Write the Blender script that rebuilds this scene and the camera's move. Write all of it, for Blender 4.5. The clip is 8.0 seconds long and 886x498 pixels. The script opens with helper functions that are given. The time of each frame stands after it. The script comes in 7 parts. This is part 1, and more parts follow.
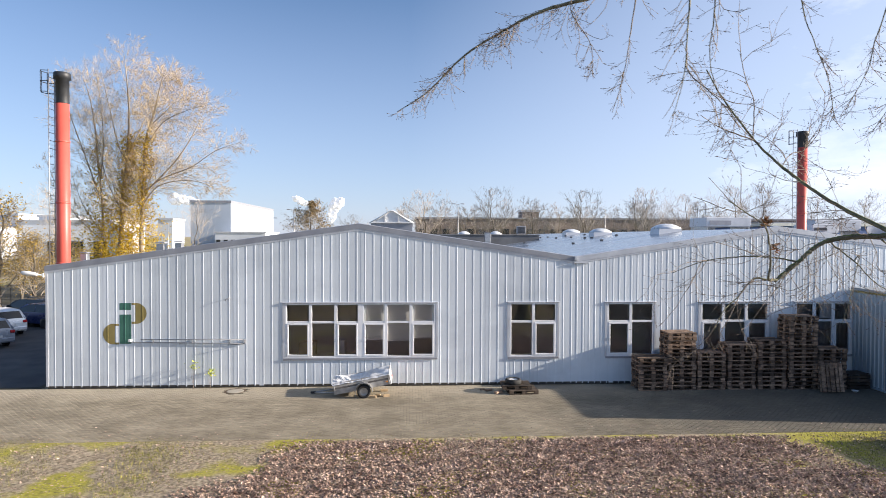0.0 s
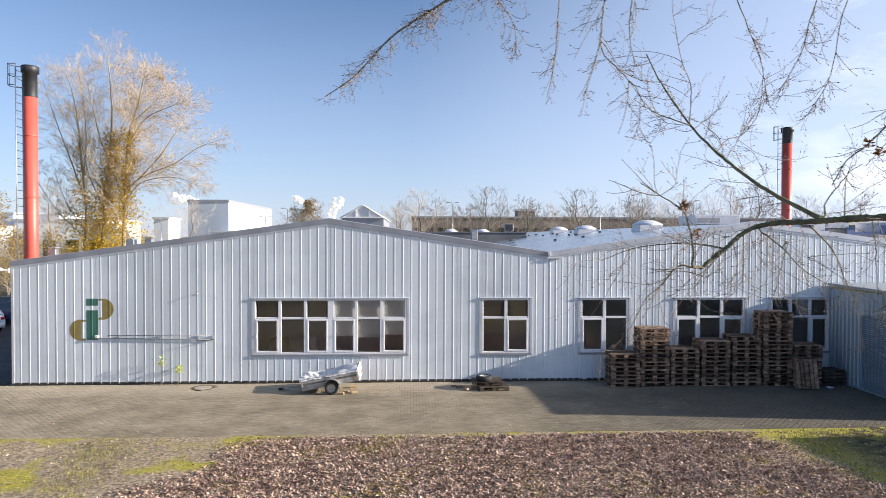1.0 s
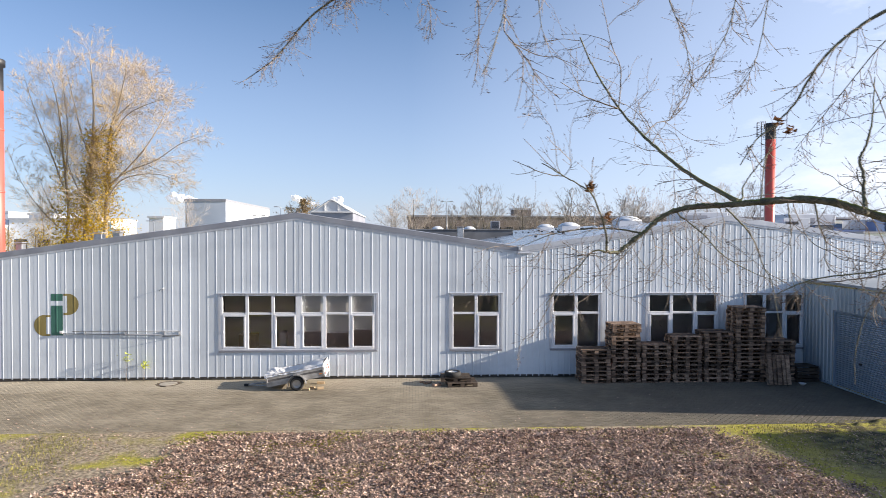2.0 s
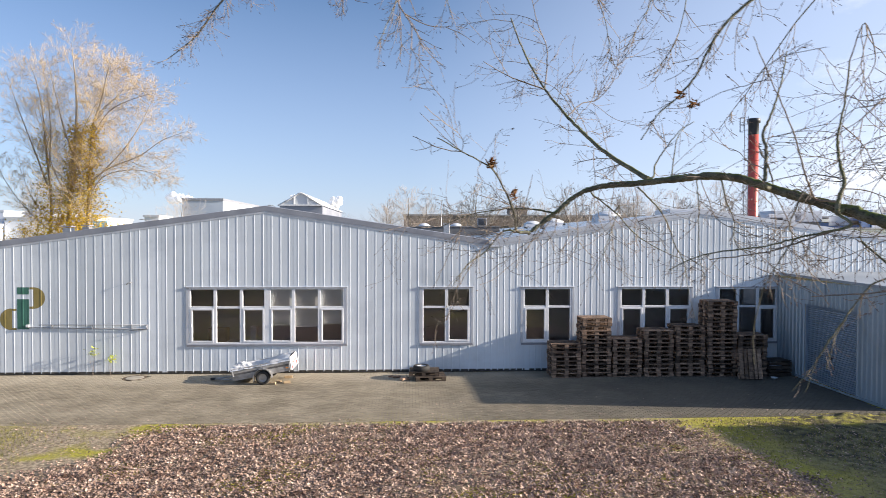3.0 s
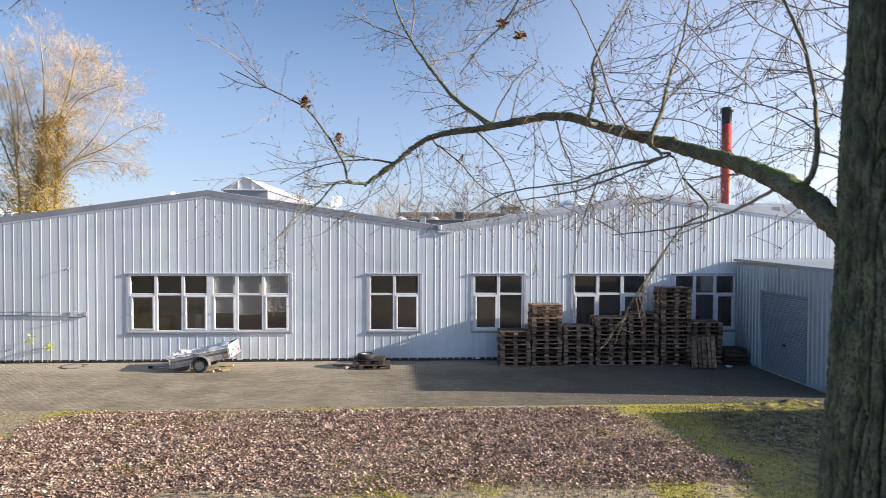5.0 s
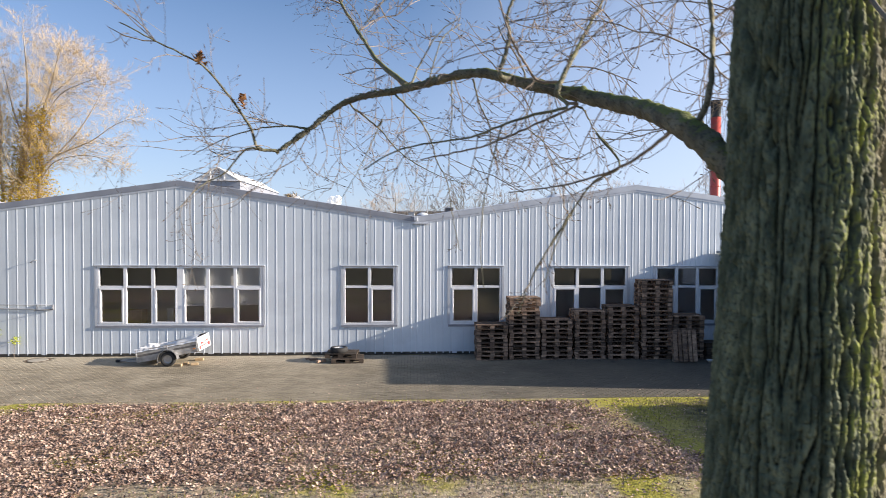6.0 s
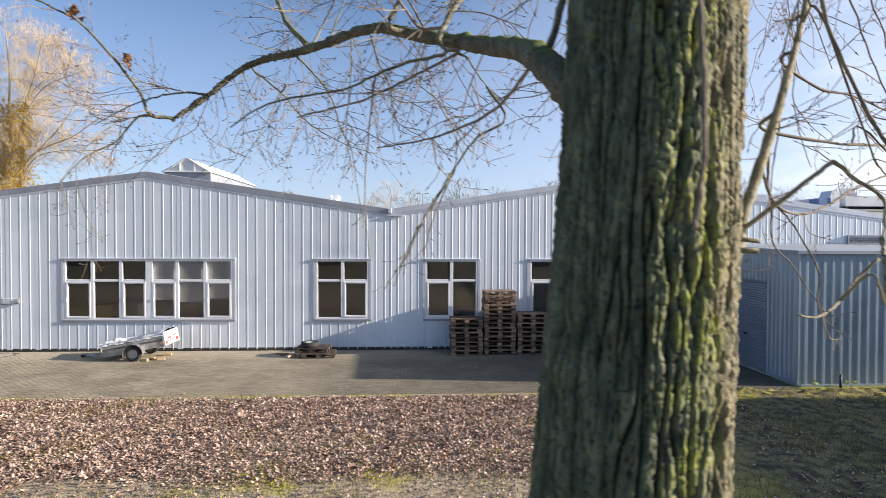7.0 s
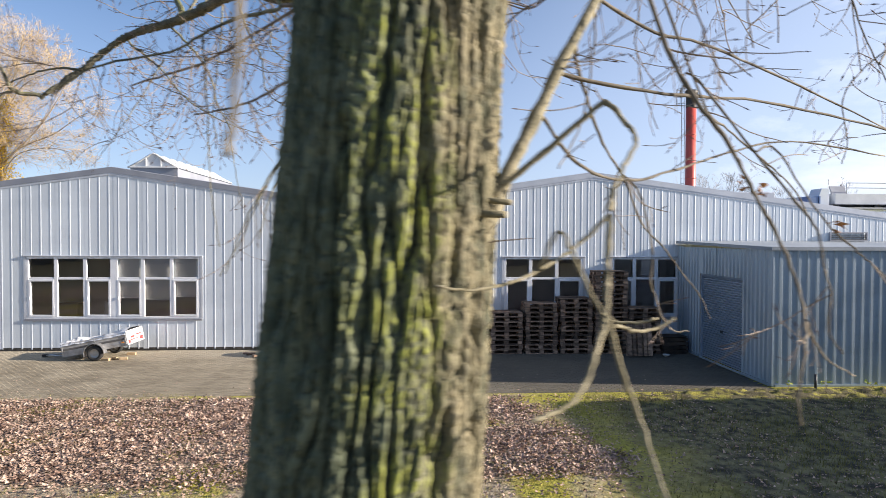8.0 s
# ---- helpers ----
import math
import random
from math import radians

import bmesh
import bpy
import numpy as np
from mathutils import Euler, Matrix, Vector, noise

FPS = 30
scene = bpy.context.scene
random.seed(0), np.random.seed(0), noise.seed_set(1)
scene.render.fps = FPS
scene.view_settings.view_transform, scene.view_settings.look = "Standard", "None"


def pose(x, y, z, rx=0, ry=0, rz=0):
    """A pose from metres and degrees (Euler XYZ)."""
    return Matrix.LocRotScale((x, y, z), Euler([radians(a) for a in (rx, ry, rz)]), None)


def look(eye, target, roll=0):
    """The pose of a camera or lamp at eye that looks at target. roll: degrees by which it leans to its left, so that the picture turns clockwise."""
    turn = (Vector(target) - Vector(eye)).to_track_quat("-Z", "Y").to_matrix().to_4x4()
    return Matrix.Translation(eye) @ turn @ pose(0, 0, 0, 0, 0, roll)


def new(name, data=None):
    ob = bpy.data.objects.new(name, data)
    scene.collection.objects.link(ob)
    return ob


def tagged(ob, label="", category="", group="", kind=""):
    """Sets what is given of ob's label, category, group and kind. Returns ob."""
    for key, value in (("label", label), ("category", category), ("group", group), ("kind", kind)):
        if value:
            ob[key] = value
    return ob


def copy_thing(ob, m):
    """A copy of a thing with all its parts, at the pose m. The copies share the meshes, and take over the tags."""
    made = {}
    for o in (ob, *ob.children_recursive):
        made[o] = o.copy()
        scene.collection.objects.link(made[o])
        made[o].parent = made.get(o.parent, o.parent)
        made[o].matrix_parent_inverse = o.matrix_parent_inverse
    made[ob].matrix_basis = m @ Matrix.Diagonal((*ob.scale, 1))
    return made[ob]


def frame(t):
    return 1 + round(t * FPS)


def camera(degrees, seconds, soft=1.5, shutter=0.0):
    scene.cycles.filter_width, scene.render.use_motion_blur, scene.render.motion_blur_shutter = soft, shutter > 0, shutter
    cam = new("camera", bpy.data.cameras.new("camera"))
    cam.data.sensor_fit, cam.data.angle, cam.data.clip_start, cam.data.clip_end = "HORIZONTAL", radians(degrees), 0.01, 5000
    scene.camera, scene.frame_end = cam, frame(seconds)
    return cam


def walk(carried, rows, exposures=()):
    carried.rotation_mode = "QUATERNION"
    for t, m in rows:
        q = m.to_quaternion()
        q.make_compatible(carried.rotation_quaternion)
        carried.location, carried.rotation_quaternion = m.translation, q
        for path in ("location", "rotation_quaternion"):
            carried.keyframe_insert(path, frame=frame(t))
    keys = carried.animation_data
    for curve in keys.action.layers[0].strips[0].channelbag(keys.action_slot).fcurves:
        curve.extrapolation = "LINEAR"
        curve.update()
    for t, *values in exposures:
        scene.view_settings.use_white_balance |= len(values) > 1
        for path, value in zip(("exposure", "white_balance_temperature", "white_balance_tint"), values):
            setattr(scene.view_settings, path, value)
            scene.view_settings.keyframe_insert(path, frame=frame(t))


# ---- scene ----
cam = camera(72.0, 8.0, soft=0.7, shutter=0.5)
PATH = [
    (0, (0.206, 1.248, 5.561), (0.313, 3.245, 5.522), 0.2),
    (0.5, (0.741, 1.355, 5.482), (0.848, 3.352, 5.442), 0.2),
    (1, (1.297, 1.439, 5.392), (1.403, 3.436, 5.352), 0.2),
    (2.5, (2.994, 1.678, 5.096), (3.1, 3.675, 5.055), 0.2),
    (3, (3.545, 1.719, 4.969), (3.65, 3.716, 4.928), 0.2),
    (3.5, (4.075, 1.797, 4.842), (4.18, 3.794, 4.802), 0.2),
    (4, (4.569, 1.903, 4.714), (4.674, 3.9, 4.673), 0.2),
    (4.5, (5.022, 2.01, 4.584), (5.126, 4.007, 4.544), 0.2),
    (6, (6.32, 2.59, 4.154), (6.423, 4.587, 4.113), 0.2),
    (6.5, (6.767, 2.779, 4.023), (6.87, 4.775, 3.982), 0.2),
    (7, (7.209, 2.987, 3.914), (7.312, 4.984, 3.872), 0.2),
    (7.5, (7.674, 3.197, 3.845), (7.777, 5.194, 3.803), 0.2),
    (8, (8.177, 3.399, 3.803), (8.279, 5.396, 3.762), 0.2),
]
walk(cam, [(t, look(eye, target, roll)) for t, eye, target, roll in PATH], [(0, 1.05, 6340, 13), (8, 1.05, 6340, 13)])

# ---- world, sun ----
SUN = Vector((1.0, -0.115, 0.306)).normalized()      # towards the sun
world = bpy.data.worlds.new("sky")
scene.world = world
world.use_nodes = True
wn, wl = world.node_tree.nodes, world.node_tree.links
sky = wn.new("ShaderNodeTexSky")
sky.sky_type = "NISHITA"
sky.sun_disc = False
sky.sun_elevation = math.asin(SUN.z)
sky.sun_rotation = math.atan2(SUN.x, SUN.y)
sky.air_density, sky.dust_density, sky.ozone_density, sky.altitude = 1.0, 0.2, 4.0, 50
wn["Background"].inputs["Strength"].default_value = 0.078


def sky_node(kind, **values):
    node = wn.new(kind)
    for key, value in values.items():
        node.inputs[key.replace("_", " ")].default_value = value
    return node


# thin haze low down, and torn white cloud that thickens towards the sun's side
way = wn.new("ShaderNodeTexCoord")
parts = wn.new("ShaderNodeSeparateXYZ")
wl.new(way.outputs["Generated"], parts.inputs["Vector"])
low = sky_node("ShaderNodeMapRange", From_Min=0.0, From_Max=0.40, To_Min=0.60, To_Max=0.0)
wl.new(parts.outputs["Z"], low.inputs["Value"])
hazy = wn.new("ShaderNodeMix")
hazy.data_type = "RGBA"
wl.new(low.outputs["Result"], hazy.inputs["Factor"])
wl.new(sky.outputs["Color"], hazy.inputs["A"])
hazy.inputs["B"].default_value = (4.15, 4.7, 6.35, 1)
glow = sky_node("ShaderNodeMapRange", From_Min=0.0, From_Max=0.8, To_Min=0.0, To_Max=0.62)
wl.new(parts.outputs["X"], glow.inputs["Value"])
veil = wn.new("ShaderNodeMix")
veil.data_type = "RGBA"
wl.new(glow.outputs["Result"], veil.inputs["Factor"])
wl.new(hazy.outputs["Result"], veil.inputs["A"])
veil.inputs["B"].default_value = (5.9, 6.5, 7.7, 1)
squash = wn.new("ShaderNodeMapping")
squash.inputs["Scale"].default_value = (1, 1, 2.6)
wl.new(way.outputs["Generated"], squash.inputs["Vector"])
puffs = sky_node("ShaderNodeTexNoise", Scale=4.2, Detail=9.0, Roughness=0.62)
wl.new(squash.outputs["Vector"], puffs.inputs["Vector"])
sunny = sky_node("ShaderNodeMapRange", From_Min=0.25, From_Max=0.95, To_Min=-0.32, To_Max=0.42)
wl.new(parts.outputs["X"], sunny.inputs["Value"])
total = wn.new("ShaderNodeMath")
wl.new(puffs.outputs["Fac"], total.inputs[0])
wl.new(sunny.outputs["Result"], total.inputs[1])
cover = sky_node("ShaderNodeMapRange", From_Min=0.46, From_Max=0.86, To_Min=0.0, To_Max=0.85)
wl.new(total.outputs["Value"], cover.inputs["Value"])
clouded = wn.new("ShaderNodeMix")
clouded.data_type = "RGBA"
wl.new(cover.outputs["Result"], clouded.inputs["Factor"])
wl.new(veil.outputs["Result"], clouded.inputs["A"])
clouded.inputs["B"].default_value = (8.0, 8.2, 8.6, 1)
wl.new(clouded.outputs["Result"], wn["Background"].inputs["Color"])
sun = new("sun", bpy.data.lights.new("sun", "SUN"))
sun.data.energy, sun.data.angle, sun.data.color = 5.0, radians(0.6), (1.0, 0.892, 0.745)
sun.matrix_world = look(SUN * 50, (0, 0, 0))

# ---- helpers of this scene ----


def bm_new():
    return bmesh.new()


def mesh_from(bm, name, mat, smooth=False):
    me = bpy.data.meshes.new(name)
    bm.normal_update()
    bm.to_mesh(me)
    bm.free()
    if mat:
        for m in (mat if isinstance(mat, (list, tuple)) else [mat]):
            me.materials.append(m)
    if smooth:
        me.shade_smooth()
    return me


def part(name, bm, mat, parent=None, label="", smooth=False):
    """One mesh object from a bmesh, under its parent."""
    ob = new(name, mesh_from(bm, name, mat, smooth))
    if parent:
        ob.parent = parent
    if label:
        ob["label"] = label
    return ob


def raw(name, verts, faces, mat, parent=None, smooth=False):
    me = bpy.data.meshes.new(name)
    me.from_pydata(verts, [], faces)
    if mat:
        for m in (mat if isinstance(mat, (list, tuple)) else [mat]):
            me.materials.append(m)
    if smooth:
        me.shade_smooth()
    ob = new(name, me)
    if parent:
        ob.parent = parent
    return ob


def empty(name, x, y, z, rz=0.0):
    ob = new(name)
    ob.matrix_world = pose(x, y, z, 0, 0, rz)
    ob.empty_display_size = 0.2
    return ob


def box(bm, x0, x1, y0, y1, z0, z1, bevel=0.0, m=None):
    """A box between two corners, with rounded edges if bevel is given."""
    vs = [bm.verts.new((x, y, z)) for x in (x0, x1) for y in (y0, y1) for z in (z0, z1)]
    fs = [bm.faces.new([vs[i] for i in f]) for f in ((0, 1, 3, 2), (4, 6, 7, 5), (0, 4, 5, 1), (2, 3, 7, 6), (0, 2, 6, 4), (1, 5, 7, 3))]
    if bevel:
        es = list({e for f in fs for e in f.edges})
        got = bmesh.ops.bevel(bm, geom=es, offset=bevel, segments=1, affect="EDGES")
        vs = list({v for f in got["faces"] for v in f.verts} | {v for v in vs if v.is_valid})
    if m is not None:
        bmesh.ops.transform(bm, matrix=m, verts=[v for v in vs if v.is_valid])
    return vs


def tube(bm, pts, radii, sides=8, cap=True):
    """A round tube along points."""
    pts = [Vector(p) for p in pts]
    rings, up = [], Vector((0.123, 0.37, 0.92))
    for i, p in enumerate(pts):
        d = (pts[min(i + 1, len(pts) - 1)] - pts[max(i - 1, 0)]).normalized()
        a = d.cross(up)
        if a.length < 0.05:
            a = d.cross(Vector((1, 0, 0)))
        a.normalize()
        b = d.cross(a)
        r = radii[i] if isinstance(radii, (list, tuple)) else radii
        rings.append([bm.verts.new(p + r * (a * math.cos(t) + b * math.sin(t))) for t in (2 * math.pi * k / sides for k in range(sides))])
    for u, v in zip(rings, rings[1:]):
        for k in range(sides):
            bm.faces.new((u[k], u[(k + 1) % sides], v[(k + 1) % sides], v[k])).smooth = True
    if cap:
        bm.faces.new(rings[0][::-1])
        bm.faces.new(rings[-1])


def lathe(bm, profile, sides=24, m=None):
    """A turned body from (radius, height) pairs."""
    rings, made = [], []
    for r, z in profile:
        ring = [bm.verts.new((r * math.cos(2 * math.pi * k / sides), r * math.sin(2 * math.pi * k / sides), z)) for k in range(sides)]
        rings.append(ring)
        made += ring
    for u, v in zip(rings, rings[1:]):
        for k in range(sides):
            bm.faces.new((u[k], u[(k + 1) % sides], v[(k + 1) % sides], v[k])).smooth = True
    bm.faces.new(rings[0][::-1])
    bm.faces.new(rings[-1])
    if m is not None:
        bmesh.ops.transform(bm, matrix=m, verts=made)
    return made


# ---- materials ----


def surf(name, c1, c2, scale=6.0, rough=0.6, bump=0.1, metal=0.0, fine=60.0, stretch=(1, 1, 1), spread=0.0, island=False, dark=None, spec=0.5, lo=0.35, hi=0.65, dist=0.01):
    """A surface of two tones in broad patches with fine grain, bump and, where wanted, a tone per piece."""
    m = bpy.data.materials.new(name)
    m.use_nodes = True
    n, l = m.node_tree.nodes, m.node_tree.links
    bsdf = n["Principled BSDF"]
    geo = n.new("ShaderNodeNewGeometry")
    mp = n.new("ShaderNodeMapping")
    mp.inputs["Scale"].default_value = stretch
    l.new(geo.outputs["Position"], mp.inputs["Vector"])
    big = n.new("ShaderNodeTexNoise")
    big.inputs["Scale"].default_value, big.inputs["Detail"].default_value = scale, 6
    small = n.new("ShaderNodeTexNoise")
    small.inputs["Scale"].default_value, small.inputs["Detail"].default_value = fine, 4
    l.new(mp.outputs["Vector"], big.inputs["Vector"])
    l.new(mp.outputs["Vector"], small.inputs["Vector"])
    ramp = n.new("ShaderNodeValToRGB")
    ramp.color_ramp.elements[0].position, ramp.color_ramp.elements[1].position = lo, hi
    ramp.color_ramp.elements[0].color, ramp.color_ramp.elements[1].color = (*c1, 1), (*c2, 1)
    l.new(big.outputs["Fac"], ramp.inputs["Fac"])
    colour = ramp.outputs["Color"]
    if dark:
        grain = n.new("ShaderNodeMix")
        grain.data_type = "RGBA"
        gr = n.new("ShaderNodeMapRange")
        gr.inputs["From Min"].default_value, gr.inputs["From Max"].default_value = 0.5, 0.72
        l.new(small.outputs["Fac"], gr.inputs["Value"])
        l.new(gr.outputs["Result"], grain.inputs["Factor"])
        l.new(colour, grain.inputs["A"])
        grain.inputs["B"].default_value = (*dark, 1)
        colour = grain.outputs["Result"]
    if spread:
        hue = n.new("ShaderNodeHueSaturation")
        mr = n.new("ShaderNodeMapRange")
        mr.inputs["To Min"].default_value, mr.inputs["To Max"].default_value = 1 - spread, 1 + spread
        if island:
            l.new(geo.outputs["Random Per Island"], mr.inputs["Value"])
        else:
            info = n.new("ShaderNodeObjectInfo")
            l.new(info.outputs["Random"], mr.inputs["Value"])
        l.new(mr.outputs["Result"], hue.inputs["Value"])
        l.new(colour, hue.inputs["Color"])
        colour = hue.outputs["Color"]
    l.new(colour, bsdf.inputs["Base Color"])
    rr = n.new("ShaderNodeMapRange")
    rr.inputs["To Min"].default_value, rr.inputs["To Max"].default_value = max(rough - 0.12, 0.02), min(rough + 0.12, 1)
    l.new(big.outputs["Fac"], rr.inputs["Value"])
    l.new(rr.outputs["Result"], bsdf.inputs["Roughness"])
    bsdf.inputs["Metallic"].default_value = metal
    bsdf.inputs["Specular IOR Level"].default_value = spec
    if bump:
        b = n.new("ShaderNodeBump")
        b.inputs["Strength"].default_value, b.inputs["Distance"].default_value = bump, dist
        l.new(small.outputs["Fac"], b.inputs["Height"])
        l.new(b.outputs["Normal"], bsdf.inputs["Normal"])
    return m


def glass(name, tint=(0.9, 0.95, 0.95), rough=0.0):
    m = bpy.data.materials.new(name)
    m.use_nodes = True
    n, l = m.node_tree.nodes, m.node_tree.links
    n.remove(n["Principled BSDF"])
    fres = n.new("ShaderNodeFresnel")
    fres.inputs["IOR"].default_value = 1.52
    gl = n.new("ShaderNodeBsdfGlossy")
    gl.inputs["Roughness"].default_value = rough
    tr = n.new("ShaderNodeBsdfTransparent")
    tr.inputs["Color"].default_value = (*tint, 1)
    mix = n.new("ShaderNodeMixShader")
    twice = n.new("ShaderNodeMath")
    twice.operation, twice.use_clamp = "MULTIPLY", True
    twice.inputs[1].default_value = 3.3
    l.new(fres.outputs["Fac"], twice.inputs[0])
    l.new(twice.outputs["Value"], mix.inputs["Fac"])
    l.new(tr.outputs["BSDF"], mix.inputs[1])
    l.new(gl.outputs["BSDF"], mix.inputs[2])
    l.new(mix.outputs["Shader"], n["Material Output"].inputs["Surface"])
    return m


M_CLAD = surf("cladding_paint", (0.60, 0.65, 0.695), (0.73, 0.78, 0.825), 0.55, 0.42, 0.04, 0.0, 25, (1, 1, 0.25), spread=0.045)
M_CLADR = surf("cladding_paint_bright", (0.63, 0.68, 0.725), (0.75, 0.80, 0.845), 0.55, 0.42, 0.04, 0.0, 25, (1, 1, 0.25), spread=0.045)


def weathered(m, dirt, amount, streak):
    """Adds blotches of grime and faint rain streaks, at two scales, to a painted sheet."""
    n, l = m.node_tree.nodes, m.node_tree.links
    bsdf = n["Principled BSDF"]
    colour = bsdf.inputs["Base Color"].links[0].from_socket
    geo = n.new("ShaderNodeNewGeometry")
    for size, scale, lo, hi, most in (((0.5, 1, 0.9), 1.1, 0.48, 0.72, amount), ((7.0, 1, 0.22), 1.6, 0.52, 0.78, streak), ((1, 1, 1), 6.0, 0.60, 0.74, amount * 0.8)):
        mp = n.new("ShaderNodeMapping")
        mp.inputs["Scale"].default_value = size
        l.new(geo.outputs["Position"], mp.inputs["Vector"])
        tex = n.new("ShaderNodeTexNoise")
        tex.inputs["Scale"].default_value, tex.inputs["Detail"].default_value, tex.inputs["Roughness"].default_value = scale, 8, 0.62
        l.new(mp.outputs["Vector"], tex.inputs["Vector"])
        mr = n.new("ShaderNodeMapRange")
        for key, v in (("From Min", lo), ("From Max", hi), ("To Max", most)):
            mr.inputs[key].default_value = v
        l.new(tex.outputs["Fac"], mr.inputs["Value"])
        mix = n.new("ShaderNodeMix")
        mix.data_type = "RGBA"
        l.new(mr.outputs["Result"], mix.inputs["Factor"])
        l.new(colour, mix.inputs["A"])
        mix.inputs["B"].default_value = (*dirt, 1)
        colour = mix.outputs["Result"]
    l.new(colour, bsdf.inputs["Base Color"])


weathered(M_CLAD, (0.35, 0.39, 0.435), 0.28, 0.18)
weathered(M_CLADR, (0.38, 0.42, 0.465), 0.20, 0.14)
M_SHED = surf("shed_cladding_paint", (0.32, 0.39, 0.445), (0.38, 0.45, 0.505), 0.8, 0.38, 0.04, 0.3, 25, (1, 1, 0.25), spread=0.03)
M_SHUT = surf("shutter_paint", (0.235, 0.295, 0.37), (0.28, 0.34, 0.415), 1.2, 0.4, 0.03, 0.3, 25)
M_TRIM = surf("trim_grey_paint", (0.27, 0.28, 0.315), (0.34, 0.35, 0.385), 1.5, 0.45, 0.05, 0.2, 30, (1, 1, 1))
M_SHEDROOF = surf("shed_roof_metal", (0.25, 0.28, 0.31), (0.34, 0.37, 0.40), 0.7, 0.5, 0.05, 0.1, 20)
M_TRIML = surf("trim_light_paint", (0.52, 0.54, 0.58), (0.62, 0.64, 0.68), 1.5, 0.42, 0.05, 0.2, 30)
weathered(M_SHED, (0.17, 0.20, 0.22), 0.35, 0.35)
M_DARK = surf("dark_plinth", (0.025, 0.024, 0.022), (0.075, 0.068, 0.058), 9, 0.85, 0.2)
M_PVC = surf("white_window_plastic", (0.74, 0.75, 0.77), (0.82, 0.83, 0.85), 3, 0.35, 0.02)
M_GLASS = glass("window_glass", (0.80, 0.765, 0.79))
M_INNER = surf("pale_inside_wall", (0.74, 0.72, 0.68), (0.82, 0.80, 0.76), 1.0, 0.8, 0.05)
M_INFLOOR = surf("inside_floor", (0.40, 0.38, 0.35), (0.50, 0.48, 0.44), 2.0, 0.6, 0.05)
M_BLIND = surf("roller_blind_cloth", (0.74, 0.76, 0.72), (0.80, 0.82, 0.78), 2, 0.8, 0.1, fine=120)
M_ROOF = surf("roof_membrane", (0.20, 0.24, 0.29), (0.33, 0.37, 0.42), 0.5, 0.2, 0.05, fine=12)
M_WOOD = surf("weathered_pallet_wood", (0.125, 0.08, 0.054), (0.37, 0.245, 0.165), 5, 0.85, 0.35, fine=40, stretch=(1, 1, 3), spread=0.75, dark=(0.05, 0.04, 0.032))
M_WOODD = surf("dark_pallet_wood", (0.035, 0.026, 0.02), (0.10, 0.072, 0.05), 5, 0.85, 0.35, fine=40, spread=0.4)
M_WOODF = surf("fresh_wood_block", (0.42, 0.30, 0.17), (0.55, 0.40, 0.24), 12, 0.8, 0.2)
M_RED = surf("red_chimney_paint", (0.52, 0.085, 0.062), (0.60, 0.11, 0.08), 0.8, 0.42, 0.04)
M_BLACK = surf("black_paint", (0.014, 0.015, 0.017), (0.03, 0.032, 0.036), 2, 0.5, 0.05)
M_RUBBER = surf("tyre_rubber", (0.018, 0.018, 0.018), (0.035, 0.034, 0.033), 9, 0.8, 0.2)
M_ZINC = surf("galvanised_steel", (0.36, 0.36, 0.36), (0.52, 0.52, 0.52), 7, 0.42, 0.1, 0.8)
M_STEELRAIL = surf("painted_rail", (0.20, 0.21, 0.23), (0.30, 0.31, 0.33), 7, 0.45, 0.05, 0.3)
M_WHITE = surf("white_render", (0.74, 0.75, 0.76), (0.82, 0.82, 0.82), 0.1, 0.7, 0.05)
M_BLUEGREY = surf("shaded_bluegrey_sheet", (0.40, 0.46, 0.54), (0.48, 0.54, 0.62), 0.08, 0.5, 0.05)
# brick lightened and greyed: distance haze mixed into its colour
M_BROWN = surf("hazed_brown_brick", (0.22, 0.175, 0.155), (0.29, 0.235, 0.205), 0.3, 0.85, 0.1)
M_ASPH = surf("asphalt", (0.05, 0.05, 0.053), (0.095, 0.093, 0.092), 0.8, 0.9, 0.3, fine=90)

# ---- the halls: front wall with openings, sheet by sheet ----
YW = 24.0                                     # face of the front wall
XL, XR = -12.93, 30.0                         # its two ends
RIDGES = ((-12.93, 4.46), (-1.70, 6.05), (6.46, 4.84), (14.36, 6.02), (26.0, 4.52), (30.0, 5.1))
WZ0, WZ1 = 1.03, 3.10                         # window sill and head
WINDOWS = ((-4.41, 1.16), (3.95, 5.75), (7.68, 9.50), (11.32, 14.02), (15.06, 17.36))
BAYS = ((-4.26, 0.3106), (6.98, 0.2331))      # a groove of each hall's sheets, and their spacing
LAP = 0.16                                    # from a sheet's lapped edge to its first groove


def roofline(x):
    for (xa, za), (xb, zb) in zip(RIDGES, RIDGES[1:]):
        if x <= xb:
            return za + (zb - za) * (x - xa) / (xb - xa)
    return RIDGES[-1][1]


RIB = ((-0.027, 0.0), (-0.012, 1.0), (0.008, 1.0), (0.020, 0.0))   # across a rib: place, share of its height


def clad_depth(x):
    """How far the ribbed wall sheets stand proud of the wall plane at x."""
    at, pitch = BAYS[0] if x < 6.46 else BAYS[1]
    u = (x - at + pitch / 2) % pitch - pitch / 2
    v = (x - at + LAP) % (pitch * (3 if x < 6.46 else 4))
    flat = 0.0022 if v < LAP - 0.005 else 0.0
    for (a, da), (b, db) in zip(RIB, RIB[1:]):
        if a <= u <= b:
            return flat + (0.0064 - flat) * (da + (db - da) * (u - a) / (b - a))
    return flat


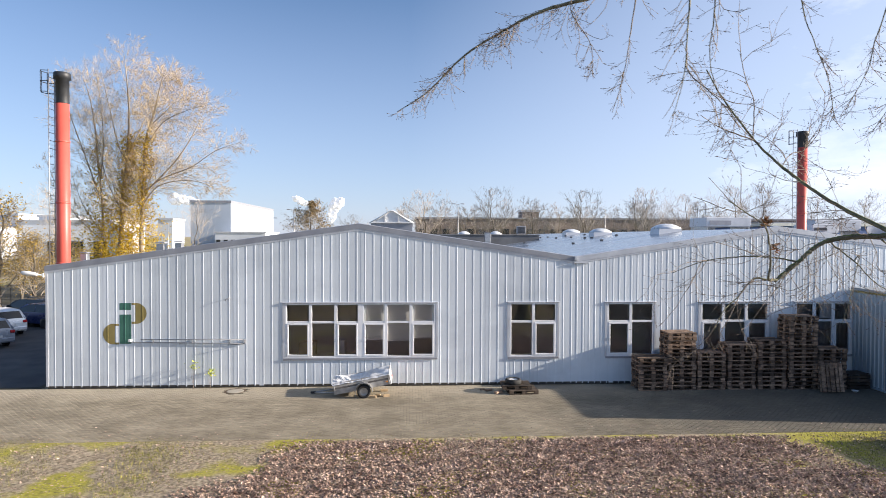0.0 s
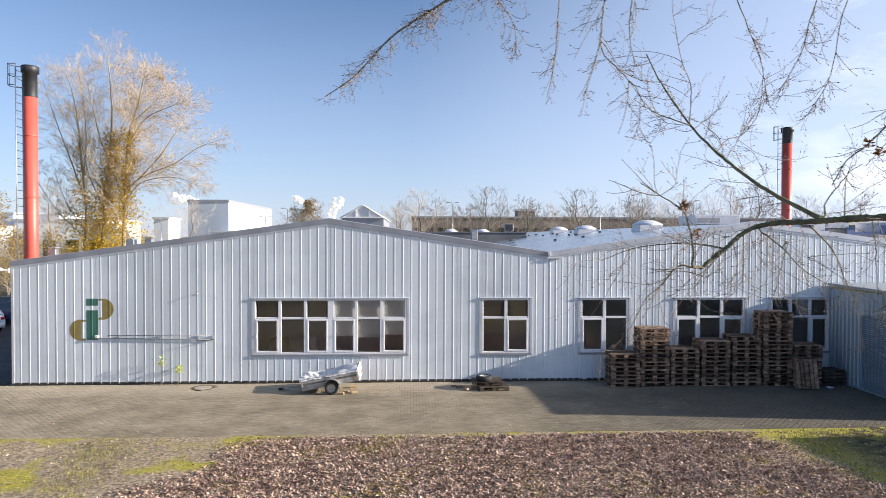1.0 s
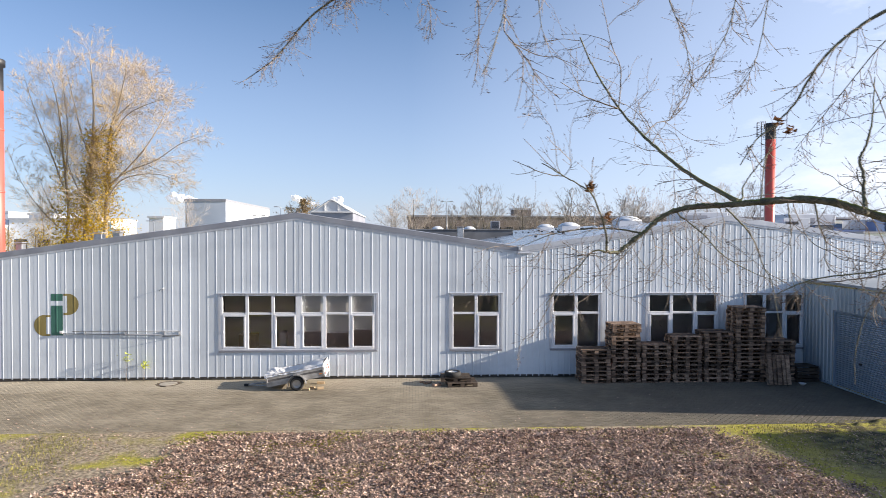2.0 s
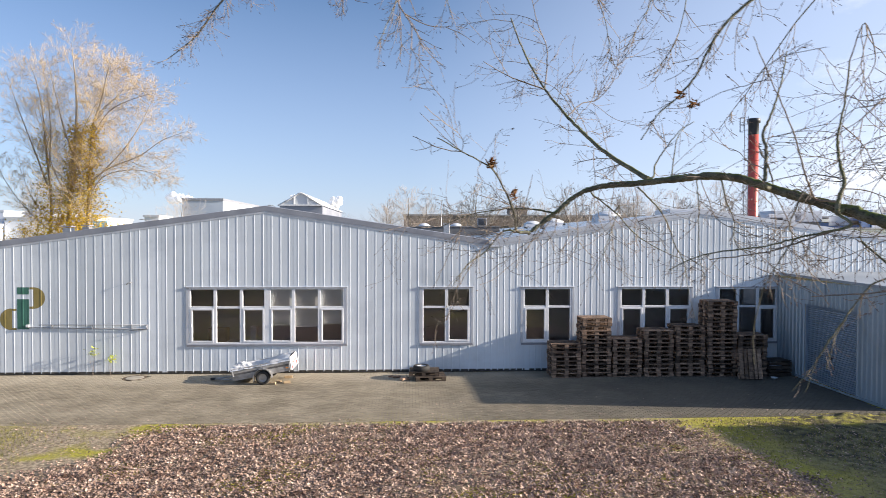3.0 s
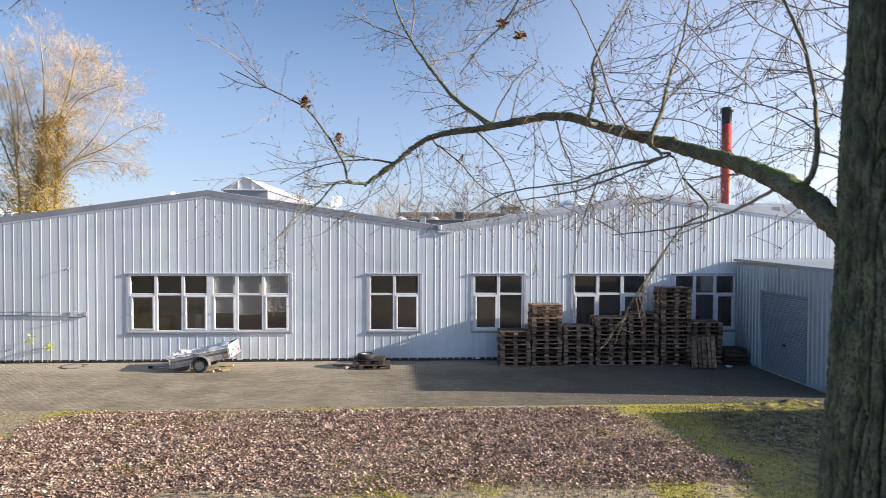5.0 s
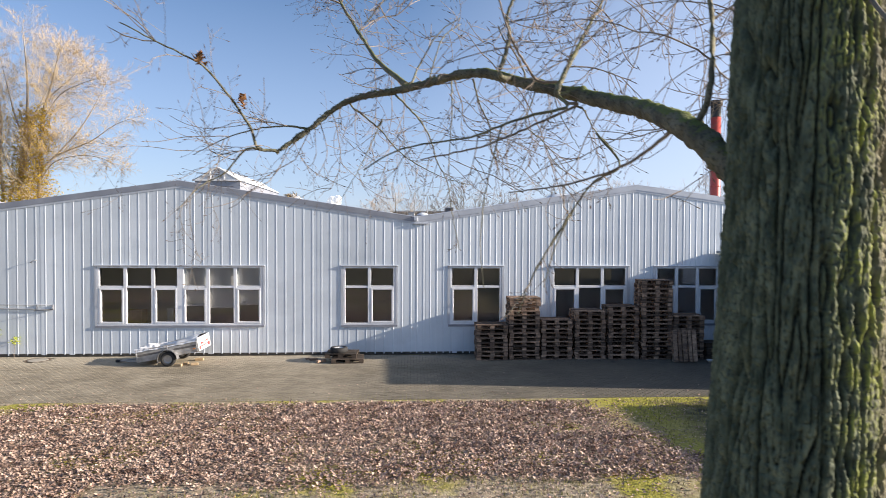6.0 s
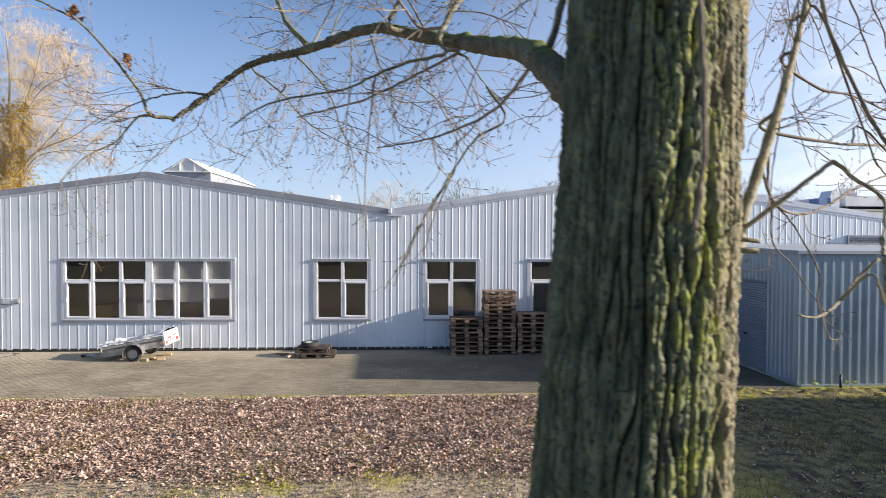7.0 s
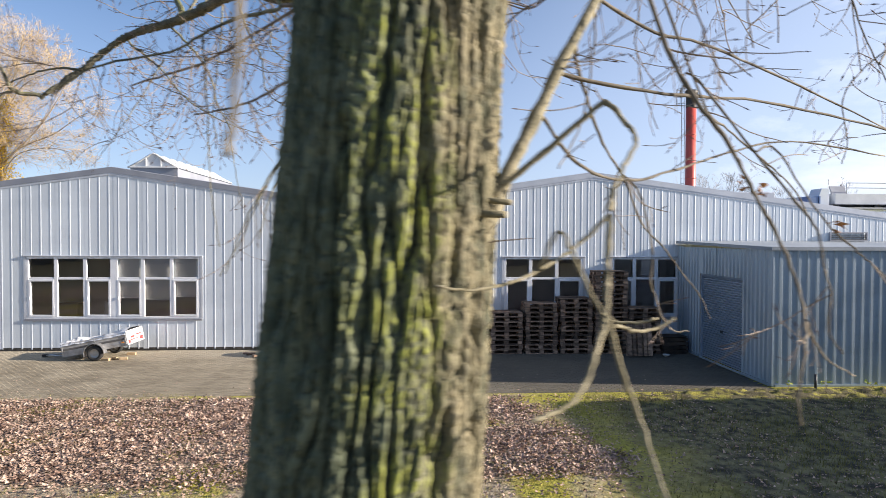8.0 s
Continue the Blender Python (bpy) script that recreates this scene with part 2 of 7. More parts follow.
def clad_profile(x0, x1):
    """Points (x, depth) of a sheet with narrow upright ribs and a lapped edge."""
    at, pitch = BAYS[0] if x0 < 6.4 else BAYS[1]
    marks = []
    for k in range(math.floor((x0 - at) / pitch) - 1, math.ceil((x1 - at) / pitch) + 2):
        marks += [at + k * pitch + q for q, _ in RIB]
    marks = [x0 + 0.0004] + [q for q in marks if x0 + 0.002 < q < x1 - 0.002] + [x1 - 0.0004]
    return [(q, clad_depth(q)) for q in marks]


def rib_profile(x0, x1, pitch, depth, foot, crest, phase):
    """Points (x, depth) of a trapezoid-ribbed sheet from x0 to x1."""
    pts, n0 = [], math.floor((x0 - phase) / pitch)
    for k in range(n0, math.ceil(x1 / pitch) + 1):
        c = k * pitch + phase
        pts += [(c - foot, 0), (c - crest, depth), (c + crest, depth), (c + foot, 0), (c + pitch / 2, 0.0015)]
    pts = [q for q in pts if x0 < q[0] < x1]
    lip = [(x0, depth * 0.45), (x0 + 0.012, depth * 0.45), (x0 + 0.016, 0)] if pitch > 0.3 and x1 - x0 > 0.6 else [(x0, 0)]
    return lip + [q for q in pts if q[0] > lip[-1][0] + 0.002] + [(x1, 0)]


def sheet(name, x0, x1, bottom, top, openings, mat, parent, place, pitch, depth=0.0072, foot=0.018, crest=0.008, phase=0.277):
    """One ribbed sheet with the openings cut out; place(u, d, z) gives its points."""
    prof = rib_profile(x0, x1, pitch, depth, foot, crest, phase) if pitch else clad_profile(x0, x1)
    cuts = sorted({e for o in openings for e in o[:2] if x0 < e < x1})
    for c in cuts:
        for i in range(len(prof) - 1):
            (xa, da), (xb, db) = prof[i], prof[i + 1]
            if xa < c < xb:
                prof.insert(i + 1, (c, da + (db - da) * (c - xa) / (xb - xa)))
                break
    verts, faces = [], []
    for (xa, da), (xb, db) in zip(prof, prof[1:]):
        mid = (xa + xb) / 2
        spans = [(bottom, None)]
        for o in openings:
            if o[0] < mid < o[1]:
                spans = [(bottom, o[2]), (o[3], None)]
        for za, zb in spans:
            i = len(verts)
            verts += [place(xa, da, za), place(xb, db, za), place(xb, db, top(xb) if zb is None else zb), place(xa, da, top(xa) if zb is None else zb)]
            faces.append((i, i + 1, i + 2, i + 3))
    return raw(name, verts, faces, mat, parent)


def wall_slab(name, xs, y0, y1, z0, top, openings, mat):
    """A solid wall along x, with thickness, built in upright strips so that openings go through."""
    bm = bm_new()
    edges = sorted({xs[0], xs[1], *[e for o in openings for e in o[:2]], *[r[0] for r in RIDGES if xs[0] < r[0] < xs[1]]})
    for xa, xb in zip(edges, edges[1:]):
        mid = (xa + xb) / 2
        spans = [(z0, None)]
        for o in openings:
            if o[0] < mid < o[1]:
                spans = [(z0, o[2]), (o[3], None)]
        for za, zb in spans:
            ta, tb = (top(xa), top(xb)) if zb is None else (zb, zb)
            v = [bm.verts.new(p) for p in ((xa, y0, za), (xb, y0, za), (xb, y0, tb), (xa, y0, ta), (xa, y1, za), (xb, y1, za), (xb, y1, tb), (xa, y1, ta))]
            for f in ((0, 1, 2, 3), (5, 4, 7, 6), (4, 0, 3, 7), (1, 5, 6, 2), (3, 2, 6, 7), (4, 5, 1, 0)):
                bm.faces.new([v[i] for i in f])
    bmesh.ops.remove_doubles(bm, verts=bm.verts, dist=0.0005)
    return part(name, bm, mat)


OPEN = [(a, b, WZ0, WZ1) for a, b in WINDOWS]
wall_front = wall_slab("wall_front", (XL, XR), YW + 0.012, YW + 0.26, 0.06, lambda x: roofline(x) - 0.16, OPEN, M_INNER)
tagged(wall_front, "long hall front wall clad in grey ribbed metal sheets", "wall", kind="structure")
edges = [XL + 0.055] + [BAYS[0][0] - LAP + 3 * BAYS[0][1] * k for k in range(-9, 12)] + [6.46]
edges = [e for e in edges if XL + 0.05 <= e <= 6.46]
edges += [BAYS[1][0] - LAP + 4 * BAYS[1][1] * k for k in range(25)] + [XR]
for u, v in zip(edges, edges[1:]):
    sheet("panel", u, v, 0.052 + random.uniform(-0.010, 0.012), lambda x: roofline(x) - 0.12, OPEN, M_CLAD if v <= 6.46 else M_CLADR, wall_front,
          lambda x, d, z, o=random.uniform(0, 0.002): (x, YW - d - o, z), 0)

# dark joint along the foot
bm = bm_new()
box(bm, XL + 0.01, 17.3, YW - 0.004, YW + 0.05, 0.0, 0.10)
tagged(part("plinth", bm, M_DARK), "dark shadowed plinth strip along the wall foot", "plinth", kind="structure")

# side, back walls and the roofs behind
bm = bm_new()
box(bm, XL, XL + 0.2, YW + 0.262, 74, 0, 4.3)
box(bm, XR - 0.2, XR, YW + 0.262, 74, 0, 4.7)
box(bm, XL, XR, 74.0, 74.2, 0, 4.7)
tagged(part("wall_back", bm, M_CLAD), "plain grey metal side and back walls of the hall", "wall", kind="structure")
for (xa, za), (xb, zb) in zip(RIDGES, RIDGES[1:]):
    bm = bm_new()
    vs = [bm.verts.new(p) for p in ((xa, YW - 0.02, za - 0.07), (xb, YW - 0.02, zb - 0.07), (xb, 74.2, zb - 0.07), (xa, 74.2, za - 0.07),
                                    (xa, YW - 0.02, za - 0.16), (xb, YW - 0.02, zb - 0.16), (xb, 74.2, zb - 0.16), (xa, 74.2, za - 0.16))]
    for f in ((0, 1, 2, 3), (7, 6, 5, 4), (0, 4, 5, 1), (2, 6, 7, 3), (1, 5, 6, 2), (3, 7, 4, 0)):
        bm.faces.new([vs[i] for i in f])
    tagged(part("roof", bm, M_ROOF), "pale shiny roof membrane sloping between ridge and valley", "roof", kind="structure")


def verge(xa, za, xb, zb, mat, light):
    """The folded metal trim along a sloping roof edge, with a paler drip strip under it."""
    bm = bm_new()
    for off, hgt, y0, y1 in ((0.0, 0.185, YW - 0.034, YW + 0.14), (-0.185, 0.075, YW - 0.020, YW + 0.0)):
        vs = [bm.verts.new(p) for p in ((xa, y0, za + off - hgt), (xb, y0, zb + off - hgt), (xb, y0, zb + off), (xa, y0, za + off),
                                        (xa, y1, za + off - hgt), (xb, y1, zb + off - hgt), (xb, y1, zb + off + 0.02), (xa, y1, za + off + 0.02))]
        for f in ((0, 1, 2, 3), (5, 4, 7, 6), (3, 2, 6, 7), (4, 5, 1, 0), (4, 0, 3, 7), (1, 5, 6, 2)):
            bm.faces.new([vs[i] for i in f]).material_index = 0 if off == 0.0 else 1
    return tagged(part("trim", bm, [mat, light]), "folded sheet metal verge trim along the gable edge", "trim", kind="structure")


for i, ((xa, za), (xb, zb)) in enumerate(zip(RIDGES, RIDGES[1:])):
    verge(xa - (0.05 if i == 0 else 0), za, xb, zb, M_TRIM if i < 2 else M_TRIML, M_TRIML)
bm = bm_new()
box(bm, 6.38, 6.92, YW - 0.075, YW - 0.012, 4.585, 4.635, 0.006)
box(bm, 6.40, 6.52, YW - 0.085, YW - 0.036, 4.70, 4.86, 0.01)
tagged(part("trim", bm, M_TRIML), "bent metal strip and outlet where two roof slopes meet", "trim", kind="structure")
# corner post at the free end
bm = bm_new()
box(bm, XL - 0.03, XL + 0.05, YW - 0.018, YW + 0.05, 0.08, roofline(XL) - 0.16)
tagged(part("trim", bm, M_TRIML), "pale metal corner trim", "trim", kind="structure")


# ---- windows ----
def bar(bm, x0, x1, z0, z1, y0, y1):
    box(bm, x0, x1, y0, y1, z0, z1, 0.006)


def window(k, x0, x1, lights, sash, post=None):
    """A plastic window: outer frame, mullions, transom, opening sashes, panes, sill and head flashing."""
    top = empty(f"window_{k}", (x0 + x1) / 2, YW, WZ0)
    inv = top.matrix_world.inverted()
    kids = []
    tr = WZ0 + (WZ1 - WZ0) * 0.655
    ya, yb = YW - 0.014, YW + 0.06
    bm = bm_new()
    f = 0.065
    bar(bm, x0, x1, WZ0 + 0.03, WZ0 + 0.03 + f, ya, yb)
    bar(bm, x0, x1, WZ1 - f, WZ1, ya, yb)
    bar(bm, x0, x0 + f, WZ0 + 0.03 + f, WZ1 - f, ya, yb)
    bar(bm, x1 - f, x1, WZ0 + 0.03 + f, WZ1 - f, ya, yb)
    kids.append(part("window_frame", bm, M_PVC))
    w = (x1 - x0) / lights
    for i in range(1, lights):
        bm = bm_new()
        h = 0.115 if post == i else 0.055
        bar(bm, x0 + w * i - h, x0 + w * i + h, WZ0 + 0.03 + f, WZ1 - f, ya - 0.004, yb)
        kids.append(part("mullion", bm, M_PVC))
    for i in range(lights):
        a = x0 + w * i + (f if i == 0 else (0.115 if post == i else 0.055))
        b = x0 + w * (i + 1) - (f if i == lights - 1 else (0.115 if post == i + 1 else 0.055))
        bm = bm_new()
        bar(bm, a, b, tr - 0.04, tr + 0.04, ya + 0.004, yb)
        kids.append(part("transom", bm, M_PVC))
        za, zb = WZ0 + 0.03 + f, tr - 0.04
        if i in sash:
            bm = bm_new()
            s = 0.06
            for q in ((a, b, za, za + s), (a, b, zb - s, zb), (a, a + s, za + s, zb - s), (b - s, b, za + s, zb - s)):
                bar(bm, *q, ya - 0.012, yb)
            sh = part("sash", bm, M_PVC)
            kids.append(sh)
            bm = bm_new()
            box(bm, a + s / 2 - 0.008, a + s / 2 + 0.008, ya - 0.03, ya - 0.012, (za + zb) / 2 - 0.05, (za + zb) / 2 + 0.05, 0.003)
            kids.append(part("hinge_cover", bm, M_PVC))
            a, b, za, zb = a + s, b - s, za + s, zb - s
        for c, d in ((za, zb), (tr + 0.04, WZ1 - f)):
            bm = bm_new()
            tilt = random.uniform(-0.003, 0.003)
            vs = [bm.verts.new(p) for p in ((a, YW + 0.03, c), (b, YW + 0.03 + tilt, c), (b, YW + 0.03 + tilt * 0.3, d), (a, YW + 0.03 - tilt, d))]
            bm.faces.new(vs)
            p = part("pane", bm, M_GLASS)
            p.visible_shadow = False
            kids.append(p)
    bm = bm_new()
    box(bm, x0 - 0.07, x1 + 0.07, YW - 0.045, YW + 0.04, WZ0 - 0.01, WZ0 + 0.028, 0.006)
    box(bm, x0 - 0.07, x1 + 0.07, YW - 0.045, YW - 0.04, WZ0 - 0.045, WZ0 - 0.01)
    kids.append(part("window_sill", bm, M_TRIM))
    bm = bm_new()
    box(bm, x0 - 0.09, x1 + 0.09, YW - 0.06, YW - 0.0, WZ1 + 0.004, WZ1 + 0.04, 0.006)
    box(bm, x0 - 0.09, x0 - 0.01, YW - 0.02, YW, WZ0 + 0.03, WZ1 + 0.004)
    box(bm, x1 + 0.01, x1 + 0.09, YW - 0.02, YW, WZ0 + 0.03, WZ1 + 0.004)
    kids.append(part("flashing", bm, M_TRIML))
    for o in kids:
        o.parent = top
        o.matrix_parent_inverse = inv
    return tagged(top, f"white plastic window of {lights} lights with dark panes", "window", kind="structure")


window(1, *WINDOWS[0], 6, (0, 2, 3, 5), post=3)
window(2, *WINDOWS[1], 2, (1,))
window(3, *WINDOWS[2], 2, (0,))
window(4, *WINDOWS[3], 3, (0, 2))
window(5, *WINDOWS[4], 3, (0, 2))

# rooms behind the windows
bm = bm_new()
box(bm, XL + 0.3, XR - 0.3, 28.2, 28.35, 0, 4.2)
tagged(part("wall_inside", bm, M_INNER), "pale plain partition wall inside the hall", "wall", kind="structure")
bm = bm_new()
box(bm, XL + 0.3, XR - 0.3, YW + 0.262, 28.2, 0.08, 0.14)
tagged(part("floor", bm, M_INFLOOR), "dark floor inside the hall", "floor", kind="structure")
bm = bm_new()
box(bm, XL + 0.3, XR - 0.3, YW + 0.262, 28.2, 3.6, 3.7)
tagged(part("ceiling", bm, M_INNER), "plain ceiling inside the hall", "ceiling", kind="structure")

# ---- the shed that stands out at the side ----
SX, SY, SZ = 17.36, 18.44, 3.55
DY0, DY1, DZ = 19.84, 22.34, 2.66             # roller door
shed_w = bm_new()
box(shed_w, SX + 0.012, SX + 0.2, SY + 0.21, DY0, 0, SZ - 0.1)
box(shed_w, SX + 0.012, SX + 0.2, DY1, YW - 0.06, 0, SZ - 0.1)
box(shed_w, SX + 0.012, SX + 0.2, DY0, DY1, DZ, SZ - 0.1)
box(shed_w, SX + 0.012, XR, SY + 0.012, SY + 0.21, 0, SZ - 0.1)
wall_shed = tagged(part("wall_shed", shed_w, M_INNER), "walls of a low shed clad in blue-grey ribbed metal", "wall", kind="structure")
v = SY
while v < YW - 0.1:
    w = min(v + 0.96, YW - 0.06)
    sheet("panel", v, w, 0.05, lambda x: SZ - 0.06, [(DY0, DY1, -0.5, DZ)], M_SHED, wall_shed, lambda y, d, z: (SX - d, y, z), 0.20, 0.030, 0.085, 0.05)
    v = w
v = SX
while v < XR - 0.01:
    w = min(v + 0.96, XR)
    sheet("panel", v, w, 0.05, lambda x: SZ - 0.06, [], M_SHED, wall_shed, lambda x, d, z: (x, SY - d, z), 0.24, 0.024, 0.05, 0.03)
    v = w
bm = bm_new()
box(bm, SX - 0.034, SX + 0.012, SY - 0.034, SY + 0.012, 0.04, SZ - 0.06, 0.005)
box(bm, SX - 0.05, SX + 0.01, SY + 0.03, DY0 - 0.02, 0.0, 0.075)
box(bm, SX - 0.05, SX + 0.01, DY1 + 0.02, YW - 0.07, 0.0, 0.075)
box(bm, SX + 0.06, XR, SY - 0.05, SY + 0.01, 0.0, 0.055)
tagged(part("trim", bm, M_SHED), "blue-grey metal corner and foot trim of the shed", "trim", kind="structure")
bm = bm_new()
vs = [bm.verts.new(p) for p in ((SX - 0.1, SY - 0.1, SZ - 0.07), (XR, SY - 0.1, SZ - 0.07), (XR, YW - 0.05, SZ + 0.04), (SX - 0.1, YW - 0.05, SZ + 0.04),
                                (SX - 0.1, SY - 0.1, SZ + 0.02), (XR, SY - 0.1, SZ + 0.02), (XR, YW - 0.05, SZ + 0.13), (SX - 0.1, YW - 0.05, SZ + 0.13))]
for f in ((3, 2, 1, 0), (4, 5, 6, 7), (0, 1, 5, 4), (1, 2, 6, 5), (2, 3, 7, 6), (3, 0, 4, 7)):
    bm.faces.new([vs[i] for i in f])
tagged(part("roof", bm, M_SHEDROOF), "grey flat metal roof with a folded edge on the shed", "roof", kind="structure")
door = empty("door_1", SX, (DY0 + DY1) / 2, 0)
inv = door.matrix_world.inverted()
z = 0.03
slat_me = None
while z < DZ - 0.02:
    if slat_me is None:
        bm = bm_new()
        prof = [(0.0, 0.0), (-0.024, 0.012), (-0.034, 0.03), (-0.026, 0.05), (0.002, 0.060), (0.006, 0.07)]
        ra = [[bm.verts.new((p, y, q)) for p, q in prof] for y in (DY0 - door.location.y + 0.06, DY1 - door.location.y - 0.06)]
        for i in range(len(prof) - 1):
            bm.faces.new((ra[0][i], ra[1][i], ra[1][i + 1], ra[0][i + 1]))
        slat_me = mesh_from(bm, "slat", M_SHUT)
    s = new("slat", slat_me)
    s.parent, s.location = door, (0.085, 0, z)
    z += 0.07
bm = bm_new()
for y in (DY0, DY1 - 0.06):
    box(bm, 0.012, 0.12, y - door.location.y, y + 0.06 - door.location.y, 0, DZ, 0.004)
box(bm, 0.012, 0.12, DY0 - door.location.y + 0.061, DY1 - door.location.y - 0.061, DZ - 0.06, DZ, 0.004)
part("door_frame", bm, M_SHUT, door, "blue-grey shutter guide frame")
bm = bm_new()
box(bm, 0.035, 0.065, -0.07, 0.07, 0.95, 1.02, 0.006)
part("lock", bm, M_BLACK, door, "small black lock plate")
tagged(door, "closed grey-blue roller shutter door in the shed wall", "roller door", kind="structure")

# ---- ground, pavement ----
PY0 = 18.06


def ground_material():
    """Soil, moss and thin grass in patches by place."""
    m = bpy.data.materials.new("soil_moss_grass")
    m.use_nodes = True
    n, l = m.node_tree.nodes, m.node_tree.links
    bsdf = n["Principled BSDF"]
    geo = n.new("ShaderNodeNewGeometry")

    def noise_at(scale, detail=6):
        t = n.new("ShaderNodeTexNoise")
        t.inputs["Scale"].default_value, t.inputs["Detail"].default_value = scale, detail
        l.new(geo.outputs["Position"], t.inputs["Vector"])
        return t.outputs["Fac"]

    def ramp(fac, lo, hi, a, b):
        r = n.new("ShaderNodeValToRGB")
        r.color_ramp.elements[0].position, r.color_ramp.elements[1].position = lo, hi
        r.color_ramp.elements[0].color, r.color_ramp.elements[1].color = (*a, 1), (*b, 1)
        l.new(fac, r.inputs["Fac"])
        return r.outputs["Color"]

    def mix(fac, a, b):
        x = n.new("ShaderNodeMix")
        x.data_type = "RGBA"
        l.new(fac, x.inputs["Factor"])
        l.new(a, x.inputs["A"])
        l.new(b, x.inputs["B"])
        return x.outputs["Result"]

    soil = ramp(noise_at(11, 10), 0.38, 0.66, (0.20, 0.155, 0.098), (0.47, 0.385, 0.265))
    moss = ramp(noise_at(14), 0.3, 0.7, (0.22, 0.20, 0.03), (0.46, 0.41, 0.05))
    lawn = ramp(noise_at(4, 12), 0.40, 0.60, (0.042, 0.039, 0.026), (0.20, 0.185, 0.09))
    spots = n.new("ShaderNodeMapRange")
    spots.inputs["From Min"].default_value, spots.inputs["From Max"].default_value = 0.51, 0.61
    l.new(noise_at(0.55, 8), spots.inputs["Value"])
    col = mix(spots.outputs["Result"], soil, moss)
    sep = n.new("ShaderNodeSeparateXYZ")
    l.new(geo.outputs["Position"], sep.inputs["Vector"])
    wob = n.new("ShaderNodeMath")
    wob.operation = "MULTIPLY_ADD"
    wob.inputs[1].default_value = 2.5
    l.new(noise_at(0.9), wob.inputs[0])
    l.new(sep.outputs["X"], wob.inputs[2])
    rim = n.new("ShaderNodeMapRange")
    rim.inputs["From Min"].default_value, rim.inputs["From Max"].default_value = 16.9, 17.6
    wy = n.new("ShaderNodeMath")
    wy.operation = "MULTIPLY_ADD"
    wy.inputs[1].default_value = 2.6
    l.new(noise_at(1.3), wy.inputs[0])
    l.new(sep.outputs["Y"], wy.inputs[2])
    off = n.new("ShaderNodeMath")
    off.operation = "SUBTRACT"
    off.inputs[1].default_value = 1.55
    l.new(wy.outputs["Value"], off.inputs[0])
    l.new(off.outputs["Value"], rim.inputs["Value"])
    far = n.new("ShaderNodeMapRange")
    far.inputs["From Min"].default_value, far.inputs["From Max"].default_value = 13.4, 14.6
    l.new(wob.outputs["Value"], far.inputs["Value"])
    edge = n.new("ShaderNodeMapRange")
    edge.inputs["From Min"].default_value, edge.inputs["From Max"].default_value, edge.inputs["To Max"].default_value = 11.9, 12.7, 0.7
    l.new(wob.outputs["Value"], edge.inputs["Value"])
    col = mix(edge.outputs["Result"], col, moss)
    col = mix(far.outputs["Result"], col, lawn)
    worn = n.new("ShaderNodeMapRange")                # moss along the paving, thick by the lawn and broken elsewhere
    worn.inputs["From Min"].default_value, worn.inputs["From Max"].default_value = 10.5, 12.5
    l.new(wob.outputs["Value"], worn.inputs["Value"])
    bits = n.new("ShaderNodeMapRange")
    bits.inputs["From Min"].default_value, bits.inputs["From Max"].default_value, bits.inputs["To Max"].default_value = 0.52, 0.62, 0.8
    l.new(noise_at(0.8, 3), bits.inputs["Value"])
    most = n.new("ShaderNodeMath")
    most.operation = "MAXIMUM"
    l.new(worn.outputs["Result"], most.inputs[0])
    l.new(bits.outputs["Result"], most.inputs[1])
    strip = n.new("ShaderNodeMath")
    strip.operation = "MULTIPLY"
    l.new(rim.outputs["Result"], strip.inputs[0])
    l.new(most.outputs["Value"], strip.inputs[1])
    col = mix(strip.outputs["Value"], col, moss)
    back = n.new("ShaderNodeMapRange")
    back.inputs["From Min"].default_value, back.inputs["From Max"].default_value = 2.0, -4.0
    l.new(sep.outputs["Y"], back.inputs["Value"])
    col = mix(back.outputs["Result"], col, lawn)
    l.new(col, bsdf.inputs["Base Color"])
    bsdf.inputs["Roughness"].default_value = 0.95
    b = n.new("ShaderNodeBump")
    b.inputs["Strength"].default_value, b.inputs["Distance"].default_value = 0.8, 0.03
    l.new(noise_at(28, 8), b.inputs["Height"])
    l.new(b.outputs["Normal"], bsdf.inputs["Normal"])
    return m


M_GROUND = ground_material()
bm = bm_new()
# one sheet: a fine grid near, wide fields out to the horizon
xs = [-3000, -300, -60] + [-30 + i for i in range(40)] + [10 + 0.16 * i for i in range(88)] + [24.08 + i for i in range(17)] + [80, 300, 3000]
ys = [-600, -60, -20] + [-10 + i for i in range(20)] + [10 + 0.16 * i for i in range(50)] + [18, 24, 60, 300, 4000]
grid = {}
for i, x in enumerate(xs):
    for j, y in enumerate(ys):
        near = -30 <= x <= 40 and -10 <= y <= 17.9
        z = -0.03 + (0.05 * (noise.noise(Vector((x * 0.35, y * 0.35, 0.3)))) if near else 0)
        if 10 < x < 24 and 10 < y < 17.9:
            z += min(1.0, x - 10) * (0.03 * noise.noise(Vector((x * 0.9, y * 1.2, 2.0))) + 0.014 * noise.noise(Vector((x * 4.5, y * 5.5, 6.0))))
        z = min(z, 0.0) if near else -0.03
        if -30 <= x <= 40 and 17.4 < y < 18.1:
            k = (y - 17.4) / 0.6
            z = z * (1 - k) - 0.007 * k
        grid[i, j] = bm.verts.new((x, y, z))
for i in range(len(xs) - 1):
    for j in range(len(ys) - 1):
        bm.faces.new((grid[i, j], grid[i + 1, j], grid[i + 1, j + 1], grid[i, j + 1]))
tagged(part("ground", bm, M_GROUND, smooth=True), "bare soil with moss patches and thin grass", "ground", kind="structure")

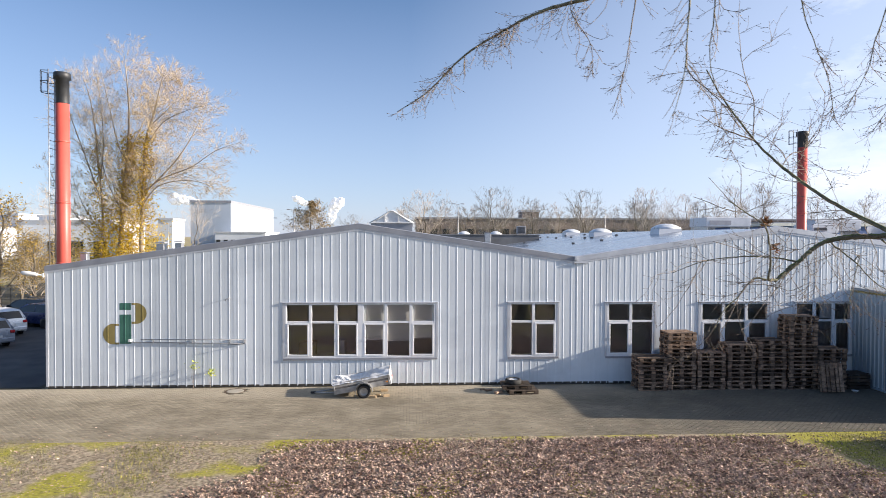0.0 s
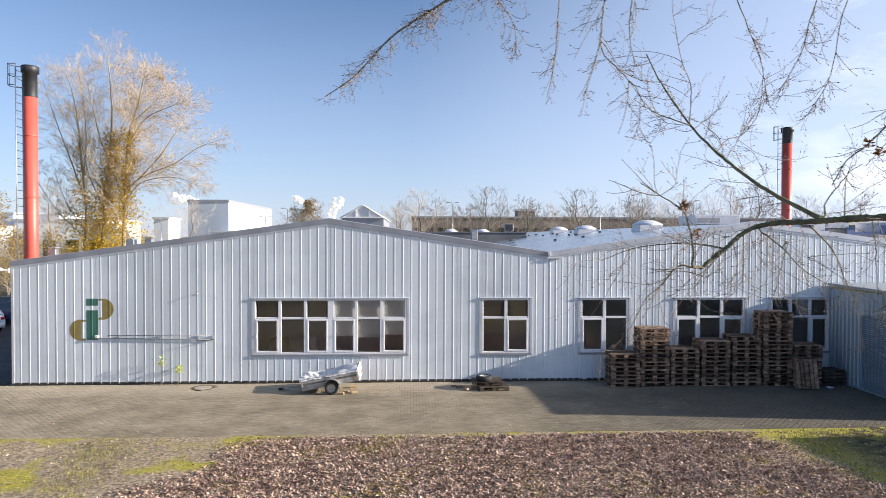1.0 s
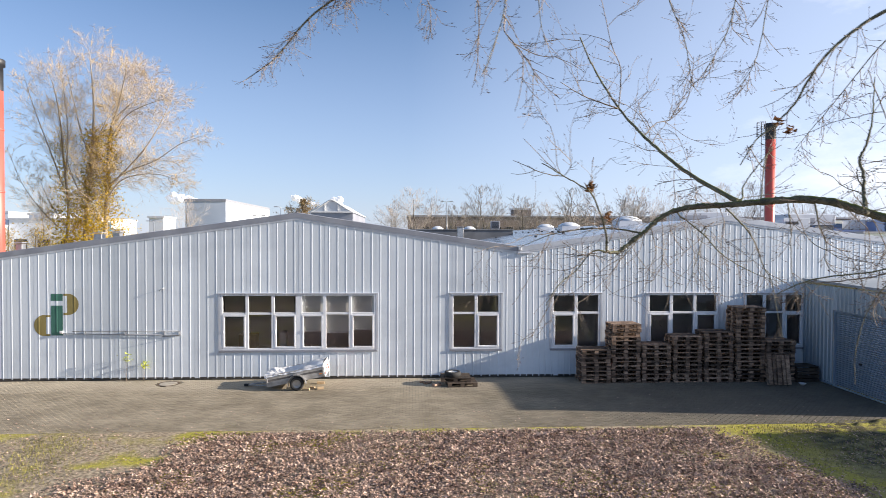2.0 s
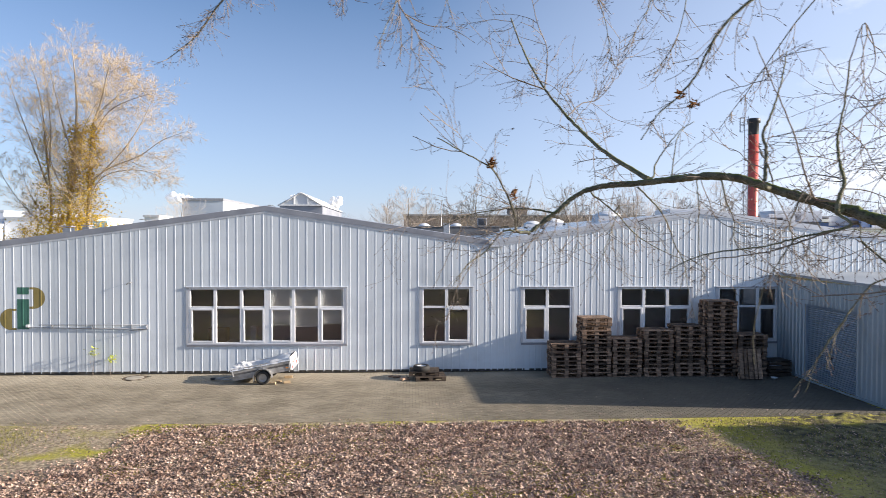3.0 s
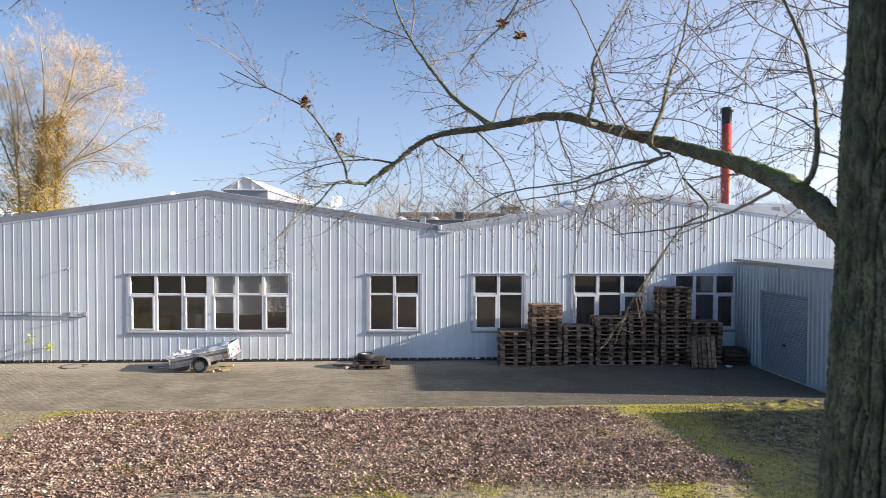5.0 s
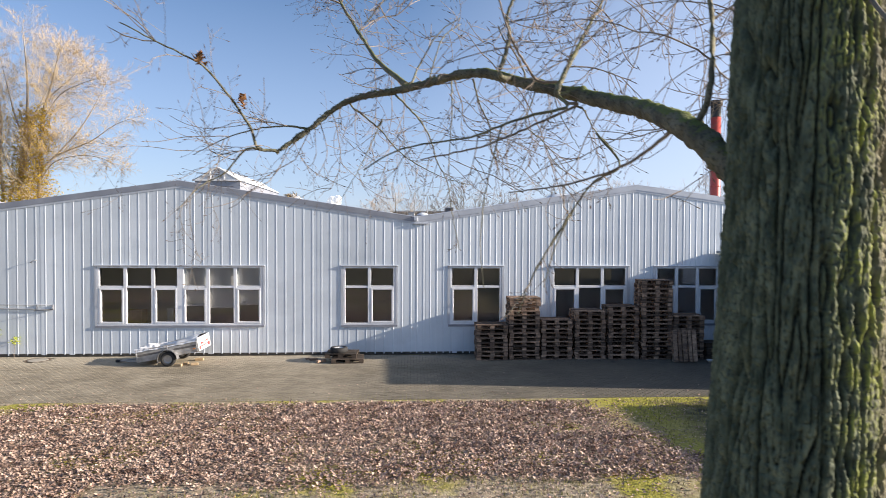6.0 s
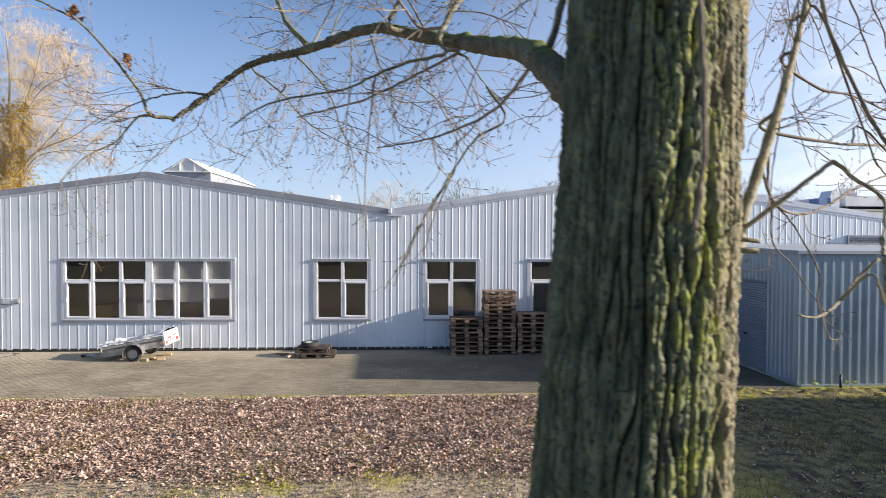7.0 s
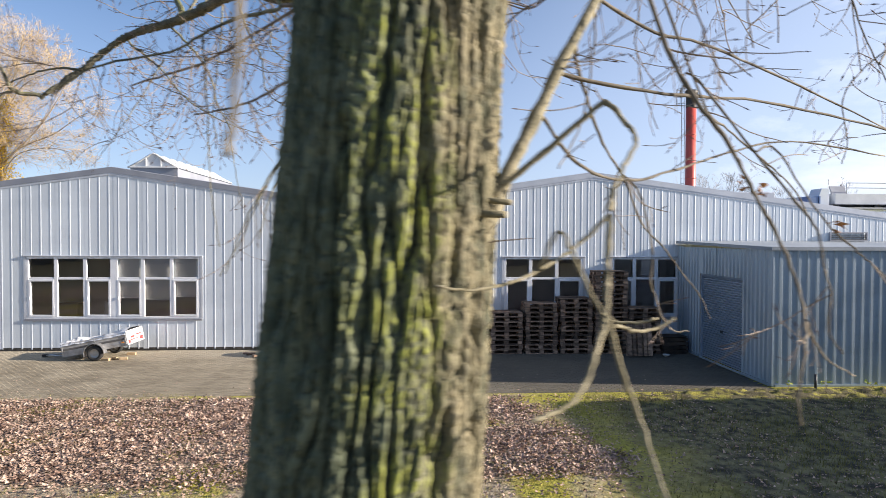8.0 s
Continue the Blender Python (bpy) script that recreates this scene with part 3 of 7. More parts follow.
M_PAVER = surf("concrete_paver", (0.228, 0.190, 0.129), (0.338, 0.288, 0.204), 0.9, 0.85, 0.3, fine=70, spread=0.15, island=True, dark=(0.13, 0.115, 0.09))
M_PAVER1 = surf("concrete_paver_single", (0.228, 0.190, 0.129), (0.338, 0.288, 0.204), 0.9, 0.85, 0.3, fine=70, spread=0.2, dark=(0.13, 0.115, 0.09))
M_JOINT = surf("paver_joint_sand", (0.028, 0.026, 0.016), (0.065, 0.06, 0.035), 3, 0.95, 0.2)


def mossy(m):
    """Damp moss, grime and painted-in shade on the yard's corner blocks, edge ragged."""
    n, l = m.node_tree.nodes, m.node_tree.links
    bsdf = n["Principled BSDF"]
    old = bsdf.inputs["Base Color"].links[0].from_socket
    geo = n.new("ShaderNodeNewGeometry")
    sep = n.new("ShaderNodeSeparateXYZ")
    l.new(geo.outputs["Position"], sep.inputs["Vector"])
    tex = n.new("ShaderNodeTexNoise")
    tex.inputs["Scale"].default_value, tex.inputs["Detail"].default_value = 0.5, 8
    l.new(geo.outputs["Position"], tex.inputs["Vector"])
    add = n.new("ShaderNodeMath")
    add.operation = "MULTIPLY_ADD"
    add.inputs[1].default_value = 12.0
    l.new(tex.outputs["Fac"], add.inputs[0])
    l.new(sep.outputs["X"], add.inputs[2])
    mr = n.new("ShaderNodeMapRange")
    for key, v in (("From Min", 9.0), ("From Max", 17.0), ("To Max", 0.74)):
        mr.inputs[key].default_value = v
    l.new(add.outputs["Value"], mr.inputs["Value"])
    mix = n.new("ShaderNodeMix")
    mix.data_type = "RGBA"
    l.new(mr.outputs["Result"], mix.inputs["Factor"])
    l.new(old, mix.inputs["A"])
    mix.inputs["B"].default_value = (0.058, 0.054, 0.044, 1)
    dusty = n.new("ShaderNodeMath")
    dusty.operation = "MULTIPLY_ADD"
    dusty.inputs[1].default_value = 2.6
    l.new(tex.outputs["Fac"], dusty.inputs[0])
    l.new(sep.outputs["Y"], dusty.inputs[2])
    strip = n.new("ShaderNodeMapRange")
    for key, v in (("From Min", 23.4), ("From Max", 24.6), ("To Max", 0.55)):
        strip.inputs[key].default_value = v
    l.new(dusty.outputs["Value"], strip.inputs["Value"])
    sand = n.new("ShaderNodeMix")
    sand.data_type = "RGBA"
    l.new(strip.outputs["Result"], sand.inputs["Factor"])
    l.new(old, sand.inputs["A"])
    sand.inputs["B"].default_value = (0.46, 0.40, 0.30, 1)
    l.new(sand.outputs["Result"], mix.inputs["A"])
    l.new(mix.outputs["Result"], bsdf.inputs["Base Color"])


mossy(M_PAVER)
mossy(M_PAVER1)
bm = bm_new()
box(bm, -45, SX - 0.05, PY0, YW + 0.01, -0.2, -0.012)
box(bm, -45, XL - 0.3, YW + 0.01, 80, -0.2, -0.012)
tagged(part("pavement", bm, M_JOINT), "weathered grey-brown concrete block pavement along the hall", "pavement", kind="structure")

# ---- pallets ----


def pallet_at(x, y, z, rz=0.0, wood=None):
    """A flat wooden pallet, 1.04 by 0.8 m: top and bottom boards, stringers and nine blocks."""
    p = empty("pallet", 0, 0, 0)
    boards = [(-0.52, 0.52, y0, y0 + w, 0.122, 0.144) for y0, w in ((-0.4, 0.14), (-0.225, 0.1), (-0.07, 0.14), (0.12, 0.1), (0.26, 0.14))]
    boards += [(x0, x0 + 0.145, -0.4, 0.4, 0.1, 0.122) for x0 in (-0.52, -0.0725, 0.375)]
    boards += [(-0.52, 0.52, y0, y0 + w, 0.0, 0.022) for y0, w in ((-0.4, 0.1), (-0.07, 0.14), (0.3, 0.1))]
    for b in boards:
        bm = bm_new()
        box(bm, *b)
        part("board", bm, wood or M_WOOD, p)
    for bx in (-0.52, -0.0725, 0.375):
        for by, bw in ((-0.4, 0.1), (-0.07, 0.14), (0.3, 0.1)):
            bm = bm_new()
            box(bm, bx, bx + 0.145, by, by + bw, 0.022, 0.1)
            part("block", bm, wood or M_WOOD, p)
    p.matrix_world = pose(x, y, z, 0, 0, rz)
    return tagged(p, "weathered brown wooden pallet in a stack by the wall", "pallet", "stacked pallets")


STACKS = ((8.49, 22.84, 8), (9.61, 22.93, 14), (10.72, 22.92, 9), (11.86, 22.93, 11), (13.01, 22.90, 12), (14.13, 22.82, 18), (15.22, 22.78, 10))
first = None
rnd = random.Random(5)
for sx, sy, count in STACKS:
    for k in range(count):
        m = pose(sx + 0.53 + rnd.uniform(-0.022, 0.022), sy + 0.42 + rnd.uniform(-0.03, 0.03), 0.004 + 0.1497 * k, rnd.uniform(-0.25, 0.25), rnd.uniform(-0.2, 0.2), rnd.uniform(-1.3, 1.3))
        if first is None:
            first = pallet_at(0, 0, 0)
            first.matrix_world = m
        else:
            copy_thing(first, m)
lean = copy_thing(first, pose(15.40, 22.42, 0.42, 76, 90, 0))
lean.matrix_basis = pose(15.40, 22.47, 0.535, 80, 0, 0) @ pose(0, 0, 0, 0, 0, 90)
tagged(lean, "weathered wooden pallet leaning upright against the stacks", "pallet")

# ---- chimneys ----


def chimney(x, y, top, r, z_black, base=0.0, side=-1):
    c = empty("chimney", x, y, base)
    h = top - base
    bm = bm_new()
    lathe(bm, [(r, 0), (r, z_black - base)], 28)
    part("shaft", bm, M_RED, c, "red painted steel shaft")
    bm = bm_new()
    lathe(bm, [(r * 0.99, z_black - base), (r, z_black - base + 0.02), (r, h - 0.28), (r * 1.28, h - 0.25), (r * 1.28, h - 0.03), (r * 1.18, h), (r * 0.85, h), (r * 0.85, h - 0.3)], 28)
    part("cap", bm, M_BLACK, c, "black sooty top section")
    for k in range(3):
        bm = bm_new()
        zz = (z_black - base) * (0.42 + 0.22 * k)
        lathe(bm, [(r, zz), (r * 1.06, zz + 0.01), (r * 1.06, zz + 0.07), (r, zz + 0.08)], 28)
        part("flange", bm, M_RED, c)
    ox = side * (r + 0.17)
    for dy in (-0.2, 0.2):
        bm = bm_new()
        tube(bm, [(ox, dy, 3.0 - base), (ox, dy, h + 0.1)], 0.018, 6)
        part("ladder_rail", bm, M_ZINC, c)
    zz = 3.2 - base
    bm = bm_new()
    tube(bm, [(ox, -0.2, 0), (ox, 0.2, 0)], 0.012, 5)
    me = mesh_from(bm, "rung", M_ZINC)
    while zz < h:
        o = new("rung", me)
        o.parent, o.location = c, (0, 0, zz)
        zz += 0.3
    for zz in (h + 0.05, h - 0.35, h - 0.75):
        bm = bm_new()
        tube(bm, [(ox, -0.2, zz), (ox + side * 0.28, -0.22, zz), (ox + side * 0.36, 0, zz), (ox + side * 0.28, 0.22, zz), (ox, 0.2, zz)], 0.014, 5)
        part("cage_hoop", bm, M_BLACK, c)
    for dy in (-0.22, 0.0, 0.22):
        bm = bm_new()
        tube(bm, [(ox + side * (0.28 if dy else 0.36), dy, h - 0.75), (ox + side * (0.28 if dy else 0.36), dy, h + 0.05)], 0.012, 5)
        part("cage_bar", bm, M_BLACK, c)
    return tagged(c, "tall red steel chimney with black top and ladder", "chimney", "boiler chimneys")


chimney(-13.14, 25.5, 11.8, 0.235, 10.62)
chimney(23.66, 36.7, 11.95, 0.275, 11.0)

# ---- the big tree in front ----


def trunk_axis(z):
    return Vector((8.088 + 0.0705 * (z - 3.8), 5.296 + 0.052 * (z - 3.8), z))


def bark_material():
    """Grey-brown furrowed bark, with moss on the ridges."""
    m = surf("furrowed_bark", (0.056, 0.068, 0.042), (0.195, 0.198, 0.128), 14, 0.92, 1.0, fine=60, stretch=(1, 1, 0.5), dark=(0.06, 0.064, 0.046), dist=0.010)
    n, l = m.node_tree.nodes, m.node_tree.links
    bsdf = n["Principled BSDF"]
    old = bsdf.inputs["Base Color"].links[0].from_socket
    geo = n.new("ShaderNodeNewGeometry")
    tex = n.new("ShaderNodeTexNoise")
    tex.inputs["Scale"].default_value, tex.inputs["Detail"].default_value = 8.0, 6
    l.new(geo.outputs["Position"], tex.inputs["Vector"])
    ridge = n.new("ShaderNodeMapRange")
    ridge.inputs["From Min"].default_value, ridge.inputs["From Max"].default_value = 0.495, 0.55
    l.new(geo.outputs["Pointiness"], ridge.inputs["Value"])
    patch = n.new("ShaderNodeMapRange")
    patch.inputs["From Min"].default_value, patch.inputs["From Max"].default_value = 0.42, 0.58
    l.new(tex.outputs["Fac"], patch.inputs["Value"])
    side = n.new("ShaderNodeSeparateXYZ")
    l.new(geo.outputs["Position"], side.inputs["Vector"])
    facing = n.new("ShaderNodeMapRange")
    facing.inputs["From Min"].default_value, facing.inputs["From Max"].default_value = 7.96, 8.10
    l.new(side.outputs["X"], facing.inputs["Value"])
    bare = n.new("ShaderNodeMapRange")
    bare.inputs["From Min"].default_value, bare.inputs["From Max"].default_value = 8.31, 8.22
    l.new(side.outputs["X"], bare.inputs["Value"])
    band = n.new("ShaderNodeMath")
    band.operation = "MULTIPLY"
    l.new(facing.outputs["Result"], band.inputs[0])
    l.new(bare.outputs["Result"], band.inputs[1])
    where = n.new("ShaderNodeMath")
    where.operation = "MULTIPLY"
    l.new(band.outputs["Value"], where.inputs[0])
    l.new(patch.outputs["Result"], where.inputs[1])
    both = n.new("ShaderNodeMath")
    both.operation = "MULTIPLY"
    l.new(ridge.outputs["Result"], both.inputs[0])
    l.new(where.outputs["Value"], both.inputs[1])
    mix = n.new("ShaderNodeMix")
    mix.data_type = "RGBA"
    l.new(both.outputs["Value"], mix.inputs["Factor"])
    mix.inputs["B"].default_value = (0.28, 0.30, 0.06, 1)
    dry = n.new("ShaderNodeMapRange")                 # sunlit warmth painted on one side; the shaded side duller, algae green
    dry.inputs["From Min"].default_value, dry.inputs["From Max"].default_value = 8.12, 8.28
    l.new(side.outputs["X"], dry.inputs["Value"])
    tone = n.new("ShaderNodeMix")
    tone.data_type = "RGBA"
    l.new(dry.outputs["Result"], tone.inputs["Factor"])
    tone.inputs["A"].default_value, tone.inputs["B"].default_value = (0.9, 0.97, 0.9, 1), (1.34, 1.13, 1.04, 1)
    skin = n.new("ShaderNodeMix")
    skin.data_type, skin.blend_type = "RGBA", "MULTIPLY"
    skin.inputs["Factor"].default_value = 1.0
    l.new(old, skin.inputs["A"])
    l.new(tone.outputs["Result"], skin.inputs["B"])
    l.new(skin.outputs["Result"], mix.inputs["A"])
    # furrows painted near black by pointiness, as shade down in the creases
    furrow_shade = n.new("ShaderNodeMapRange")
    furrow_shade.inputs["From Min"].default_value, furrow_shade.inputs["From Max"].default_value = 0.42, 0.497
    l.new(geo.outputs["Pointiness"], furrow_shade.inputs["Value"])
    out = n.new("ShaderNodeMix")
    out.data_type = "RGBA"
    l.new(furrow_shade.outputs["Result"], out.inputs["Factor"])
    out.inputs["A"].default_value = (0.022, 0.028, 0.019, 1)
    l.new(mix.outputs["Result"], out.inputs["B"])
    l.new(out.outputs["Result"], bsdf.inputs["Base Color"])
    return m


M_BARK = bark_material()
M_LIMB = surf("limb_bark", (0.11, 0.105, 0.075), (0.27, 0.25, 0.165), 6, 0.9, 0.6, fine=60, dark=(0.05, 0.05, 0.03), dist=0.01)
tree = empty("tree", *trunk_axis(0.0))
inv = tree.matrix_world.inverted()
NA = 400
levels = [-0.05 + 2.45 * k / 50 for k in range(50)] + [2.4 + 3.0 * k / 430 for k in range(430)] + [5.4 + 3.6 * k / 40 for k in range(41)]
verts, faces = [], []
for j, z in enumerate(levels):
    c = trunk_axis(z)
    r = 0.324 - 0.0125 * (z - 3.8) + 0.22 * math.exp(-max(z, 0) / 0.55)
    for i in range(NA):
        a = 2 * math.pi * i / NA
        ca, sa = math.cos(a), math.sin(a)
        wx, wy = 0.55 * noise.noise(Vector((ca * 2.2, sa * 2.2, z * 2.1))), 0.25 * noise.noise(Vector((ca * 6 + 7, sa * 6, z * 5)))
        cord = abs(noise.noise(Vector((ca * 6.7 + wx + wy, sa * 6.7 + wx - wy, z * 1.35))))
        split = abs(noise.noise(Vector((ca * 12.5 + wx - wy, sa * 12.5 + wy, z * 3.0 + 5))))
        high = min(1.0, cord / 0.20) ** 0.55 * (0.62 + 0.38 * min(1.0, split / 0.14) ** 0.6)
        crack = max(0.0, 1 - abs(noise.noise(Vector((ca * 9, sa * 9, z * 22)))) * 6)
        fine = noise.noise(Vector((ca * 19, sa * 19, z * 26))) + 0.7 * noise.noise(Vector((ca * 38, sa * 38, z * 60)))
        rr = r - 0.036 + 0.058 * high - 0.008 * crack * high + 0.0075 * fine + 0.02 * noise.noise(Vector((ca, sa, z * 0.6 + 4)))
        verts.append((c.x + rr * ca, c.y + rr * sa, z))
    if j:
        for i in range(NA):
            p, q = (j - 1) * NA, j * NA
            faces.append((p + i, p + (i + 1) % NA, q + (i + 1) % NA, q + i))
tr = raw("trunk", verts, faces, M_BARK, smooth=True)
tr.parent, tr.matrix_parent_inverse = tree, inv
tagged(tree, "large bare poplar with furrowed mossy bark and drooping twigs", "tree")


def smooth_path(points, steps=6):
    """A smooth line through the points."""
    pts = [Vector(p) for p in points]
    ext = [2 * pts[0] - pts[1]] + pts + [2 * pts[-1] - pts[-2]]
    out = []
    for a, b, c, d in zip(ext, ext[1:], ext[2:], ext[3:]):
        for k in range(steps):
            t = k / steps
            out.append(0.5 * ((2 * b) + (c - a) * t + (2 * a - 5 * b + 4 * c - d) * t * t + (3 * b - a - 3 * c + d) * t ** 3))
    return out + [pts[-1]]


def tubes(lines, sides=4):
    """Vertices and faces of thin tapering tubes; lines are (points, first radius, last radius)."""
    verts, faces = [], []
    ring = [(math.cos(2 * math.pi * k / sides), math.sin(2 * math.pi * k / sides)) for k in range(sides)]
    for pts, r0, r1 in lines:
        n = len(pts)
        base = len(verts)
        for i, p in enumerate(pts):
            d = pts[min(i + 1, n - 1)] - pts[max(i - 1, 0)]
            a = d.cross(Vector((0.31, 0.92, 0.24)))
            if a.length_squared < 1e-10:
                a = Vector((1, 0, 0))
            a.normalize()
            b = d.cross(a).normalized()
            r = r0 + (r1 - r0) * i / (n - 1)
            for ca, sa in ring:
                verts.append(p + a * (r * ca) + b * (r * sa))
        for i in range(n - 1):
            for k in range(sides):
                o, q = base + i * sides, base + (i + 1) * sides
                faces.append((o + k, o + (k + 1) % sides, q + (k + 1) % sides, q + k))
    return verts, faces


def side_way(rng, d, spread):
    """A way that leaves d by about spread radians, on a random side."""
    a = d.orthogonal().normalized()
    a.rotate(Matrix.Rotation(rng.uniform(0, 2 * math.pi), 3, d))
    return (d * math.cos(spread) + a * math.sin(spread)).normalized()


def twig(rng, start, way, length, radius, level, lines, tips, droop, step=0.05, kids=(3, 2), curl=0.75):
    """A slender bowed twig that droops and turns up at its end, set with short spurs and side twigs."""
    n = max(4, int(length / step))
    pts, d, p = [start], way.copy(), start.copy()
    bow = Vector((rng.gauss(0, 0.04), rng.gauss(0, 0.04), rng.gauss(0, 0.03)))
    for i in range(n):
        f = i / n
        if rng.random() < 0.26:
            bow = Vector((rng.gauss(0, 0.05), rng.gauss(0, 0.05), rng.gauss(0, 0.04)))
            d = d + Vector((rng.gauss(0, 0.22), rng.gauss(0, 0.22), rng.gauss(0, 0.17)))
        d = (d + bow + Vector((rng.gauss(0, 0.03), rng.gauss(0, 0.03), rng.gauss(0, 0.03) - droop * (1 - f * (1 + curl))))).normalized()
        p = p + d * (length / n)
        pts.append(p)
    lines.append((pts, radius, radius * 0.45 + 0.0006))
    tips.append((pts[-1], d))
    small = 0.45 if start.y < 6.6 else 1.0
    for i in range(1, n):
        if rng.random() < step / (0.20 * (0.6 + 0.4 * small)):
            w = side_way(rng, (pts[i] - pts[i - 1]).normalized(), rng.uniform(0.6, 1.25))
            ln = small * rng.uniform(0.03, 0.13)
            q = pts[i] + w * ln * 0.55
            w = (w + Vector((rng.gauss(0, 0.2), rng.gauss(0, 0.2), rng.uniform(-0.1, 0.6)))).normalized()
            r = max(0.0011, radius * 0.5)
            lines.append(([pts[i], q, q + w * ln * 0.45], r, r * 0.7))
            tips.append((q + w * ln * 0.45, w))
    if level < len(kids):
        for _ in range(rng.randint(max(1, kids[level] - 1), kids[level] + 1)):
            i = rng.randint(int(n * 0.15), n - 1)
            dd = (pts[i + 1] - pts[i]).normalized()
            twig(rng, pts[i], side_way(rng, dd, rng.uniform(0.55, 1.15)), length * rng.uniform(0.3, 0.65), radius * 0.65, level + 1, lines, tips, droop * 0.8, step, kids, curl)


M_TWIG = surf("grey_brown_twig_bark", (0.145, 0.112, 0.086), (0.33, 0.265, 0.205), 9, 0.8, 0.3, fine=90)
M_PALELIMB = surf("pale_mossy_limb_bark", (0.17, 0.15, 0.085), (0.33, 0.29, 0.19), 12, 0.9, 0.6, fine=80, dark=(0.10, 0.09, 0.06), dist=0.006)
M_BUD = surf("dark_brown_buds", (0.075, 0.046, 0.034), (0.15, 0.095, 0.068), 20, 0.6, 0.1)
M_DEADLEAF = surf("curled_dead_leaf", (0.26, 0.12, 0.045), (0.44, 0.24, 0.11), 14, 0.8, 0.2)

M_GREYLIMB = surf("grey_brown_limb_bark", (0.10, 0.085, 0.062), (0.23, 0.195, 0.145), 10, 0.9, 0.5, fine=80, dist=0.006)
M_MOSSLIMB = surf("mossy_limb_bark", (0.08, 0.076, 0.054), (0.20, 0.185, 0.125), 8, 0.92, 0.9, fine=60, dark=(0.03, 0.03, 0.02), dist=0.012)


def moss_on_top(m, colour):
    """Moss in patches on the upper side of a limb."""
    n, l = m.node_tree.nodes, m.node_tree.links
    bsdf = n["Principled BSDF"]
    old = bsdf.inputs["Base Color"].links[0].from_socket
    geo = n.new("ShaderNodeNewGeometry")
    sep = n.new("ShaderNodeSeparateXYZ")
    l.new(geo.outputs["True Normal"], sep.inputs["Vector"])
    tex = n.new("ShaderNodeTexNoise")
    tex.inputs["Scale"].default_value, tex.inputs["Detail"].default_value = 9.0, 6
    l.new(geo.outputs["Position"], tex.inputs["Vector"])
    add = n.new("ShaderNodeMath")
    l.new(sep.outputs["Z"], add.inputs[0])
    l.new(tex.outputs["Fac"], add.inputs[1])
    mr = n.new("ShaderNodeMapRange")
    mr.inputs["From Min"].default_value, mr.inputs["From Max"].default_value = 0.92, 1.25
    l.new(add.outputs["Value"], mr.inputs["Value"])
    mix = n.new("ShaderNodeMix")
    mix.data_type = "RGBA"
    l.new(mr.outputs["Result"], mix.inputs["Factor"])
    l.new(old, mix.inputs["A"])
    mix.inputs["B"].default_value = (*colour, 1)
    l.new(mix.outputs["Result"], bsdf.inputs["Base Color"])


moss_on_top(M_MOSSLIMB, (0.13, 0.155, 0.035))
moss_on_top(M_LIMB, (0.13, 0.135, 0.045))

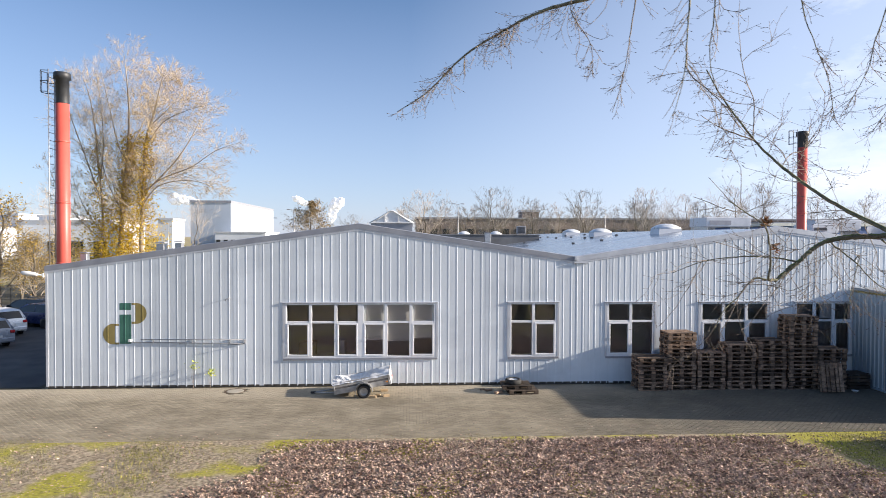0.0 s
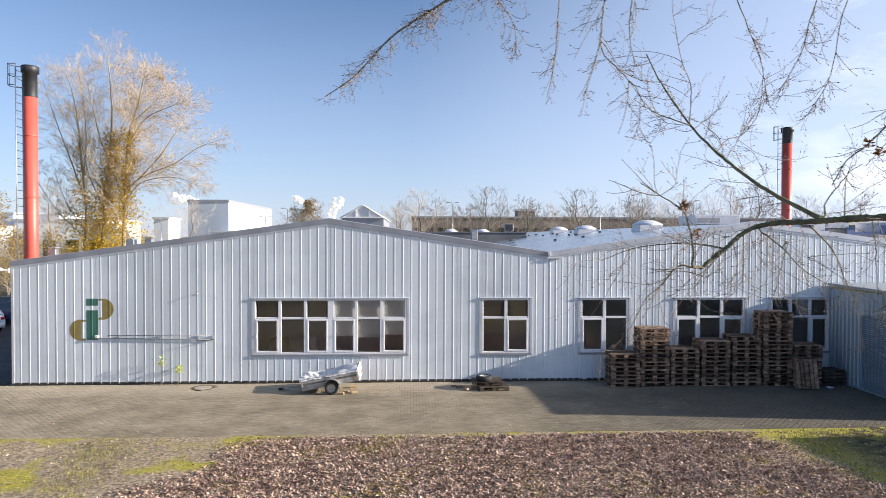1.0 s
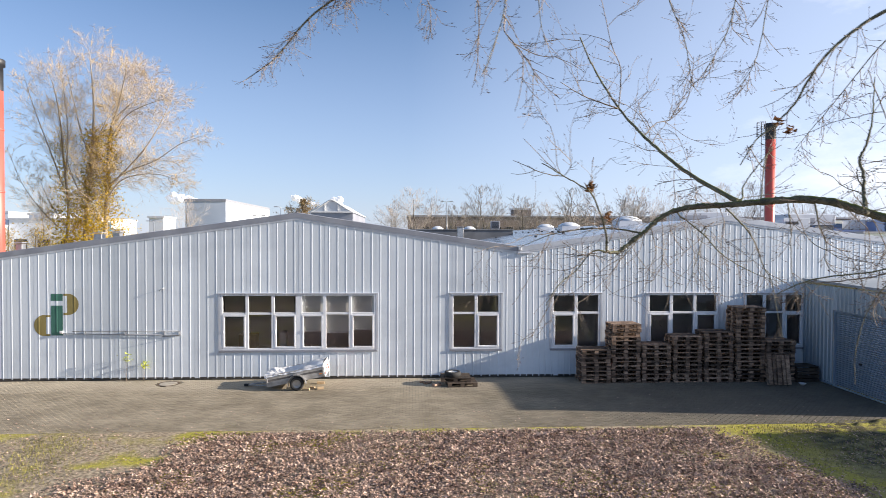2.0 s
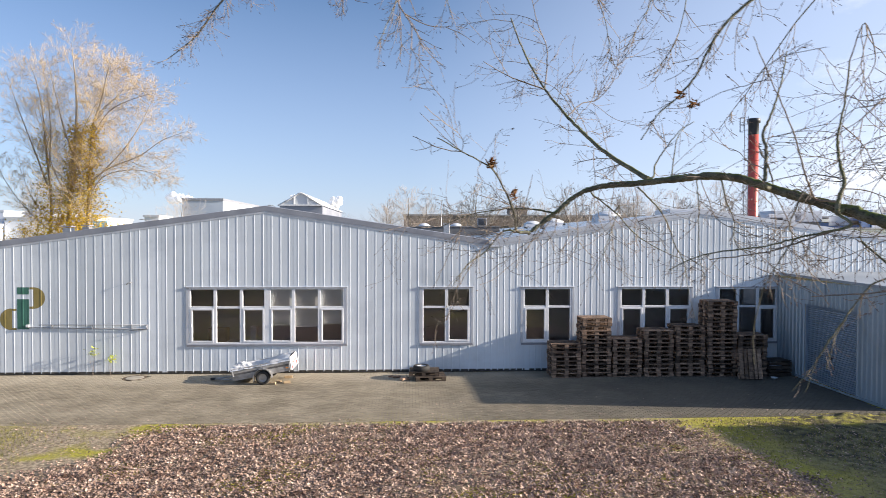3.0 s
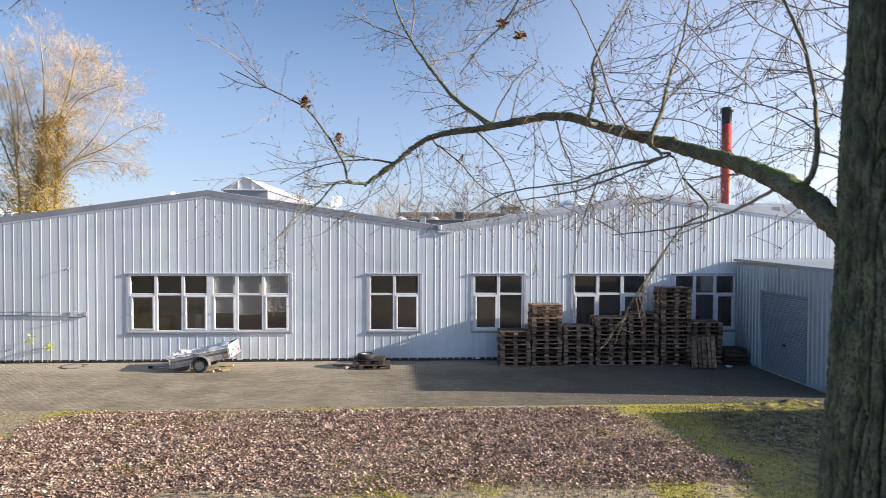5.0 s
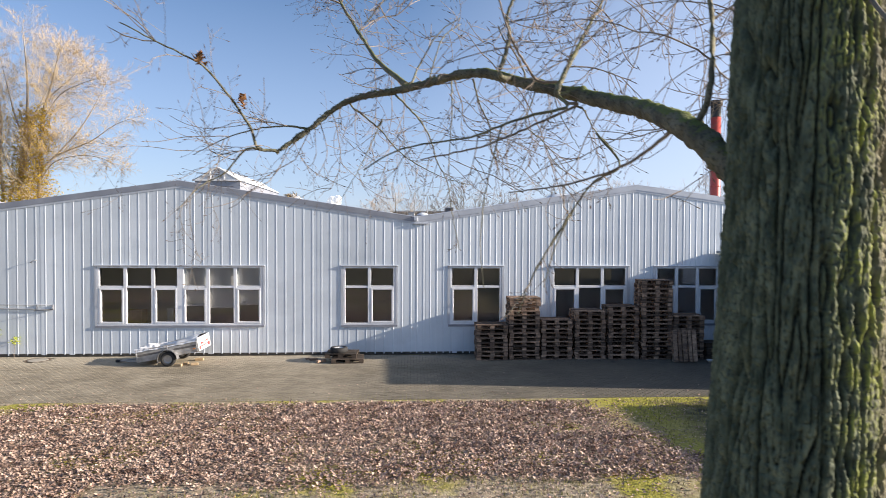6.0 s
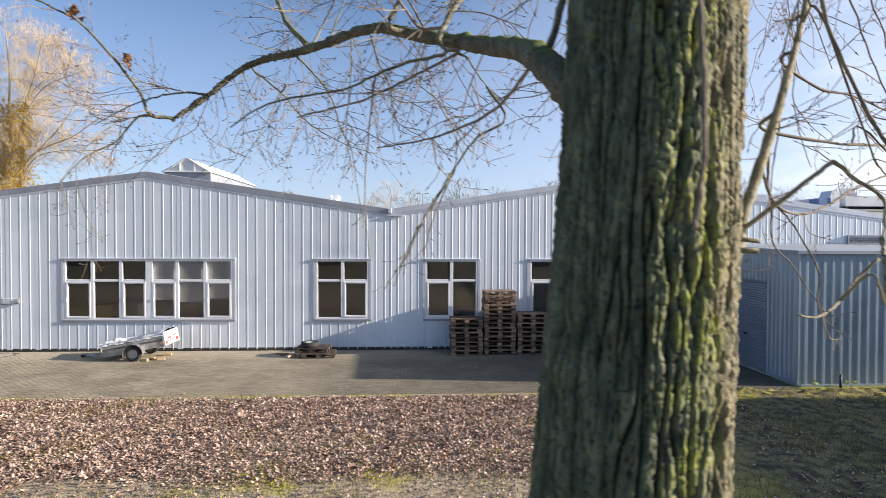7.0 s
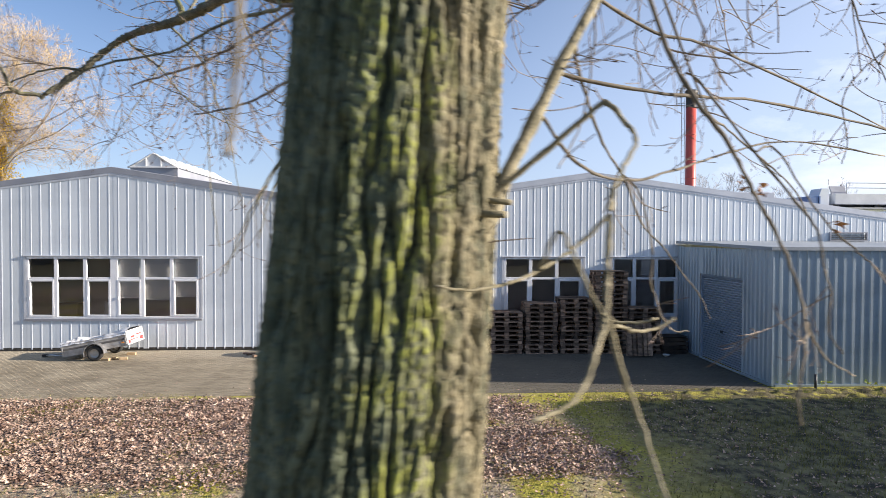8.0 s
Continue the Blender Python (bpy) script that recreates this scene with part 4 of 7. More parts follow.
# limbs of the tree: name of use, line of points, radius at both ends, twigs per metre, droop of the twigs
BRANCHES = (
    ("main", ((8.02, 5.33, 4.22), (7.82, 5.72, 4.68), (7.78, 6.3, 4.93), (7.60, 6.95, 5.16), (7.30, 7.5, 5.38), (6.87, 8.07, 5.62), (6.27, 8.6, 5.60), (5.65, 8.92, 5.53), (5.25, 8.95, 5.24), (4.93, 8.92, 5.0)), 0.086, 0.022, 6, 0.10),
    ("rise", ((6.27, 8.6, 5.63), (6.10, 9.0, 5.86), (5.94, 9.3, 6.07), (5.79, 9.7, 6.37), (5.62, 10.05, 6.70), (5.44, 10.3, 7.05), (5.28, 10.5, 7.42), (5.17, 10.85, 7.88), (5.07, 11.1, 8.33)), 0.031, 0.010, 17, 0.02),
    ("rise", ((6.33, 8.6, 5.68), (6.37, 8.67, 5.81), (6.45, 8.65, 5.95), (6.53, 8.6, 6.08), (6.65, 8.61, 6.21), (6.8, 8.6, 6.3)), 0.013, 0.004, 9, 0.03),
    ("rise", ((5.44, 10.3, 7.05), (5.04, 10.35, 7.20), (4.80, 10.3, 7.29), (4.54, 10.2, 7.40)), 0.011, 0.004, 14, 0.04),
    ("rise", ((5.44, 10.35, 7.08), (5.48, 10.4, 7.40), (5.47, 10.4, 7.70), (5.34, 10.4, 8.01), (5.25, 10.4, 8.39)), 0.011, 0.005, 14, 0.02),
    ("rise", ((5.68, 10.0, 6.62), (5.92, 10.15, 6.83), (6.15, 10.2, 6.90), (6.37, 10.2, 7.15), (6.45, 10.2, 7.48), (6.47, 10.2, 7.8)), 0.009, 0.004, 16, 0.02),
    ("tip", ((4.95, 8.9, 5.02), (4.78, 8.8, 5.04), (4.74, 8.7, 5.21), (4.63, 8.53, 5.42), (4.44, 8.3, 5.68), (4.31, 8.23, 5.76), (4.07, 8.1, 5.86), (3.81, 8.0, 5.99)), 0.018, 0.005, 16, 0.03),
    ("tip", ((5.24, 8.95, 5.26), (4.98, 9.1, 5.31), (4.65, 9.3, 5.31), (4.24, 9.5, 5.23), (3.88, 9.6, 5.07)), 0.013, 0.004, 13, 0.06),
    ("tip", ((4.84, 8.9, 5.02), (4.64, 8.9, 5.03), (4.43, 8.9, 4.8), (4.19, 8.8, 4.63), (4.02, 8.7, 4.39)), 0.014, 0.004, 12, 0.08),
    ("rise", ((7.04, 7.58, 5.48), (7.10, 7.68, 5.68), (7.14, 7.74, 5.86), (7.125, 7.78, 6.02), (7.18, 7.76, 6.17), (7.26, 7.82, 6.30), (7.35, 7.9, 6.45), (7.55, 8.14, 6.72), (7.72, 8.35, 7.05)), 0.024, 0.006, 9, 0.04),
    ("rise", ((7.38, 7.03, 5.2), (7.44, 7.08, 5.35), (7.51, 7.12, 5.48), (7.65, 7.37, 5.69), (7.80, 7.62, 5.93), (7.93, 7.76, 6.15), (8.0, 7.8, 6.36), (8.08, 7.85, 6.8)), 0.026, 0.008, 9, 0.06),
    ("rise", ((7.26, 7.15, 5.33), (7.12, 7.05, 5.47), (7.02, 6.98, 5.62), (6.93, 6.96, 5.87), (6.79, 6.92, 6.13), (6.64, 6.88, 6.38), (6.48, 6.85, 6.7)), 0.012, 0.004, 9, 0.04),
    ("low", ((7.42, 6.9, 5.08), (7.18, 6.9, 5.02), (6.97, 7.0, 4.96), (6.75, 7.1, 4.89), (6.24, 7.2, 4.81), (5.95, 7.3, 4.66)), 0.014, 0.005, 9, 0.10),
    ("high", ((8.2, 5.7, 8.1), (7.6, 6.9, 7.75), (7.1, 7.4, 7.45), (6.82, 7.5, 7.26), (6.60, 7.55, 7.05), (6.49, 7.66, 6.84), (6.43, 7.77, 6.63), (6.29, 7.88, 6.42), (6.1, 7.95, 6.24), (5.91, 7.9, 5.97)), 0.026, 0.006, 9, 0.07),
    ("low", ((7.5, 6.95, 5.1), (7.17, 7.1, 4.96), (6.89, 7.2, 4.85), (6.6, 7.3, 4.79), (6.39, 7.4, 4.76)), 0.012, 0.005, 9, 0.10),
    ("low", ((7.8, 6.0, 4.76), (7.69, 6.3, 4.63), (7.5, 6.5, 4.54), (7.24, 6.7, 4.49), (7.0, 6.8, 4.46)), 0.012, 0.004, 8, 0.10),
    ("high", ((8.3, 5.5, 8.3), (7.0, 7.0, 9.3), (5.2, 8.4, 9.4), (3.8, 9.1, 9.1), (2.76, 9.5, 8.86), (2.09, 9.8, 8.76), (1.6, 10.0, 8.56), (1.0, 10.3, 8.25), (0.49, 10.6, 7.8), (0.0, 10.8, 7.51)), 0.055, 0.006, 24, 0.05),
    ("high", ((3.78, 9.0, 9.0), (3.64, 8.65, 8.5), (3.55, 8.5, 8.16), (3.48, 8.38, 7.84), (3.41, 8.26, 7.53), (3.31, 8.16, 7.24), (3.2, 8.1, 6.95)), 0.016, 0.004, 12, 0.11),
    ("high", ((3.47, 8.36, 7.60), (3.41, 8.05, 7.38), (3.46, 7.82, 7.20), (3.53, 7.68, 7.04), (3.60, 7.58, 6.90), (3.66, 7.5, 6.7)), 0.010, 0.004, 10, 0.10),
    ("high", ((8.4, 5.6, 8.2), (8.3, 7.4, 8.2), (8.1, 8.6, 7.6), (7.9, 9.2, 7.0), (7.6, 9.6, 6.4)), 0.014, 0.004, 14, 0.11),
    ("high", ((8.45, 5.5, 7.6), (9.4, 6.8, 8.0), (9.9, 8.2, 7.6), (10.0, 9.2, 7.0), (9.9, 9.8, 6.4)), 0.014, 0.004, 14, 0.11),
    ("right", ((8.32, 5.14, 3.70), (8.47, 5.246, 4.0), (8.575, 5.32, 4.2), (8.68, 5.395, 4.4), (8.80, 5.51, 4.6), (8.92, 5.63, 4.8), (9.04, 5.755, 5.0), (9.25, 6.0, 5.5), (9.45, 6.25, 6.05)), 0.027, 0.010, 5, 0.06),
    ("right", ((8.38, 5.20, 3.90), (8.55, 5.155, 4.04), (8.70, 5.115, 4.17), (8.73, 5.105, 4.18), (8.76, 5.05, 4.12), (8.735, 4.90, 4.05), (8.68, 4.81, 3.98), (8.63, 4.76, 3.91)), 0.0115, 0.0045, 3, 0.05),
    ("right", ((8.69, 5.5, 4.37), (9.1, 5.6, 4.33), (9.59, 5.8, 4.35), (10.35, 6.1, 4.3), (10.9, 6.3, 4.2)), 0.0088, 0.004, 9, 0.05),
    ("right", ((8.86, 5.65, 4.70), (9.14, 5.8, 4.62), (9.38, 5.9, 4.61), (9.93, 6.2, 4.55), (10.75, 6.6, 4.4)), 0.0088, 0.004, 9, 0.05),
    ("right", ((9.0, 5.7, 5.3), (8.93, 5.45, 4.8), (8.95, 5.28, 4.45), (8.98, 5.21, 4.3), (9.01, 5.14, 4.19), (9.07, 5.13, 4.11), (9.12, 5.12, 4.02), (9.16, 5.10, 3.92), (9.22, 5.12, 3.84), (9.26, 5.11, 3.75), (9.28, 5.08, 3.65), (9.24, 4.99, 3.57), (9.15, 4.86, 3.51), (9.11, 4.82, 3.42), (9.12, 4.82, 3.35)), 0.0100, 0.003, 5, 0.05),
    ("right", ((9.25, 5.0, 3.58), (9.32, 5.06, 3.50), (9.40, 5.11, 3.44), (9.50, 5.15, 3.39)), 0.004, 0.002, 5, 0.03),
    ("right", ((9.2, 5.6, 4.40), (9.30, 5.35, 4.08), (9.35, 5.18, 3.89), (9.37, 5.13, 3.81), (9.38, 5.12, 3.72), (9.36, 5.06, 3.64), (9.34, 5.04, 3.54), (9.37, 5.02, 3.48)), 0.005, 0.0025, 5, 0.03),
    ("right", ((9.4, 5.4, 4.1), (9.45, 5.25, 3.88), (9.53, 5.20, 3.77), (9.59, 5.20, 3.72), (9.70, 5.20, 3.62)), 0.004, 0.002, 5, 0.03),
    ("right", ((8.63, 4.76, 3.91), (8.61, 4.72, 3.82), (8.60, 4.70, 3.73), (8.58, 4.64, 3.65), (8.53, 4.54, 3.59), (8.48, 4.45, 3.54), (8.43, 4.39, 3.52), (8.37, 4.35, 3.51)), 0.0078, 0.0035, 1, 0.05),
    ("right", ((8.58, 4.64, 3.64), (8.63, 4.67, 3.5), (8.675, 4.69, 3.4), (8.69, 4.6, 3.28), (8.69, 4.49, 3.2)), 0.0065, 0.0035, 1, 0.05),
    ("hang", ((8.0, 4.95, 5.2), (7.93, 4.6, 4.9), (7.91, 4.47, 4.6), (7.90, 4.42, 4.37), (7.90, 4.40, 4.16), (7.89, 4.40, 4.01), (7.88, 4.40, 3.93)), 0.0085, 0.007, 1, 0.04),
    ("right", ((8.62, 4.76, 3.85), (8.56, 4.77, 3.79), (8.49, 4.72, 3.75), (8.40, 4.65, 3.715), (8.30, 4.57, 3.70), (8.22, 4.53, 3.71)), 0.005, 0.0025, 3, 0.03),
    ("right", ((8.60, 4.65, 3.62), (8.66, 4.69, 3.60), (8.72, 4.73, 3.60), (8.77, 4.74, 3.62)), 0.0045, 0.003, 2, 0.03),
    ("right", ((8.47, 4.595, 3.815), (8.51, 4.60, 3.74), (8.56, 4.60, 3.65), (8.62, 4.60, 3.63), (8.67, 4.60, 3.64)), 0.0045, 0.0025, 4, 0.03),
    ("right", ((8.74, 5.50, 4.45), (8.84, 5.70, 4.33), (8.98, 5.94, 4.20), (9.20, 6.27, 4.06), (9.38, 6.55, 3.88), (9.50, 6.55, 3.75), (9.62, 6.60, 3.62), (9.74, 6.62, 3.48), (9.76, 6.55, 3.37)), 0.0075, 0.003, 2, 0.03),
    ("right", ((9.2, 6.1, 4.0), (9.13, 5.78, 3.77), (9.12, 5.76, 3.63), (9.15, 5.78, 3.56), (9.17, 5.78, 3.49), (9.25, 5.85, 3.42), (9.34, 5.9, 3.41)), 0.005, 0.0025, 3, 0.03),
    ("high", ((3.3, 9.5, 9.0), (3.32, 9.8, 8.49), (3.37, 10.1, 8.17), (3.4, 10.45, 7.85), (3.38, 10.75, 7.53)), 0.012, 0.004, 11, 0.10),
    ("high", ((4.05, 8.75, 9.1), (3.92, 8.55, 8.6), (3.89, 8.55, 8.21), (3.91, 8.65, 8.0), (3.93, 8.7, 7.76), (3.99, 8.72, 7.5)), 0.013, 0.004, 11, 0.10),
    ("high", ((6.0, 7.8, 9.36), (5.44, 9.2, 9.4), (5.65, 9.50, 8.74), (5.82, 9.50, 8.28), (6.03, 9.50, 7.75), (6.12, 9.50, 7.21)), 0.014, 0.004, 12, 0.10),
    ("high", ((7.0, 7.0, 9.3), (6.88, 9.0, 9.3), (6.74, 9.50, 8.46), (6.59, 9.50, 7.91), (6.28, 9.50, 7.36)), 0.014, 0.004, 12, 0.10),
    ("high", ((7.2, 6.8, 9.2), (7.45, 9.0, 9.3), (7.22, 9.50, 8.62), (7.00, 9.50, 7.61), (6.68, 9.50, 7.06)), 0.014, 0.004, 12, 0.10),
    ("high", ((3.8, 9.1, 9.1), (2.6, 9.5, 8.95), (2.38, 9.50, 8.66), (2.65, 9.50, 8.21), (2.69, 9.50, 7.76)), 0.012, 0.004, 12, 0.10),
    ("rise", ((7.86, 5.70, 4.88), (7.93, 5.80, 5.21), (7.96, 5.95, 5.61), (7.91, 6.10, 5.99), (7.82, 6.20, 6.26), (7.74, 6.30, 6.54)), 0.022, 0.005, 12, 0.04),
    ("tip", ((8.87, 6.40, 5.53), (8.80, 6.70, 5.63), (8.45, 7.00, 5.88), (8.03, 7.30, 5.94), (7.67, 7.50, 5.68)), 0.007, 0.003, 13, 0.07),
    ("tip", ((8.88, 6.40, 5.36), (8.80, 6.70, 5.36), (8.61, 7.00, 5.50), (8.34, 7.20, 5.38), (8.05, 7.30, 5.04)), 0.007, 0.003, 13, 0.07),
    ("tip", ((8.86, 6.40, 6.03), (8.79, 6.70, 6.21), (8.44, 7.00, 6.40), (8.03, 7.30, 6.29), (7.78, 7.50, 5.94)), 0.007, 0.003, 13, 0.07),
    ("tip", ((8.88, 6.40, 5.06), (8.81, 6.70, 5.04), (8.61, 7.00, 5.17), (8.36, 7.30, 4.97)), 0.007, 0.003, 13, 0.07),
    ("tip", ((9.04, 7.50, 7.10), (8.84, 7.50, 6.68), (8.52, 7.50, 6.21), (8.42, 7.50, 5.74)), 0.007, 0.003, 13, 0.07),
    ("tip", ((7.97, 7.50, 7.07), (8.08, 7.50, 6.67), (7.82, 7.50, 6.30), (7.72, 7.50, 5.83)), 0.007, 0.003, 13, 0.07),
    ("right", ((9.0, 5.6, 4.9), (9.24, 5.60, 4.31), (9.42, 5.75, 4.23), (9.65, 5.90, 4.13), (9.84, 6.00, 4.03), (10.01, 6.10, 3.86)), 0.006, 0.003, 8, 0.05),
    ("right", ((8.58, 5.33, 4.20), (8.76, 5.52, 4.06), (9.00, 5.70, 4.02), (9.29, 5.90, 4.09), (9.66, 6.20, 4.20), (10.09, 6.40, 4.29), (10.75, 6.60, 4.25)), 0.0065, 0.004, 8, 0.05),
    ("right", ((8.95, 5.65, 5.0), (8.84, 5.60, 4.75), (8.84, 5.60, 4.54), (8.80, 5.60, 4.25), (8.73, 5.50, 4.12), (8.66, 5.40, 4.03)), 0.005, 0.0025, 9, 0.05),
    ("right", ((9.1, 5.9, 5.2), (9.15, 6.00, 4.83), (9.14, 6.00, 4.63), (9.18, 6.00, 4.44), (9.24, 6.00, 4.27)), 0.004, 0.002, 9, 0.05),
    ("right", ((9.6, 6.3, 5.9), (10.3, 6.5, 5.5), (10.45, 6.50, 5.11), (10.54, 6.50, 4.87), (10.66, 6.50, 4.64), (10.74, 6.50, 4.46)), 0.006, 0.003, 14, 0.05),
    ("right", ((10.90, 6.80, 4.88), (10.52, 6.50, 4.67), (10.43, 6.50, 4.52), (10.46, 6.50, 4.31), (10.43, 6.50, 4.19)), 0.005, 0.0025, 12, 0.05),
    ("drop", ((6.16, 8.65, 5.55), (6.36, 8.62, 5.34), (6.49, 8.60, 5.14), (6.57, 8.57, 4.88), (6.67, 8.55, 4.68), (6.71, 8.53, 4.40), (6.78, 8.50, 4.04)), 0.011, 0.0025, 13, 0.09),
    ("drop", ((5.72, 8.92, 5.47), (5.97, 8.88, 5.27), (6.18, 8.83, 5.03), (6.38, 8.79, 4.88), (6.64, 8.74, 4.75), (6.90, 8.70, 4.67)), 0.012, 0.0025, 13, 0.09),
    ("drop", ((6.87, 8.10, 5.58), (6.93, 8.12, 5.36), (7.03, 8.14, 5.16), (7.04, 8.16, 4.98), (7.12, 8.18, 4.85), (7.31, 8.20, 4.75)), 0.01, 0.0025, 13, 0.09),
    ("drop", ((6.69, 8.30, 5.61), (6.69, 8.25, 5.33), (6.67, 8.20, 5.01), (6.66, 8.15, 4.74), (6.70, 8.10, 4.53)), 0.0075, 0.0025, 13, 0.09),
    ("drop", ((6.02, 8.85, 5.34), (5.89, 8.77, 5.04), (5.76, 8.68, 4.75), (5.61, 8.60, 4.48)), 0.008, 0.0025, 13, 0.09),
    ("drop", ((7.58, 7.00, 5.07), (7.70, 7.15, 4.96), (7.89, 7.30, 4.84)), 0.008, 0.004, 13, 0.09),
    ("drop", ((7.81, 6.90, 4.67), (7.63, 6.92, 4.55), (7.49, 6.95, 4.36), (7.39, 6.97, 4.18), (7.30, 7.00, 4.04), (7.16, 7.05, 3.76), (7.03, 7.10, 3.56)), 0.01, 0.003, 7, 0.09),
    ("drop", ((7.46, 6.95, 4.32), (7.30, 6.98, 4.05), (7.18, 7.0, 3.82), (7.09, 7.0, 3.58)), 0.007, 0.003, 6, 0.09),
    ("drop", ((7.49, 6.95, 4.36), (7.40, 7.0, 4.15), (7.33, 7.0, 3.96), (7.29, 7.0, 3.79)), 0.006, 0.003, 6, 0.09),
    ("drop", ((6.97, 7.0, 4.96), (6.90, 7.3, 4.55), (6.87, 7.45, 4.1), (6.91, 7.5, 3.73)), 0.0065, 0.0028, 7, 0.09),
    ("drop", ((7.24, 7.50, 5.07), (7.38, 7.53, 4.94), (7.48, 7.57, 4.79), (7.61, 7.60, 4.68)), 0.006, 0.0025, 13, 0.09),
    ("drop", ((6.50, 8.50, 5.72), (6.62, 8.65, 6.11), (6.81, 8.80, 6.31)), 0.01, 0.004, 13, 0.09),
    ("drop", ((7.31, 7.90, 5.53), (7.21, 7.83, 5.72), (7.10, 7.77, 5.83), (7.04, 7.70, 5.92)), 0.011, 0.005, 13, 0.09),
    ("drop", ((7.39, 7.60, 5.45), (7.48, 7.58, 5.35), (7.52, 7.55, 5.18), (7.61, 7.53, 5.01), (7.68, 7.50, 4.87)), 0.0075, 0.0025, 13, 0.09),
    ("curtain", ((9.3, 6.1, 5.9), (9.75, 6.3, 5.6), (9.98, 6.4, 5.2), (10.05, 6.45, 4.8)), 0.008, 0.003, 16, 0.08),
    ("curtain", ((9.5, 6.3, 6.0), (10.2, 6.5, 5.8), (10.5, 6.6, 5.3), (10.6, 6.6, 4.7)), 0.008, 0.003, 16, 0.08),
    ("curtain", ((9.3, 6.1, 5.9), (9.4, 6.0, 5.4), (9.55, 5.95, 5.0), (9.6, 5.9, 4.6)), 0.007, 0.003, 14, 0.08),
    ("curtain", ((8.9, 5.6, 5.3), (9.05, 5.5, 4.95), (9.1, 5.4, 4.6), (9.2, 5.35, 4.3)), 0.006, 0.003, 12, 0.06),
    ("right", ((9.0, 5.8, 4.94), (9.6, 6.6, 5.3), (10.2, 7.4, 5.5), (10.9, 8.2, 5.4)), 0.009, 0.004, 9, 0.08),
    ("right", ((9.2, 6.1, 5.6), (9.9, 7.2, 6.1), (10.6, 8.4, 6.2), (11.2, 9.2, 5.9)), 0.010, 0.004, 9, 0.08),
)
rng = random.Random(11)
twigs, tips = [], []
grown = [trunk_axis(2.8 + 0.1 * k) for k in range(60)]      # wood that a limb can spring from
for use, points, r0, r1, dense, droop in BRANCHES:
    near = use in ("right", "hang")
    root = min(grown, key=lambda q: (q - Vector(points[0])).length_squared)
    if use != "main" and 0.06 < (root - Vector(points[0])).length < 1.7:
        points = (tuple(root),) + points
    crook = 0.0013 if near else 0.0025
    path = [q + Vector((rng.gauss(0, crook), rng.gauss(0, crook), rng.gauss(0, crook))) for q in smooth_path(points, 6)]
    if use == "main":
        path = [q + Vector((rng.gauss(0, 0.003), rng.gauss(0, 0.003), rng.gauss(0, 0.003))) for q in smooth_path(points, 26)]
    bm = bm_new()
    tube(bm, path, [(r0 + (r1 - r0) * (i / (len(path) - 1)) ** (0.55 if use == "main" else 0.8)) * (rng.uniform(0.86, 1.2) if near else rng.uniform(0.95, 1.05)) for i in range(len(path))], 26 if r0 > 0.05 else 8)
    if use == "main":
        bm.normal_update()
        for v in bm.verts:
            v.co += v.normal * (0.010 * noise.noise(v.co * 11) + 0.007 * noise.noise(v.co * 27) + (0.012 * max(0.0, noise.noise(v.co * 9 + Vector((3, 1, 7)))) if v.normal.z > 0.2 else 0.0))
    o = part("limb", bm, M_MOSSLIMB if use == "main" else M_PALELIMB if near and (r0 > 0.0105 or max(p[1] for p in points) < 5.0) else M_GREYLIMB if near else M_LIMB if r0 > 0.0125 or use == "drop" else M_TWIG)
    o.parent, o.matrix_parent_inverse = tree, inv
    grown += path
    total = sum((b - a).length for a, b in zip(path, path[1:]))
    for _ in range(int(total * dense * (0.42 if use == "high" else 0.7 if use == "drop" else 0.36))):
        i = rng.randint(int(len(path) * (0.28 if use == "main" else 0.12)), len(path) - 2)
        if use == "high" and path[i].z > 9.0:
            continue
        d = (path[i + 1] - path[i]).normalized()
        way = side_way(rng, d, rng.uniform(0.6, 1.25))
        if use in ("main", "low") and rng.random() < 0.6:
            way = (way + Vector((0, 0, -0.8))).normalized()
        if use == "high":
            way = (way + Vector((0, 0, -0.6))).normalized()
        if use == "drop":
            twig(rng, path[i], (way + Vector((0, 0, -0.3))).normalized(), rng.uniform(0.15, 0.60) * (0.4 if path[i].z < 4.75 else 1.0), rng.uniform(0.0026, 0.0038) * (0.8 if path[i].z < 4.75 else 1.0), 0, twigs, tips, droop, 0.04, (1,) if path[i].z > 4.75 else (), 1.25)
        elif (near or use == "curtain") and path[i].y < 7:
            twig(rng, path[i], way, rng.uniform(0.10, 0.32), rng.uniform(0.002, 0.003), 1, twigs, tips, droop * 0.6, 0.03, (1, 1))
        else:
            twig(rng, path[i], way, (1.0 - 0.6 * i / len(path) if use == "high" else 0.5 if use == "low" else 1.0) * rng.uniform(0.3, 0.95 if use == "high" else 1.0 if use == "rise" else 1.35), rng.uniform(0.0036, 0.0058), 0, twigs, tips, droop * 0.9, 0.05, (1, 1) if use == "high" else (2, 1), 0.95)
# long pendulous shoots under the limbs
for (x, y, z), ln in (((7.0, 7.9, 5.6), 1.2), ((6.7, 8.25, 5.65), 1.5), ((6.2, 9.0, 5.75), 1.5), ((6.1, 9.3, 5.9), 1.6), ((5.8, 8.85, 5.55), 1.2), ((5.5, 8.94, 5.42), 1.0), ((5.9, 9.5, 6.1), 1.4), ((7.15, 7.7, 5.5), 1.2)):
    twig(rng, Vector((x, y, z)), Vector((rng.gauss(0, 0.35), rng.gauss(0, 0.35), -1)).normalized(), ln * rng.uniform(0.7, 1.05), rng.uniform(0.0040, 0.0056), 0, twigs, tips, 0.10, 0.05, (3, 1), 0.8)
verts, faces = tubes(twigs, 4)
